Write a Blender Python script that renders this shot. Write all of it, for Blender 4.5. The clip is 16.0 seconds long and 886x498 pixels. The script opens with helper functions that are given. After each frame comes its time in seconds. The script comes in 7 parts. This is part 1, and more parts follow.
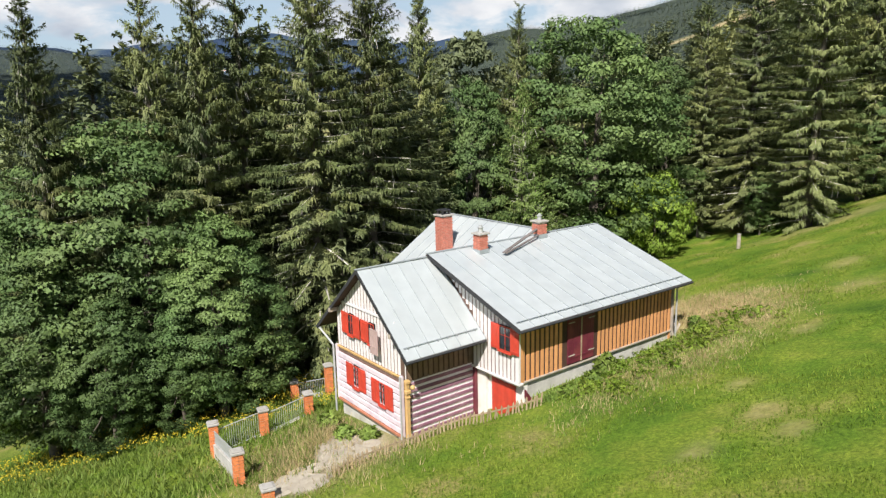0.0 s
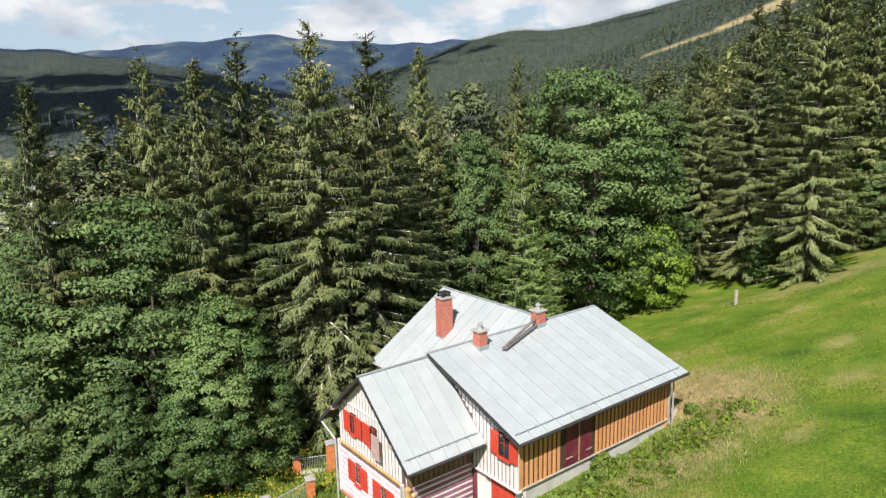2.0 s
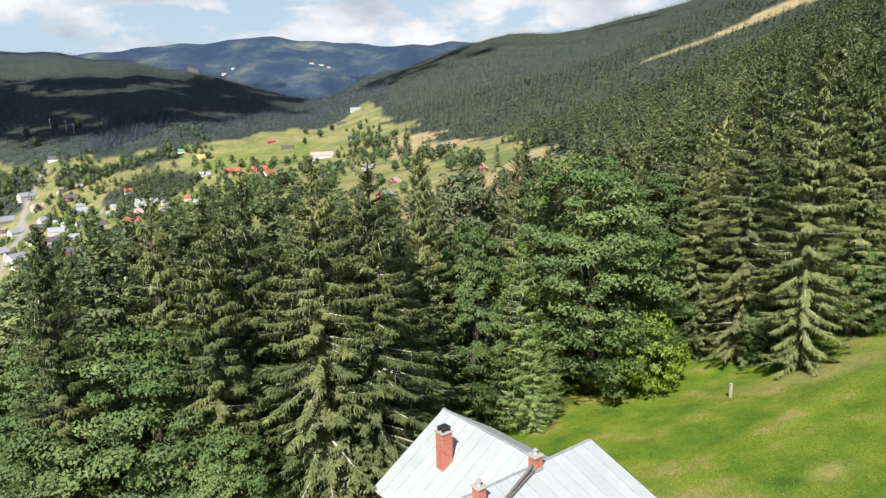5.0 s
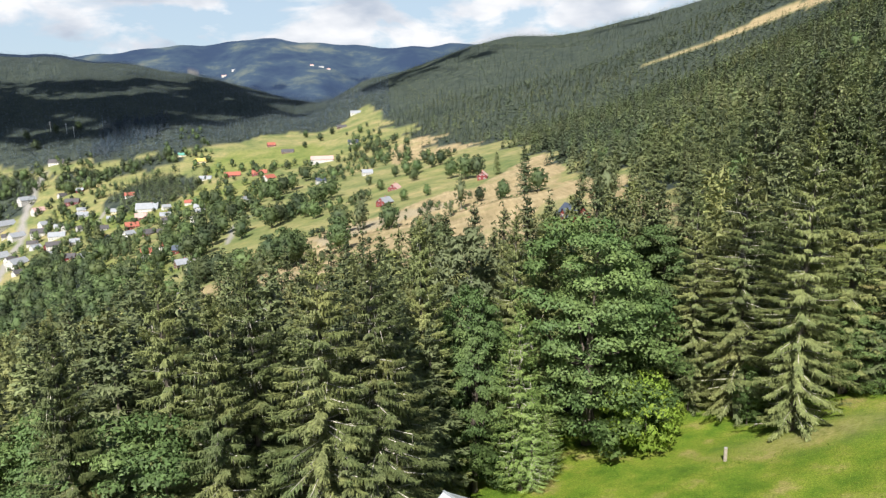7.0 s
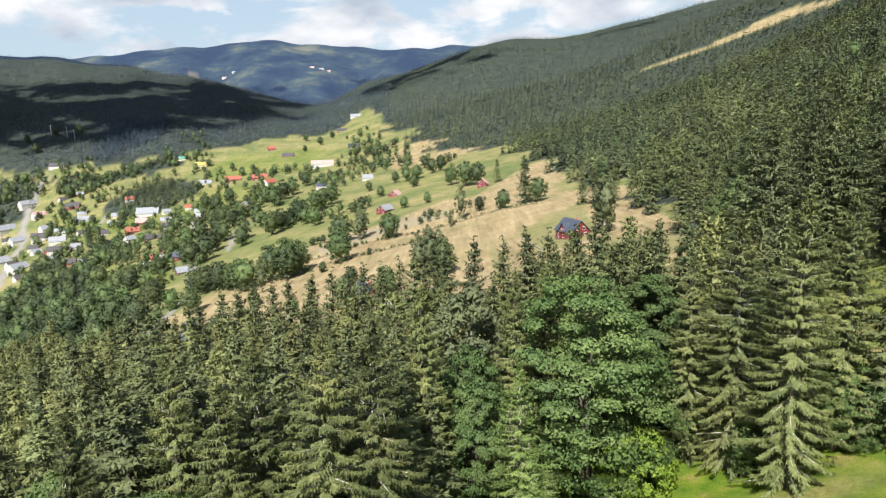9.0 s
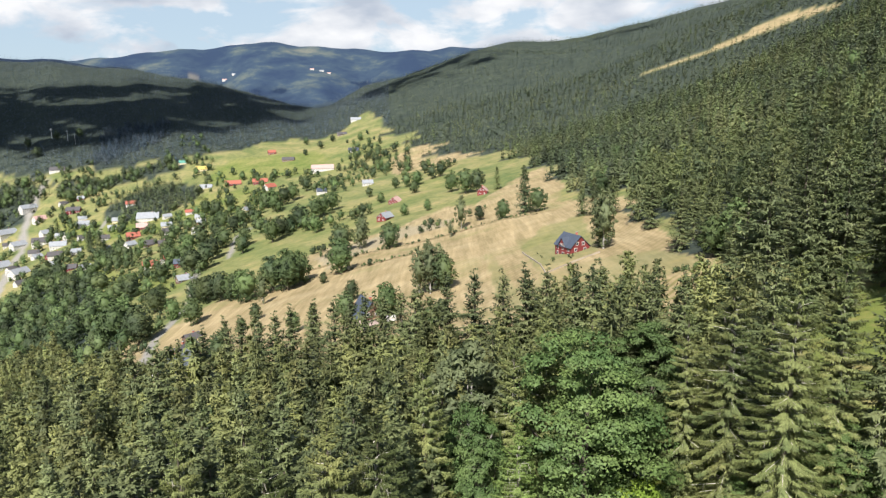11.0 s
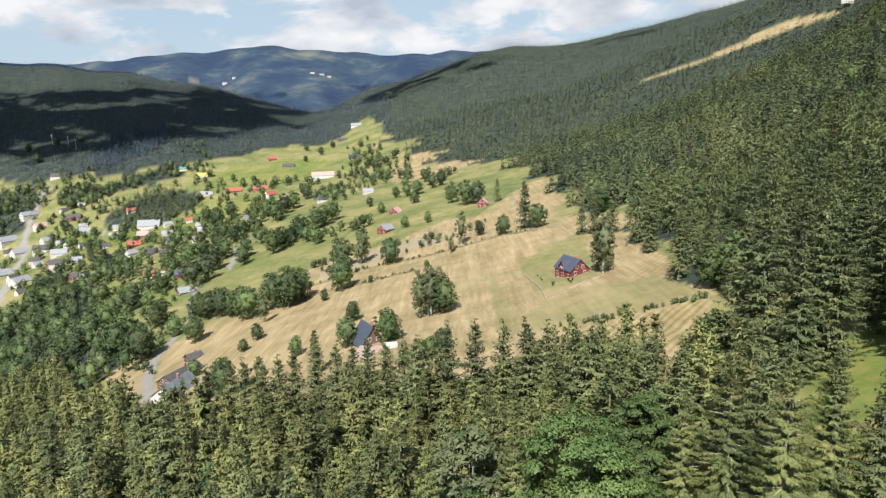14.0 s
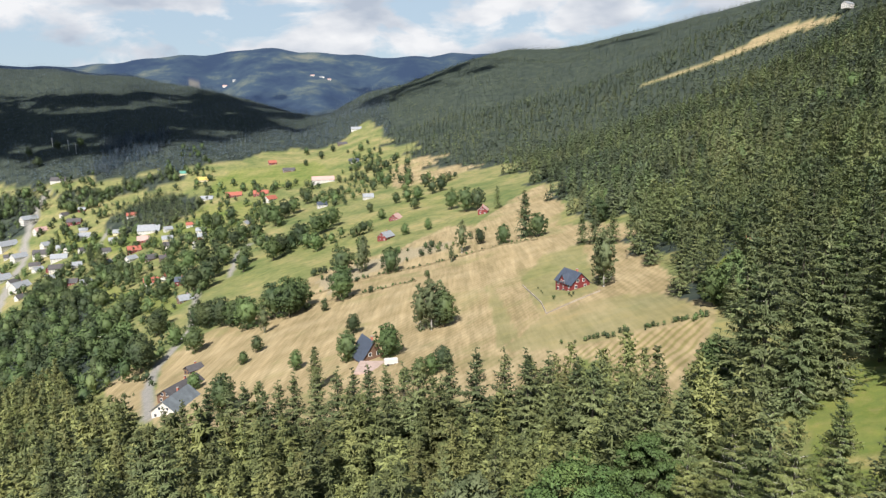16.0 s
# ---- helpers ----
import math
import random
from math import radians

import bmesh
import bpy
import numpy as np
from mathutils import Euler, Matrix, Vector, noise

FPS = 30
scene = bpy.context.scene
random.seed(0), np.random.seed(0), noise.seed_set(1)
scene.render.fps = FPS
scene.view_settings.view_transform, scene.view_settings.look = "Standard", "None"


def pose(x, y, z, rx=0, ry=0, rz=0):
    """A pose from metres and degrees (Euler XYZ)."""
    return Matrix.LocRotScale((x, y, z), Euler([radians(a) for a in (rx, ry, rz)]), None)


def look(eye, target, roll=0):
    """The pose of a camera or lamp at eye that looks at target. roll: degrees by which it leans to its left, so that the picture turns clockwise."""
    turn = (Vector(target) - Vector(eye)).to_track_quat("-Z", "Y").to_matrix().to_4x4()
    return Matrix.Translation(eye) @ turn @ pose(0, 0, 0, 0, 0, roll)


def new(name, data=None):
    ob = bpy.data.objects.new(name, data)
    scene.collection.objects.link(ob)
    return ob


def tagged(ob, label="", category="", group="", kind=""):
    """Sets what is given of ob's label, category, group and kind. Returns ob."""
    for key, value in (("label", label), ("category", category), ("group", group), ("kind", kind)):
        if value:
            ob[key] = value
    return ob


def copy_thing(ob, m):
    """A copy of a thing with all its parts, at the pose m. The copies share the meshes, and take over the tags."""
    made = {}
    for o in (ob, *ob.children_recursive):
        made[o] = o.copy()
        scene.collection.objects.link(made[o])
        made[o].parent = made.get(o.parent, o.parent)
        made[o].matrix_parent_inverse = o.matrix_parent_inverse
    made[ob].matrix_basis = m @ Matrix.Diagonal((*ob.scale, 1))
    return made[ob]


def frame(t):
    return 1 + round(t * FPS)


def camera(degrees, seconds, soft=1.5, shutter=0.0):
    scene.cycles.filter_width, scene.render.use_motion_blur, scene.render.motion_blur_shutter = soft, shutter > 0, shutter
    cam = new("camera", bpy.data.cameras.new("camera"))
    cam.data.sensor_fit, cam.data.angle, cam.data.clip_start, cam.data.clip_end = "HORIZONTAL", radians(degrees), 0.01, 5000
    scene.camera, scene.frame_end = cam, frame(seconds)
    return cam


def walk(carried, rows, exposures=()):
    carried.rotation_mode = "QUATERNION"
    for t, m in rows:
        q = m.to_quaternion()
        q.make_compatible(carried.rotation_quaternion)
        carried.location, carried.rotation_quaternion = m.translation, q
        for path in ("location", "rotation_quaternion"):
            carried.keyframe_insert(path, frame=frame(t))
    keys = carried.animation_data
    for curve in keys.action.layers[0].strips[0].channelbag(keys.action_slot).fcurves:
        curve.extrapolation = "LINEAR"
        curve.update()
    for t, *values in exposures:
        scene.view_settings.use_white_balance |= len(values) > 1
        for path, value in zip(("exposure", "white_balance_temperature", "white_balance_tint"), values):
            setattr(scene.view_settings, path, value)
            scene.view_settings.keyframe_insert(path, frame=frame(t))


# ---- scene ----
cam = camera(66.0, 16.0, soft=1.35)
# seconds, eye (x, y, z) in metres, pitch in degrees: a drone that rises almost straight up
ROWS = [
    (0.0, 0.000, 0.000, 14.500, -11.650),
    (0.5, 0.023, 0.089, 15.805, -11.648),
    (1.0, 0.049, 0.201, 17.080, -11.645),
    (1.5, 0.077, 0.327, 18.360, -11.642),
    (2.0, 0.107, 0.459, 19.667, -11.637),
    (2.5, 0.139, 0.592, 21.017, -11.631),
    (3.0, 0.172, 0.718, 22.415, -11.625),
    (3.5, 0.205, 0.834, 23.864, -11.618),
    (4.0, 0.239, 0.935, 25.360, -11.610),
    (4.5, 0.272, 1.017, 26.897, -11.602),
    (5.0, 0.304, 1.077, 28.469, -11.593),
    (5.5, 0.335, 1.115, 30.067, -11.583),
    (6.0, 0.365, 1.127, 31.682, -11.572),
    (6.5, 0.394, 1.116, 33.308, -11.561),
    (7.0, 0.420, 1.080, 34.937, -11.549),
    (7.5, 0.444, 1.021, 36.567, -11.536),
    (8.0, 0.466, 0.941, 38.193, -11.523),
    (8.5, 0.485, 0.843, 39.816, -11.509),
    (9.0, 0.502, 0.731, 41.436, -11.494),
    (9.5, 0.516, 0.609, 43.056, -11.478),
    (10.0, 0.526, 0.483, 44.678, -11.462),
    (10.5, 0.534, 0.358, 46.307, -11.444),
    (11.0, 0.539, 0.241, 47.947, -11.425),
    (11.5, 0.541, 0.139, 49.599, -11.406),
    (12.0, 0.539, 0.063, 51.264, -11.385),
    (12.5, 0.535, 0.019, 52.938, -11.362),
    (13.0, 0.527, 0.019, 54.612, -11.339),
    (13.5, 0.517, 0.073, 56.271, -11.313),
    (14.0, 0.504, 0.194, 57.892, -11.286),
    (14.5, 0.489, 0.392, 59.442, -11.258),
    (15.0, 0.471, 0.682, 60.874, -11.227),
    (15.5, 0.451, 1.077, 62.130, -11.195),
    (16.0, 0.429, 1.592, 63.132, -11.160),
]
YAW, LEAN = -0.11, 1.30
walk(cam, [(t, pose(x, y, z, 0, 0, YAW) @ pose(0, 0, 0, 90 + pitch, 0, 0) @ pose(0, 0, 0, 0, 0, -LEAN)) for t, x, y, z, pitch in ROWS],
     ((0.0, 0.57), (3.5, 0.58), (6.5, 0.72), (9.0, 0.71), (12.5, 0.63), (16.0, 0.56)))

# ---- light ----
SUN_TO = Vector((-0.25, -0.97, 0)).normalized()      # horizontal way towards the sun
SUN_ELEV = radians(47)
world = bpy.data.worlds.new("sky")
scene.world = world
world.use_nodes = True
wn, wl = world.node_tree.nodes, world.node_tree.links
wn.clear()
sky = wn.new("ShaderNodeTexSky")
sky.sky_type = "NISHITA"
sky.sun_disc = False
sky.sun_elevation = SUN_ELEV
sky.sun_rotation = math.atan2(SUN_TO.x, SUN_TO.y)
sky.air_density, sky.dust_density, sky.ozone_density = 1.0, 0.6, 1.0
# broken cumulus laid over the blue: billowing noise, flattened towards the skyline
tc = wn.new("ShaderNodeTexCoord")
mp = wn.new("ShaderNodeMapping")
mp.inputs["Scale"].default_value = (1.0, 1.0, 2.3)
mp.inputs["Location"].default_value = (0.37, 0.10, 0.06)
wl.new(tc.outputs["Generated"], mp.inputs["Vector"])
cl = wn.new("ShaderNodeTexNoise")
cl.inputs["Scale"].default_value = 6.4
cl.inputs["Detail"].default_value = 7
cl.inputs["Roughness"].default_value = 0.56
cl.inputs["Distortion"].default_value = 0.35
wl.new(mp.outputs[0], cl.inputs["Vector"])
comb = mp
cover = wn.new("ShaderNodeMapRange")
cover.inputs["From Min"].default_value, cover.inputs["From Max"].default_value = 0.43, 0.515
wl.new(cl.outputs["Fac"], cover.inputs["Value"])
cl2 = wn.new("ShaderNodeTexNoise")
cl2.inputs["Scale"].default_value = 8.0
cl2.inputs["Detail"].default_value = 6
wl.new(comb.outputs[0], cl2.inputs["Vector"])
ccol = wn.new("ShaderNodeValToRGB")
ccol.color_ramp.elements[0].position, ccol.color_ramp.elements[0].color = 0.36, (6.4, 7.2, 8.5, 1)
ccol.color_ramp.elements[1].position, ccol.color_ramp.elements[1].color = 0.62, (11.9, 12.0, 12.3, 1)
wl.new(cl2.outputs["Fac"], ccol.inputs["Fac"])
# the cloud banks lie low over the ridges, overhead the sky is clear
sep = wn.new("ShaderNodeSeparateXYZ")
wl.new(tc.outputs["Generated"], sep.inputs[0])
low = wn.new("ShaderNodeMapRange")
low.interpolation_type = "SMOOTHSTEP"
low.inputs["From Min"].default_value, low.inputs["From Max"].default_value = 0.17, 0.36
low.inputs["To Min"].default_value, low.inputs["To Max"].default_value = 1.0, 0.06
wl.new(sep.outputs["Z"], low.inputs["Value"])
bank = wn.new("ShaderNodeMath"); bank.operation = "MULTIPLY"
wl.new(cover.outputs[0], bank.inputs[0]); wl.new(low.outputs[0], bank.inputs[1])
veil = wn.new("ShaderNodeMath"); veil.operation = "MULTIPLY"; veil.inputs[1].default_value = 0.66
wl.new(low.outputs[0], veil.inputs[0])
cmix = wn.new("ShaderNodeMixRGB")
wl.new(bank.outputs[0], cmix.inputs["Fac"])
thin = wn.new("ShaderNodeMixRGB")      # thin high cloud over the whole blue
wl.new(veil.outputs[0], thin.inputs["Fac"])
thin.inputs["Color2"].default_value = (7.9, 9.9, 11.9, 1)
wl.new(sky.outputs[0], thin.inputs["Color1"])
wl.new(thin.outputs[0], cmix.inputs["Color1"]); wl.new(ccol.outputs[0], cmix.inputs["Color2"])
bg = wn.new("ShaderNodeBackground")
bg.inputs["Strength"].default_value = 0.052
wl.new(cmix.outputs[0], bg.inputs["Color"])
wo = wn.new("ShaderNodeOutputWorld")
wl.new(bg.outputs[0], wo.inputs["Surface"])
sun = new("sun", bpy.data.lights.new("sun", "SUN"))
sun.data.energy, sun.data.angle, sun.data.color = 5.0, radians(0.53), (1.0, 0.95, 0.885)
sun_from = SUN_TO * math.cos(SUN_ELEV) + Vector((0, 0, math.sin(SUN_ELEV)))
sun.matrix_world = look(sun_from * 300, (0, 0, 0))

# ---- materials ----
def mat(name, colour, rough=0.7, spread=0.15, scale=4.0, bump=0.0, bump_scale=40.0, metal=0.0, second=None, stain=0.0, stain_scale=0.6, rand=0.0, spec=0.5, island=0.0):
    """A painted, wooden or mineral surface: grain, larger stains, relief, and a shade of its own for each piece."""
    m = bpy.data.materials.new(name)
    m.use_nodes = True
    n, l = m.node_tree.nodes, m.node_tree.links
    b = n["Principled BSDF"]
    b.inputs["Roughness"].default_value, b.inputs["Metallic"].default_value = rough, metal
    b.inputs["Specular IOR Level"].default_value = spec
    co = n.new("ShaderNodeTexCoord")
    g = n.new("ShaderNodeTexNoise")
    g.inputs["Scale"].default_value, g.inputs["Detail"].default_value = scale, 5
    l.new(co.outputs["Object"], g.inputs["Vector"])
    ramp = n.new("ShaderNodeValToRGB")
    dark = tuple(c * (1 - spread) for c in colour)
    light = tuple(min(1, c * (1 + spread)) for c in colour)
    ramp.color_ramp.elements[0].position, ramp.color_ramp.elements[1].position = 0.3, 0.7
    ramp.color_ramp.elements[0].color, ramp.color_ramp.elements[1].color = (*dark, 1), (*light, 1)
    l.new(g.outputs["Fac"], ramp.inputs["Fac"])
    out = ramp.outputs["Color"]
    if stain > 0:
        s = n.new("ShaderNodeTexNoise")
        s.inputs["Scale"].default_value, s.inputs["Detail"].default_value = stain_scale, 6
        l.new(co.outputs["Object"], s.inputs["Vector"])
        mr = n.new("ShaderNodeMapRange")
        mr.inputs["From Min"].default_value, mr.inputs["From Max"].default_value, mr.inputs["To Max"].default_value = 0.48, 0.68, stain
        l.new(s.outputs["Fac"], mr.inputs["Value"])
        mx = n.new("ShaderNodeMixRGB")
        mx.inputs["Color2"].default_value = (*(second or tuple(c * 0.5 for c in colour)), 1)
        l.new(mr.outputs[0], mx.inputs["Fac"]); l.new(out, mx.inputs["Color1"])
        out = mx.outputs["Color"]
    if rand > 0 or island > 0:
        if island > 0:
            o = n.new("ShaderNodeNewGeometry"); src = o.outputs["Random Per Island"]
        else:
            o = n.new("ShaderNodeObjectInfo"); src = o.outputs["Random"]
        k = max(rand, island)
        mr = n.new("ShaderNodeMapRange")
        mr.inputs["To Min"].default_value, mr.inputs["To Max"].default_value = 1 - k, 1 + k
        l.new(src, mr.inputs["Value"])
        hv = n.new("ShaderNodeHueSaturation")
        l.new(mr.outputs[0], hv.inputs["Value"]); l.new(out, hv.inputs["Color"])
        out = hv.outputs["Color"]
    l.new(out, b.inputs["Base Color"])
    if bump > 0:
        bn = n.new("ShaderNodeTexNoise")
        bn.inputs["Scale"].default_value, bn.inputs["Detail"].default_value = bump_scale, 4
        l.new(co.outputs["Object"], bn.inputs["Vector"])
        bp = n.new("ShaderNodeBump")
        bp.inputs["Strength"].default_value, bp.inputs["Distance"].default_value = bump, 0.02
        l.new(bn.outputs["Fac"], bp.inputs["Height"])
        l.new(bp.outputs[0], b.inputs["Normal"])
    return m


def leafy(name, colour, light, hue_noise=0.05, island=0.35, through_light=0.3, rand=0.12):
    """Foliage: each leaf or spray has its own shade, patches differ over some metres, some light passes through."""
    m = bpy.data.materials.new(name)
    m.use_nodes = True
    n, l = m.node_tree.nodes, m.node_tree.links
    b = n["Principled BSDF"]
    b.inputs["Roughness"].default_value = 0.62
    b.inputs["Specular IOR Level"].default_value = 0.25
    geo = n.new("ShaderNodeNewGeometry")
    oi = n.new("ShaderNodeObjectInfo")
    no = n.new("ShaderNodeTexNoise")
    no.inputs["Scale"].default_value, no.inputs["Detail"].default_value = hue_noise, 3
    l.new(geo.outputs["Position"], no.inputs["Vector"])
    ramp = n.new("ShaderNodeValToRGB")
    ramp.color_ramp.elements[0].position, ramp.color_ramp.elements[1].position = 0.35, 0.68
    ramp.color_ramp.elements[0].color, ramp.color_ramp.elements[1].color = (*colour, 1), (*light, 1)
    # every tree has a shade and hue of its own
    own = n.new("ShaderNodeAttribute"); own.attribute_name = "tone"
    add = n.new("ShaderNodeMath"); add.operation = "ADD"
    l.new(own.outputs["Fac"], add.inputs[0]); l.new(oi.outputs["Random"], add.inputs[1])
    tone = n.new("ShaderNodeMath"); tone.operation = "FRACT"
    l.new(add.outputs[0], tone.inputs[0])
    lift = n.new("ShaderNodeMath"); lift.operation = "MULTIPLY_ADD"
    lift.inputs[1].default_value, lift.inputs[2].default_value = 0.34, -0.17
    l.new(tone.outputs[0], lift.inputs[0])
    mixed_in = n.new("ShaderNodeMath"); mixed_in.operation = "ADD"
    l.new(no.outputs["Fac"], mixed_in.inputs[0]); l.new(lift.outputs[0], mixed_in.inputs[1])
    l.new(mixed_in.outputs[0], ramp.inputs["Fac"])
    a = n.new("ShaderNodeMapRange")
    a.inputs["To Min"].default_value, a.inputs["To Max"].default_value = 1 - island, 1 + island
    l.new(geo.outputs["Random Per Island"], a.inputs["Value"])
    seven = n.new("ShaderNodeMath"); seven.operation = "MULTIPLY"; seven.inputs[1].default_value = 7.31
    l.new(tone.outputs[0], seven.inputs[0])
    other = n.new("ShaderNodeMath"); other.operation = "FRACT"
    l.new(seven.outputs[0], other.inputs[0])
    c = n.new("ShaderNodeMapRange")
    c.inputs["To Min"].default_value, c.inputs["To Max"].default_value = 1 - rand, 1 + rand
    l.new(other.outputs[0], c.inputs["Value"])
    hue = n.new("ShaderNodeMapRange")
    hue.inputs["To Min"].default_value, hue.inputs["To Max"].default_value = 0.5 - 0.12 * rand, 0.5 + 0.10 * rand
    l.new(tone.outputs[0], hue.inputs["Value"])
    mu = n.new("ShaderNodeMath"); mu.operation = "MULTIPLY"
    l.new(a.outputs[0], mu.inputs[0]); l.new(c.outputs[0], mu.inputs[1])
    hv = n.new("ShaderNodeHueSaturation")
    l.new(hue.outputs[0], hv.inputs["Hue"])
    l.new(mu.outputs[0], hv.inputs["Value"]); l.new(ramp.outputs[0], hv.inputs["Color"])
    l.new(hv.outputs[0], b.inputs["Base Color"])
    if through_light > 0:
        t = n.new("ShaderNodeBsdfTranslucent")
        l.new(hv.outputs[0], t.inputs["Color"])
        mx = n.new("ShaderNodeMixShader")
        mx.inputs[0].default_value = through_light
        l.new(b.outputs[0], mx.inputs[1]); l.new(t.outputs[0], mx.inputs[2])
        l.new(mx.outputs[0], n["Material Output"].inputs["Surface"])
    return m


M_SPRUCE = leafy("spruce_needles", (0.088, 0.120, 0.044), (0.204, 0.218, 0.078), 0.22, 0.38, 0.06, 0.16)
M_SPRUCE_FAR = leafy("spruce_wood", (0.072, 0.104, 0.050), (0.170, 0.190, 0.074), 0.06, 0.16, 0.10, 0.26)
M_SPRUCE_BELOW = leafy("spruce_wood_below", (0.100, 0.126, 0.052), (0.232, 0.240, 0.088), 0.06, 0.20, 0.12, 0.20)
M_SPRUCE_SLOPE = leafy("spruce_slope", (0.066, 0.092, 0.054), (0.168, 0.190, 0.078), 0.010, 0.06, 0.06, 0.36)
# hillside spruce, with the blue haze of distance mixed into the needle colour
M_SPRUCE_HAZE = leafy("spruce_haze_tinted", (0.080, 0.114, 0.158), (0.142, 0.174, 0.192), 0.006, 0.10, 0.10, 0.20)
M_SPRUCE_EDGE = leafy("spruce_boughs", (0.088, 0.116, 0.052), (0.182, 0.206, 0.088), 0.15, 0.32, 0.10, 0.12)
M_MAPLE = leafy("maple_leaves", (0.080, 0.138, 0.046), (0.150, 0.214, 0.068), 0.25, 0.36, 0.18)
M_LARCH = leafy("larch_needles", (0.190, 0.285, 0.082), (0.260, 0.345, 0.110), 0.25, 0.25)
M_YELLOWING = leafy("yellowing_leaves", (0.14, 0.225, 0.035), (0.23, 0.30, 0.045), 0.4, 0.3)
M_BIRCH = leafy("birch_leaves", (0.120, 0.150, 0.078), (0.185, 0.210, 0.105), 0.2, 0.30)
M_BROAD = leafy("broad_leaves", (0.048, 0.076, 0.038), (0.122, 0.162, 0.060), 0.05, 0.22, 0.15, 0.26)
M_TWIG = mat("bare_spruce_twigs", (0.44, 0.41, 0.36), 0.9, 0.25, 2.0, island=0.3)
M_BARK = mat("bark", (0.095, 0.080, 0.062), 0.9, 0.3, 3.0, 0.8, 20)
M_BIRCHBARK = mat("birch_bark", (0.42, 0.40, 0.37), 0.8, 0.2, 3.0, stain=0.8, second=(0.08, 0.07, 0.06), stain_scale=3.0)
M_GRASS = leafy("grass_blades", (0.145, 0.245, 0.024), (0.265, 0.335, 0.050), 0.35, 0.35, 0.35)
M_STRAW = leafy("dry_grass", (0.34, 0.265, 0.13), (0.52, 0.41, 0.23), 0.5, 0.34, 0.3)
M_WEED = leafy("weed_leaves", (0.145, 0.230, 0.042), (0.245, 0.315, 0.072), 0.6, 0.35, 0.3)
M_FLOWER = leafy("yellow_flower_heads", (0.50, 0.42, 0.03), (0.55, 0.48, 0.05), 0.6, 0.2, 0.2)

M_ROOF = mat("zinc_sheet_roof", (0.51, 0.545, 0.555), 0.42, 0.05, 1.5, metal=0.25, stain=0.35, second=(0.40, 0.45, 0.48), stain_scale=0.5, rand=0.04, bump=0.05, bump_scale=3)
M_SEAM = mat("dull_seam_metal", (0.30, 0.33, 0.345), 0.65, 0.12, 3, metal=0.1)
M_GUTTER = mat("grey_gutter_metal", (0.040, 0.041, 0.044), 0.75, 0.15, 3, spec=0.2)
M_WHITE = mat("white_limewash_boards", (0.71, 0.675, 0.672), 0.8, 0.08, 3, 0.2, 30, stain=0.25, second=(0.66, 0.60, 0.57), stain_scale=1.4, rand=0.03)
M_GAP = mat("brown_batten_stain", (0.17, 0.105, 0.085), 0.8, 0.2, 3)
# brown board colour, darkened to carry the low eave's shade
M_BROWNBOARD = mat("brown_eave_shade_boards", (0.19, 0.125, 0.082), 0.8, 0.2, 3, 0.2, 25, rand=0.1)
M_LOG = mat("mauve_stained_log", (0.25, 0.115, 0.168), 0.75, 0.2, 2.5, 0.3, 12, stain=0.6, second=(0.42, 0.29, 0.33), stain_scale=0.9, rand=0.12)
M_LOGWHITE = mat("whitewashed_log", (0.67, 0.585, 0.625), 0.8, 0.10, 3, 0.3, 14, stain=0.6, second=(0.52, 0.40, 0.46), stain_scale=1.2, rand=0.05)
M_CHINK = mat("white_chinking", (0.82, 0.80, 0.79), 0.85, 0.05, 4, 0.2, 25)
M_RED = mat("red_shutter_paint", (0.52, 0.055, 0.030), 0.55, 0.12, 3, 0.1, 30, stain=0.25, second=(0.40, 0.07, 0.05), stain_scale=2.0, rand=0.06)
M_FADED = mat("faded_pink_wood", (0.42, 0.30, 0.28), 0.8, 0.12, 3, 0.2, 25)
M_DOORRED = mat("oxblood_door_paint", (0.130, 0.020, 0.036), 0.5, 0.15, 3, stain=0.4, second=(0.26, 0.07, 0.06), stain_scale=1.2)
M_ORANGE = mat("ochre_stained_boards", (0.66, 0.315, 0.125), 0.7, 0.12, 2.0, 0.2, 25, stain=0.3, second=(0.47, 0.21, 0.07), stain_scale=1.0, rand=0.09)
M_ORANGEGAP = mat("brown_gap_board", (0.070, 0.035, 0.022), 0.8, 0.2, 3)
M_YPOST = mat("yellow_ochre_timber", (0.56, 0.36, 0.15), 0.7, 0.14, 3, 0.2, 20)
M_CONCRETE = mat("grey_render_plinth", (0.52, 0.50, 0.47), 0.9, 0.12, 3, 0.4, 20, stain=0.5, second=(0.30, 0.28, 0.24), stain_scale=0.9)
M_PLASTER = mat("white_plaster", (0.76, 0.72, 0.68), 0.9, 0.07, 3, 0.3, 20, stain=0.4, second=(0.58, 0.50, 0.44), stain_scale=1.0)
M_BRICK = mat("red_chimney_brick", (0.47, 0.165, 0.115), 0.85, 0.2, 6, 0.4, 30, rand=0.18)
M_MORTAR = mat("pale_mortar", (0.55, 0.47, 0.42), 0.9, 0.1, 10, 0.3, 40)
M_PIER = mat("orange_pier_brick", (0.60, 0.195, 0.07), 0.85, 0.15, 5, 0.3, 30, rand=0.15)
M_CAP = mat("weathered_concrete_cap", (0.36, 0.345, 0.32), 0.9, 0.15, 5, 0.4, 25, stain=0.6, second=(0.30, 0.28, 0.25), stain_scale=2)
M_RAIL = mat("galvanised_rail", (0.52, 0.53, 0.53), 0.5, 0.1, 4, metal=0.4)
M_RUST = mat("weathered_plank", (0.15, 0.13, 0.125), 0.8, 0.25, 2)
M_WOODGREY = mat("weathered_grey_wood", (0.38, 0.33, 0.27), 0.85, 0.2, 3, 0.4, 15, rand=0.15)
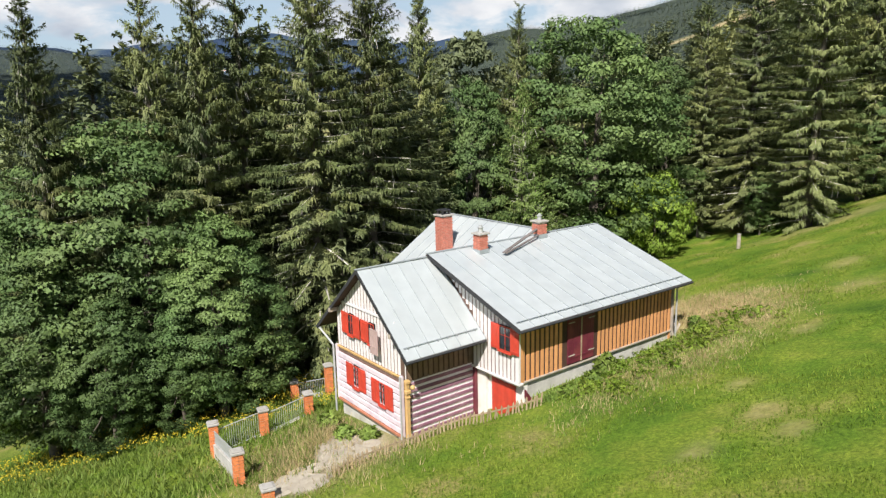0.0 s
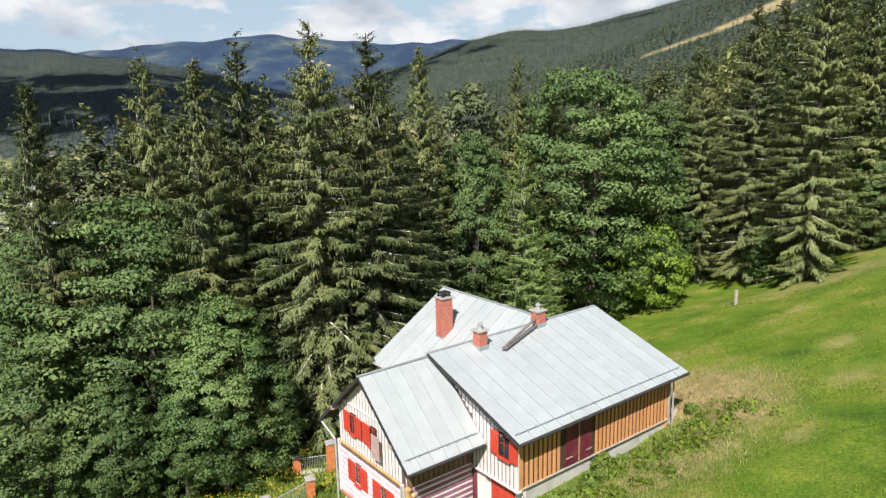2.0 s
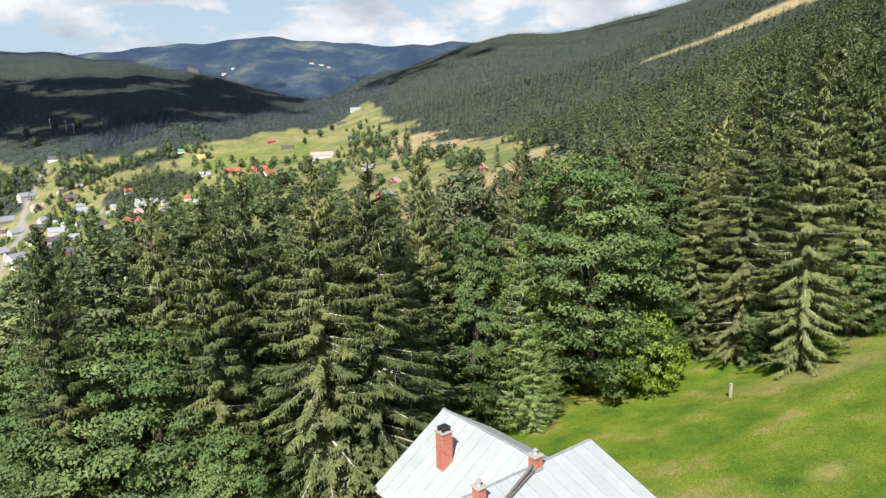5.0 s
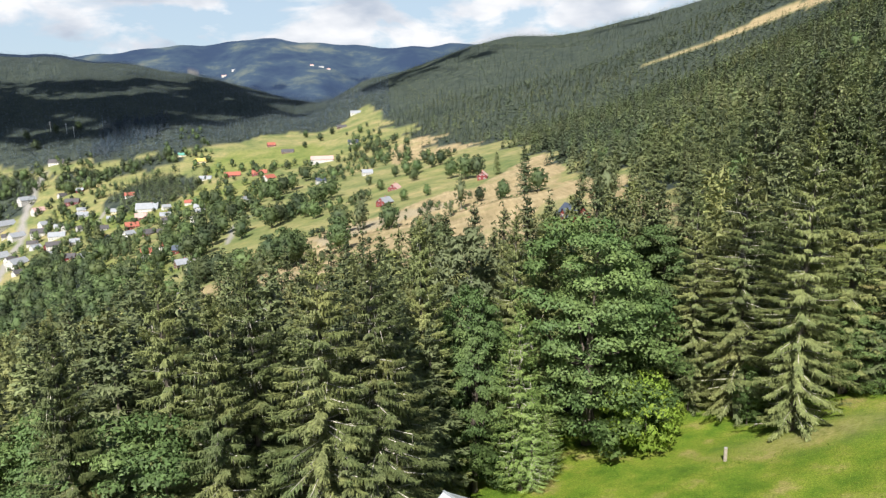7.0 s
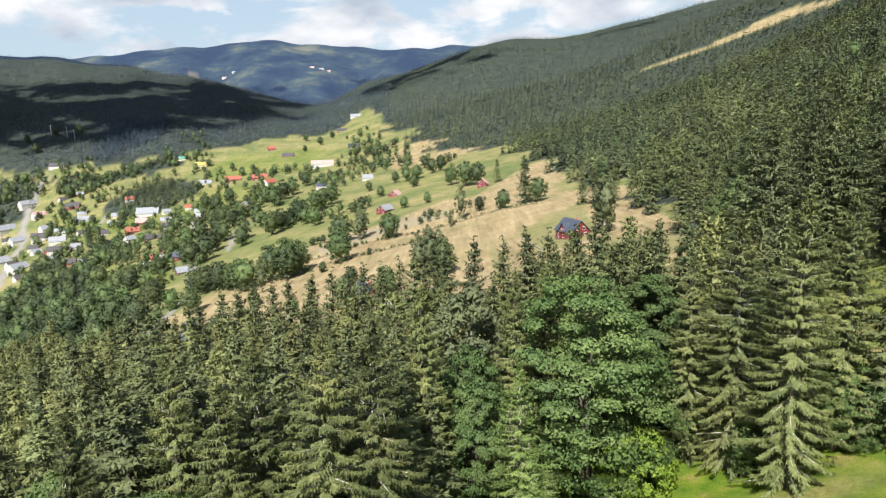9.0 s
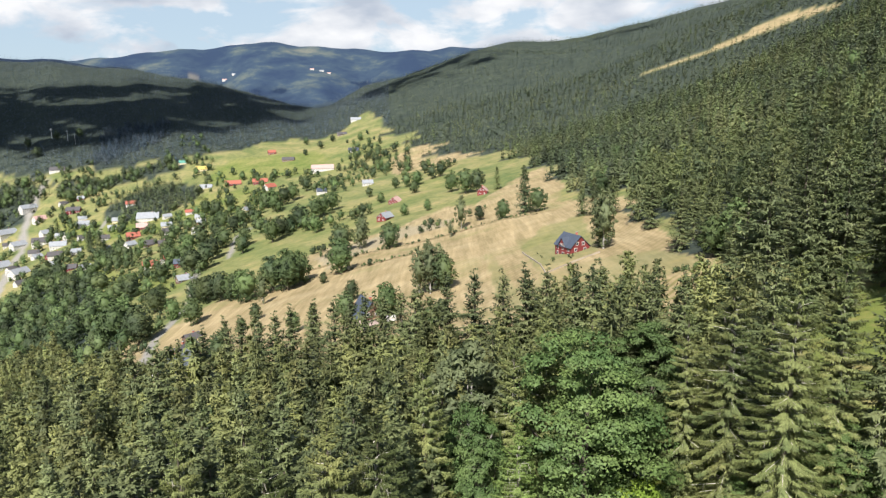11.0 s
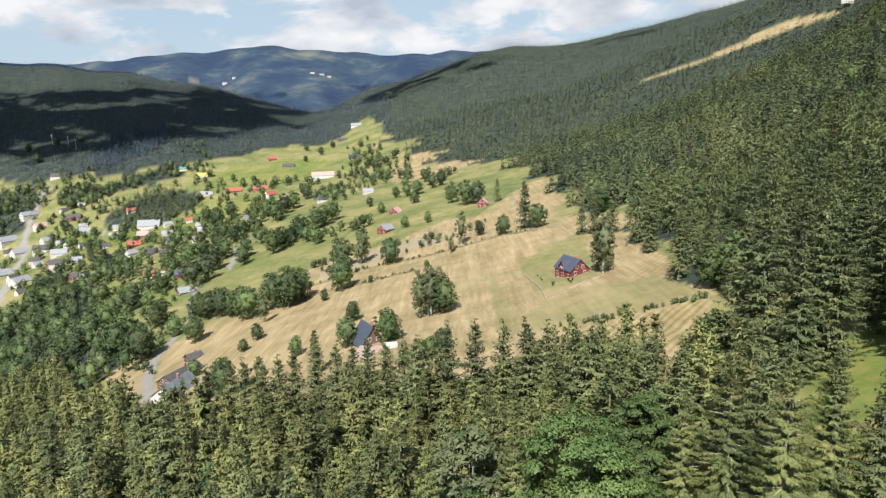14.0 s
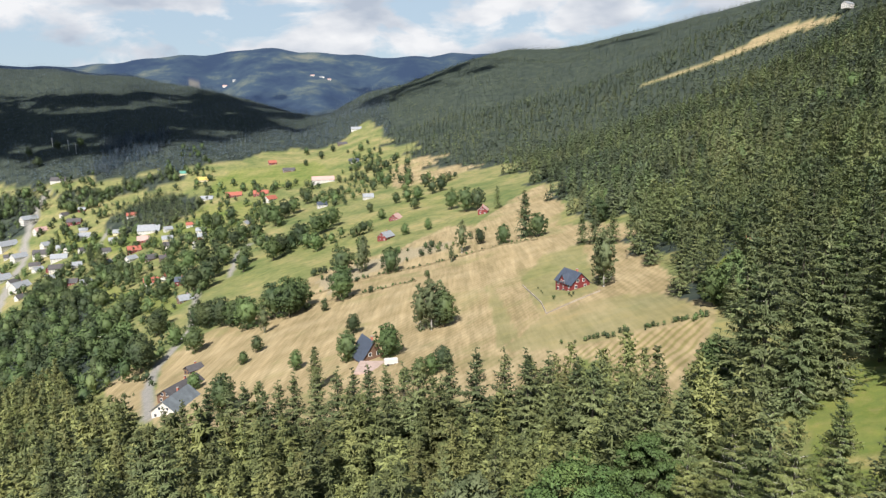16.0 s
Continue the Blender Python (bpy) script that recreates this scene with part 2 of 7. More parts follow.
M_PICKET = mat("pale_picket_wood", (0.36, 0.275, 0.175), 0.85, 0.2, 3, rand=0.2)
M_GLASS = mat("dark_window_glass", (0.035, 0.045, 0.055), 0.08, 0.1, 2, spec=0.8)
M_FRAME = mat("white_window_frame", (0.80, 0.78, 0.75), 0.6, 0.05, 3)
M_IRON = mat("dark_iron", (0.05, 0.05, 0.055), 0.5, 0.2, 3, metal=0.5)
M_STONE = mat("flat_paving_stone", (0.37, 0.33, 0.265), 0.9, 0.15, 3, 0.5, 12, stain=0.4, second=(0.27, 0.24, 0.17), stain_scale=1.0, rand=0.12)
M_DARK = mat("dark_interior", (0.02, 0.018, 0.016), 0.9, 0.1)

# ---- the lie of the land ----
COEF = (0.0823, -0.2431, 0.1063, -0.0124, 0.2406, -0.0457, 0.0417, -0.0107, 0.0515, -0.0554, -0.016, 0.0148, 0.1494, 0.125, -0.0313)
TURN = radians(37.3)
UX, UY = np.array((math.cos(TURN), math.sin(TURN))), np.array((-math.sin(TURN), math.cos(TURN)))
HOUSE_AT = 24.0 * UX + 27.0 * UY         # centre of the cottage on the plan


def local(x, y):
    """Plan coordinates along (a) and behind (b) the cottage's ridge."""
    dxx, dyy = x - HOUSE_AT[0], y - HOUSE_AT[1]
    return dxx * UX[0] + dyy * UX[1], dxx * UY[0] + dyy * UY[1]


def smooth(v, lo, hi):
    t = np.clip((v - lo) / (hi - lo), 0, 1)
    return t * t * (3 - 2 * t)


def slope_z(x, y):
    w = np.maximum(y, 0) + 60.0
    px, py = np.clip(x / w, -0.8, 0.8), np.log(w / 60)
    s, k = 0.0, 0
    for i in range(4):
        for j in range(4):
            if (i, j) != (3, 3):
                s = s + COEF[k] * px ** i * py ** j
                k += 1
    return s * w + np.clip(-y, 0, 120) * 0.12


# crests of the hills round the valley: bearing (x over y), rise as seen from the drone, distance
CREST = ((-0.9, 0.078, 2900), (-0.618, 0.0665, 2900), (-0.511, 0.0635, 2900), (-0.423, 0.0562, 2880), (-0.349, 0.0429, 2800), (-0.282, 0.0289, 2700),
         (-0.239, 0.0168, 2620), (-0.206, 0.0069, 2560), (-0.175, 0.0032, 2500), (-0.151, 0.009, 2500), (-0.101, 0.030, 2520), (-0.022, 0.052, 2580), (0.051, 0.0782, 2630),
         (0.111, 0.085, 2635), (0.181, 0.0864, 2600), (0.244, 0.0955, 2480), (0.30, 0.103, 2350), (0.363, 0.118, 2300), (0.441, 0.1284, 2220), (0.9, 0.17, 2000))
FAR = ((-0.9, 0.055), (-0.515, 0.0675), (-0.458, 0.0728), (-0.394, 0.0798), (-0.322, 0.086), (-0.266, 0.0899), (-0.218, 0.0914), (-0.17, 0.0874), (-0.107, 0.0815), (-0.059, 0.0792), (-0.011, 0.0783), (0.021, 0.0822), (0.061, 0.0828), (0.2, 0.080), (0.9, 0.05))
cb, cr, cd = (np.array(c) for c in zip(*CREST))
fb, fr = (np.array(c) for c in zip(*FAR))
FAR_AT = 4300.0


def ground_z(x, y):
    x, y = np.asarray(x, float), np.asarray(y, float)
    yy = np.maximum(y, 1.0)
    az = np.clip(x / yy, -0.9, 0.9)
    cap = np.minimum(y, 1500.0)
    z = slope_z(np.where(y > 1500, az * cap, x), cap)
    yc = np.interp(az, cb, cd)
    zc = 63 + np.interp(az, cb, cr) * yc * np.sqrt(1 + az * az)
    t = np.clip((yy - 1150) / (yc - 1150), 0, 1)
    s = 0.5 * t + 0.5 * t * t * (3 - 2 * t)
    zh = z * (1 - s) + zc * s
    zh = np.where(yy > yc, zc - 0.3 * (yy - yc), zh)
    zf = 63 + np.interp(az, fb, fr) * FAR_AT * np.sqrt(1 + az * az)
    tf = np.clip((yy - 2900) / (FAR_AT - 2900), 0, 1)
    zfar = np.where(yy <= FAR_AT, -250 + (zf + 250) * (0.6 * tf + 0.4 * tf * tf * (3 - 2 * tf)), zf - 0.4 * (yy - FAR_AT))
    spur = np.sin(az * 31 + 2.2 * tf + 0.6) + 0.6 * np.sin(az * 57 - 3.0 * tf)
    zfar = zfar + 42 * spur * np.clip(tf * (1 - tf) * 4, 0, 1) ** 0.8
    zh = np.where(yy > 2500, np.maximum(zh, zfar), zh)
    r = np.hypot(x, y)
    # small folds, growing with distance
    f = 0.10 * np.sin(x * 0.9 + 1.3 * np.sin(y * 0.31)) * np.sin(y * 0.73 + 0.4 * x) * smooth(r, 10, 30)
    f = f + 1.2 * np.sin(x * 0.045 + 2.0) * np.sin(y * 0.037 + 0.02 * x) * smooth(r, 120, 300)
    f = f + (6.0 * np.sin(x * 0.011 + 1.0) * np.sin(y * 0.009) + 4.0 * np.sin(x * 0.023 + y * 0.013)) * smooth(r, 1300, 2000)
    zh = zh + f
    # the hollow by the post at the wood's edge
    zh = zh - 0.85 * np.exp(-((x - 32) / 9.0) ** 2 - ((y - 67) / 8.0) ** 2)
    # the levelled yard and the sunken way to the cellar door
    a, b = local(x, y)
    yard = smooth(a, -12.5, -9.0) * (1 - smooth(a, -3.3, -2.6)) * smooth(b, -3.9, -2.9) * (1 - smooth(b, 3.2, 5.5))
    zh = zh * (1 - yard) + (-0.75 - 0.11 * (b + 2.4)) * yard
    way = smooth(a, -6.2, -4.4) * (1 - smooth(a, -3.4, -2.8)) * smooth(b, -5.7, -5.0) * (1 - smooth(b, -4.2, -3.0))
    zh = zh * (1 - way) + -0.55 * way
    # the ground falls a little towards the plinth
    zh = zh - 0.42 * smooth(a, 0.5, 5.0) * (1 - smooth(a, 9.0, 10.5)) * smooth(b, -8.2, -6.2) * (1 - smooth(b, -4.5, -3.0))
    return zh


def inside(x, y, poly):
    """Which of the points lie in a polygon on the plan."""
    x, y = np.asarray(x, float), np.asarray(y, float)
    hit = np.zeros(x.shape, bool)
    n = len(poly)
    for i in range(n):
        (x0, y0), (x1, y1) = poly[i], poly[(i + 1) % n]
        if y0 != y1:
            hit ^= ((y0 > y) != (y1 > y)) & (x < (x1 - x0) * (y - y0) / (y1 - y0) + x0)
    return hit


HAYFIELD = ((-127, 276), (-174, 402), (-167, 426), (-148, 448), (-117, 436), (-90, 436), (-107, 532), (-77, 568), (-38, 560), (5, 630), (30, 591), (70, 693), (113, 751),
            (105, 571), (84, 492), (102, 469), (123, 419), (98, 302), (90, 215), (72, 181), (52, 150), (40, 150), (31, 165), (15, 185), (-18, 205), (-44, 195), (-85, 215))
GARDEN = ((61, 401), (85, 403), (72, 316), (69, 288), (40, 268), (42, 353))
OLIVE = ((29, 247), (40, 265), (67, 268), (84, 254), (89, 211), (74, 215), (52, 216), (41, 217), (20, 234))
GREENSTRIP = ((23, 357), (28, 344), (29, 249), (20, 237), (22, 285))
SMALLGREEN = ((42, 209), (49, 191), (43, 159), (37, 166))
GLADE = ((105, 268), (124, 284), (126, 265), (112, 247), (102, 250))
CLEARING = ((60, 150), (70, 148), (73, 131), (66, 119), (52, 124))
SIDE_MEADOW = ((96, 172), (118, 172), (110, 150), (64, 84), (52, 84), (60, 104))
SIDE_BANDS = (((63, 107), (70, 101), (68, 97), (61, 103)), ((58, 95), (66, 92), (62, 86), (55, 92)), ((94, 160), (103, 151), (94, 137), (87, 146)))
GREENS = (((-440, 1283), (-457, 1411), (-369, 1457), (-263, 1471), (-216, 1361), (-243, 1258), (-323, 1264)), ((-441, 1097), (-422, 1224), (-302, 1178), (-277, 1023), (-345, 979)),
          ((-702, 1234), (-588, 1169), (-460, 1147), (-397, 982), (-496, 1014), (-546, 1025)), ((-454, 866), (-274, 667), (-219, 566), (-239, 565), (-386, 750)))
SLOPE_GREENS = (((-351, 1429), (-183, 1636), (-107, 1503), (-147, 1290), (-225, 1244)), ((-230, 676), (-189, 747), (-98, 840), (18, 983), (14, 815), (-54, 641), (-118, 530), (-184, 565)))
UPPERHAY = ((-90, 1241), (14, 1393), (128, 1271), (101, 1090), (19, 1061), (-68, 1037))
LOWHAY = ((-205, 388), (-196, 414), (-173, 382), (-135, 287), (-171, 333))
YARD_PATH = ((-5.8, 30.0), (-4.2, 31.8), (-2.9, 30.6), (-3.2, 28.4), (-4.6, 26.9), (-5.2, 24.6), (-7.1, 24.8), (-6.9, 27.6))
TERRACE = ((-96, 510), (-38, 560), (9, 534), (4, 515), (-39, 502), (-78, 455))
LANES = (((-128, 277), (-156, 340), (-173, 391), (-175, 418), (-182, 477), (-212, 566), (-236, 644)), ((-209, 655), (-237, 778), (-235, 833)),
         ((-607, 894), (-672, 1032), (-702, 1122), (-757, 1225), (-806, 1359), (-832, 1451)), ((-546, 1080), (-576, 1144), (-585, 1195), (-554, 1205)))
PISTE = ((374, 1368), (500, 1330), (580, 1296), (640, 1270), (660, 1236), (678, 1182), (692, 1229), (685, 1313), (667, 1338), (632, 1375), (605, 1362), (540, 1359), (421, 1390))
WOOD_EDGE_Y = (150, 236, 302, 421, 557, 683, 1034, 1137, 1500, 2182, 3000)
WOOD_EDGE_X = (118, 93, 99, 120, 110, 122, 106, 24, -95, -190, -320)
MOWN = ((44, 214), (64, 212), (84, 210), (82, 203), (66, 176), (50, 160), (40, 166))
WOOD_A = ((-588, 1180), (-617, 1257), (-579, 1292), (-525, 1325), (-462, 1284), (-428, 1203), (-454, 1157), (-496, 1140), (-545, 1152))
WOOD_BEND = ((-938, 1455), (-851, 1436), (-785, 1334), (-768, 1276), (-790, 1240), (-860, 1228))
WOOD_BAND = ((-808, 1417), (-705, 1400), (-555, 1474), (-516, 1412), (-576, 1370), (-648, 1350), (-737, 1346))
WOOD_B = ((-775, 1538), (-849, 1755), (-719, 1833), (-656, 1734), (-690, 1614), (-710, 1479))
WOOD_C = ((-218, 1374), (-95, 1319), (-64, 1131), (-101, 1023), (-168, 1136))
WOOD_LEFT = ((-525, 825), (-546, 894), (-564, 956), (-444, 828), (-352, 686), (-310, 567), (-218, 448), (-197, 397), (-213, 384), (-269, 425), (-377, 520), (-584, 800))
FRONT_X = (-300, -230, -167, -115, -75, -39, 8, 34, 45, 50)
FRONT_FAR = (490, 392, 290, 228, 165, 152, 140, 132, 112, 90)


def in_front_wood(x, y):
    near = np.interp(x, (-200, -60, -20, 20, 50), (60, 52, 62, 84, 90))
    return (y > near) & (y < np.interp(x, FRONT_X, FRONT_FAR)) & (x < 50)


def in_right_wood(x, y):
    ragged = (0.018 * y + 3) * np.sin(y * 0.045 + 1.0) + (0.010 * y + 2) * np.sin(y * 0.13 + x * 0.05)
    return (y > 150) & (x > np.interp(y, WOOD_EDGE_Y, WOOD_EDGE_X) + ragged) & ~inside(x, y, PISTE) & ~inside(x, y, GLADE) & ~inside(x, y, SIDE_MEADOW)


def beyond_meadows(x, y):
    """The forest above the village meadows, on the far side of the valley."""
    az = x / np.maximum(y, 1)
    return y > np.interp(az, (-0.7, -0.64, -0.5, -0.434, -0.368, -0.327, -0.285, -0.243, -0.202, -0.162, -0.128, -0.103, -0.089, -0.071), (1500, 1495, 1465, 1470, 1470, 1515, 1550, 1615, 1640, 1660, 1755, 1810, 1750, 1540)) + 14 * np.sin(x * 0.03) + 10 * np.sin(x * 0.09 + 1)


def lane_gap(x, y, line):
    d = np.full(np.shape(x), 1e9)
    for (x0, y0), (x1, y1) in zip(line, line[1:]):
        t = np.clip(((x - x0) * (x1 - x0) + (y - y0) * (y1 - y0)) / ((x1 - x0) ** 2 + (y1 - y0) ** 2), 0, 1)
        d = np.minimum(d, np.hypot(x - x0 - t * (x1 - x0), y - y0 - t * (y1 - y0)))
    return d


def mesh_of(name, verts, faces, material, smooth_faces=False, normals=None):
    """A mesh from arrays of corners and of faces that all have the same number of corners."""
    me = bpy.data.meshes.new(name)
    verts, faces = np.asarray(verts, np.float32), np.asarray(faces, np.int32)
    n, k = faces.shape
    me.vertices.add(len(verts)); me.vertices.foreach_set("co", verts.ravel())
    me.loops.add(n * k); me.loops.foreach_set("vertex_index", faces.ravel())
    me.polygons.add(n)
    me.polygons.foreach_set("loop_start", np.arange(0, n * k, k, dtype=np.int32))
    me.polygons.foreach_set("use_smooth", np.full(n, smooth_faces))
    me.update(calc_edges=True)
    me.materials.append(material)
    if normals is not None:
        me.polygons.foreach_set("use_smooth", np.ones(n, bool))
        me.normals_split_custom_set_from_vertices(np.asarray(normals, np.float32))
    return me


def dryness(a, b):
    """Where the grass is bleached: by the far corner, along the front, in the yard, in small patches."""
    dry = np.maximum.reduce([1.7 * np.exp(-((a - 12.4) / 3.0) ** 2 - ((b + 4.6) / 3.4) ** 2), 0.9 * np.exp(-((a - 6.5) / 5.5) ** 2 - ((b + 9.0) / 2.0) ** 2), 1.1 * np.exp(-((a + 11) / 3) ** 2 - ((b + 1.0) / 3) ** 2)])
    # bleached strip at the foot of the wood
    dry = np.maximum(dry, 0.55 * np.exp(-((0.69 * (a - 42.0) + 0.72 * b) / 2.6) ** 2 - ((0.72 * (a - 42.0) - 0.69 * b) / 7.0) ** 2))
    for ca, c_b, ra in ((-1.9, -16.2, 0.7), (-3.1, -17.8, 0.6), (-5.5, -15.9, 0.5), (0.5, -14.0, 0.5), (8.0, -13.0, 0.7), (16.0, -12.0, 0.9), (22.0, -9.0, 1.0)):
        dry = np.maximum(dry, 0.5 * np.exp(-((a - ca) / (1.5 * ra)) ** 2 - ((b - c_b) / ra) ** 2))
    return np.minimum(dry, 1.0)


def build_ground():
    front = np.radians(np.arange(-40, 40.01, 0.32))
    rest = np.radians(np.arange(44, 317, 4.0))
    ang = np.concatenate((front, rest))
    rad = np.concatenate(((0.0,), np.geomspace(3, 4950, 420)))
    A, R = np.meshgrid(ang, rad)
    X, Y = R * np.sin(A), R * np.cos(A)
    Z = ground_z(X, Y)
    nr, na = X.shape
    idx = np.arange(nr * na).reshape(nr, na)
    nxt = np.roll(idx, -1, axis=1)
    faces = np.stack((idx[:-1], idx[1:], nxt[1:], nxt[:-1]), -1).reshape(-1, 4)
    me = mesh_of("ground", np.stack((X, Y, Z), -1).reshape(-1, 3), faces, ground_material(), True)
    x, y = X.ravel(), Y.ravel()
    hay = inside(x, y, HAYFIELD) & ~inside(x, y, GARDEN) & ~inside(x, y, OLIVE) & ~inside(x, y, GREENSTRIP)
    hay = hay & ~inside(x, y, SMALLGREEN)
    hay = np.maximum(hay, 0.5 * inside(x, y, OLIVE) + 0.45 * inside(x, y, GREENSTRIP) + 0.35 * inside(x, y, GARDEN))
    hay = np.maximum(hay, inside(x, y, UPPERHAY) | inside(x, y, LOWHAY) | inside(x, y, PISTE))
    wood = in_front_wood(x, y) | in_right_wood(x, y) | beyond_meadows(x, y) | (np.hypot(x, y) > 2300) | inside(x, y, WOOD_A) | inside(x, y, WOOD_B) | inside(x, y, WOOD_BEND) | inside(x, y, WOOD_BAND) | inside(x, y, WOOD_LEFT)
    lawn = np.maximum(1 - smooth(np.hypot(x - 15, y - 30), 42, 85), 0.3 * smooth(x, 55, 70) * (1 - smooth(y, 150, 185)) * (y > 40)) * ~wood
    for field, share in ((SIDE_MEADOW, 0.50), (GLADE, 0.8), (SMALLGREEN, 0.25), (GARDEN, 0.10), (CLEARING, 0.2), *((g, 0.36) for g in GREENS), *((g, 0.08) for g in SLOPE_GREENS)):
        lawn = np.maximum(lawn, share * inside(x, y, field))
    lane = np.zeros(x.shape)
    for k, line in enumerate(LANES):
        wide = (1.8, 1.8, 5.5, 2.0)[k]
        lane = np.maximum(lane, 1 - smooth(lane_gap(x, y, line), wide, wide + 2.0))
    a, b = local(x, y)
    dry = dryness(a, b)
    for band in SIDE_BANDS:
        dry = np.maximum(dry, 0.6 * inside(x, y, band))
    bare = np.maximum(0.9 * np.exp(-((a + 10) / 2.6) ** 2 - ((b + 1.5) / 2.2) ** 2), inside(x, y, TERRACE) * 0.8)
    bare = np.maximum(bare, 0.9 * inside(x, y, YARD_PATH))
    for key, val in (("hay", hay), ("wood", wood), ("lawn", lawn), ("lane", lane), ("dry", dry), ("bare", bare), ("mown", np.maximum(0.30 * (hay > 0.6), inside(x, y, MOWN)))):
        at = me.attributes.new(key, "FLOAT", "POINT")
        at.data.foreach_set("value", np.asarray(val, np.float32))
    return tagged(new("ground", me), "sloping meadow, mown hayfields and wooded hillsides of a mountain valley", "ground", kind="structure")


def ground_material():
    m = bpy.data.materials.new("meadow_and_fields")
    m.use_nodes = True
    n, l = m.node_tree.nodes, m.node_tree.links
    b = n["Principled BSDF"]
    b.inputs["Roughness"].default_value = 0.9
    b.inputs["Specular IOR Level"].default_value = 0.15
    geo = n.new("ShaderNodeNewGeometry")

    def noise_at(scale, detail=5, rough=0.55, stretch=None):
        t = n.new("ShaderNodeTexNoise")
        t.inputs["Scale"].default_value, t.inputs["Detail"].default_value, t.inputs["Roughness"].default_value = scale, detail, rough
        if stretch:
            mp = n.new("ShaderNodeMapping")
            mp.inputs["Rotation"].default_value = (0, 0, radians(stretch[0]))
            mp.inputs["Scale"].default_value = stretch[1]
            l.new(geo.outputs["Position"], mp.inputs["Vector"]); l.new(mp.outputs[0], t.inputs["Vector"])
        else:
            l.new(geo.outputs["Position"], t.inputs["Vector"])
        return t.outputs["Fac"]

    def ramp(src, *stops):
        r = n.new("ShaderNodeValToRGB")
        while len(r.color_ramp.elements) < len(stops):
            r.color_ramp.elements.new(0.5)
        for e, (p, c) in zip(r.color_ramp.elements, stops):
            e.position, e.color = p, (*c, 1)
        l.new(src, r.inputs["Fac"])
        return r.outputs["Color"]

    def mixed(fac, one, two, kind="MIX"):
        x = n.new("ShaderNodeMixRGB"); x.blend_type = kind
        if isinstance(fac, float):
            x.inputs["Fac"].default_value = fac
        else:
            l.new(fac, x.inputs["Fac"])
        l.new(one, x.inputs["Color1"]); l.new(two, x.inputs["Color2"])
        return x.outputs["Color"]

    def attr(name):
        a = n.new("ShaderNodeAttribute"); a.attribute_name = name
        return a.outputs["Fac"]

    def grain(src, lo, hi, to=1.0):
        r = n.new("ShaderNodeMapRange")
        r.inputs["From Min"].default_value, r.inputs["From Max"].default_value, r.inputs["To Max"].default_value = lo, hi, to
        l.new(src, r.inputs["Value"])
        return r.outputs[0]

    meadow = ramp(noise_at(0.02, 6), (0.33, (0.122, 0.160, 0.060)), (0.50, (0.204, 0.214, 0.088)), (0.68, (0.300, 0.264, 0.130)))
    clump = ramp(noise_at(0.14, 7, 0.65), (0.34, (0.72, 0.78, 0.70)), (0.5, (1.0, 1.0, 1.0)), (0.66, (1.28, 1.16, 1.05)))
    meadow = mixed(1.0, meadow, clump, "MULTIPLY")
    lawn = ramp(noise_at(0.22, 8, 0.62), (0.30, (0.054, 0.108, 0.012)), (0.43, (0.098, 0.168, 0.017)), (0.55, (0.158, 0.206, 0.027)), (0.66, (0.255, 0.232, 0.080)))
    blade = ramp(noise_at(7.0, 8, 0.78), (0.32, (0.40, 0.46, 0.4)), (0.5, (1.0, 1.02, 0.95)), (0.66, (1.7, 1.6, 1.5)))
    lawn = mixed(1.0, lawn, blade, "MULTIPLY")
    hayc = ramp(noise_at(0.05, 6), (0.3, (0.29, 0.23, 0.130)), (0.5, (0.36, 0.285, 0.172)), (0.7, (0.41, 0.33, 0.210)))
    rows = ramp(noise_at(0.16, 3, 0.5, (-28, (1.0, 0.06, 1.0))), (0.40, (0.90, 0.905, 0.88)), (0.60, (1.07, 1.06, 1.05)))
    swath = ramp(noise_at(0.42, 4, 0.62, (-28, (1.0, 0.08, 1.0))), (0.38, (0.84, 0.84, 0.80)), (0.62, (1.12, 1.11, 1.10)))
    rows = mixed(1.0, rows, swath, "MULTIPLY")
    hayc = mixed(1.0, hayc, rows, "MULTIPLY")
    # curved rows of cut hay
    mp = n.new("ShaderNodeMapping")
    mp.inputs["Rotation"].default_value = (0, 0, radians(40))
    l.new(geo.outputs["Position"], mp.inputs["Vector"])
    wave = n.new("ShaderNodeTexWave")
    for key, val in (("Scale", 0.10), ("Distortion", 9.0), ("Detail", 3.0), ("Detail Scale", 0.22), ("Detail Roughness", 0.7)):
        wave.inputs[key].default_value = val
    l.new(mp.outputs[0], wave.inputs["Vector"])
    cut = mixed(1.0, hayc, ramp(wave.outputs["Fac"], (0.10, (0.72, 0.80, 0.58)), (0.50, (0.98, 0.99, 0.94)), (0.9, (1.12, 1.10, 1.08))), "MULTIPLY")
    hayc = mixed(attr("mown"), hayc, cut)
    hayc = mixed(grain(noise_at(0.03, 4), 0.55, 0.66, 0.45), hayc, meadow)
    floor = ramp(noise_at(0.05, 6), (0.35, (0.030, 0.042, 0.038)), (0.68, (0.068, 0.084, 0.062)))
    lane_colour = ramp(noise_at(0.5, 4), (0.3, (0.22, 0.215, 0.20)), (0.7, (0.34, 0.32, 0.29)))
    dryc = ramp(noise_at(2.0, 6, 0.65), (0.3, (0.19, 0.17, 0.06)), (0.5, (0.36, 0.29, 0.13)), (0.72, (0.50, 0.41, 0.22)))
    barec = ramp(noise_at(1.6, 6, 0.65), (0.35, (0.20, 0.17, 0.10)), (0.6, (0.40, 0.35, 0.25)), (0.75, (0.50, 0.45, 0.36)))
    c = mixed(attr("lawn"), meadow, lawn)
    c = mixed(attr("hay"), c, hayc)
    c = mixed(attr("wood"), c, floor)
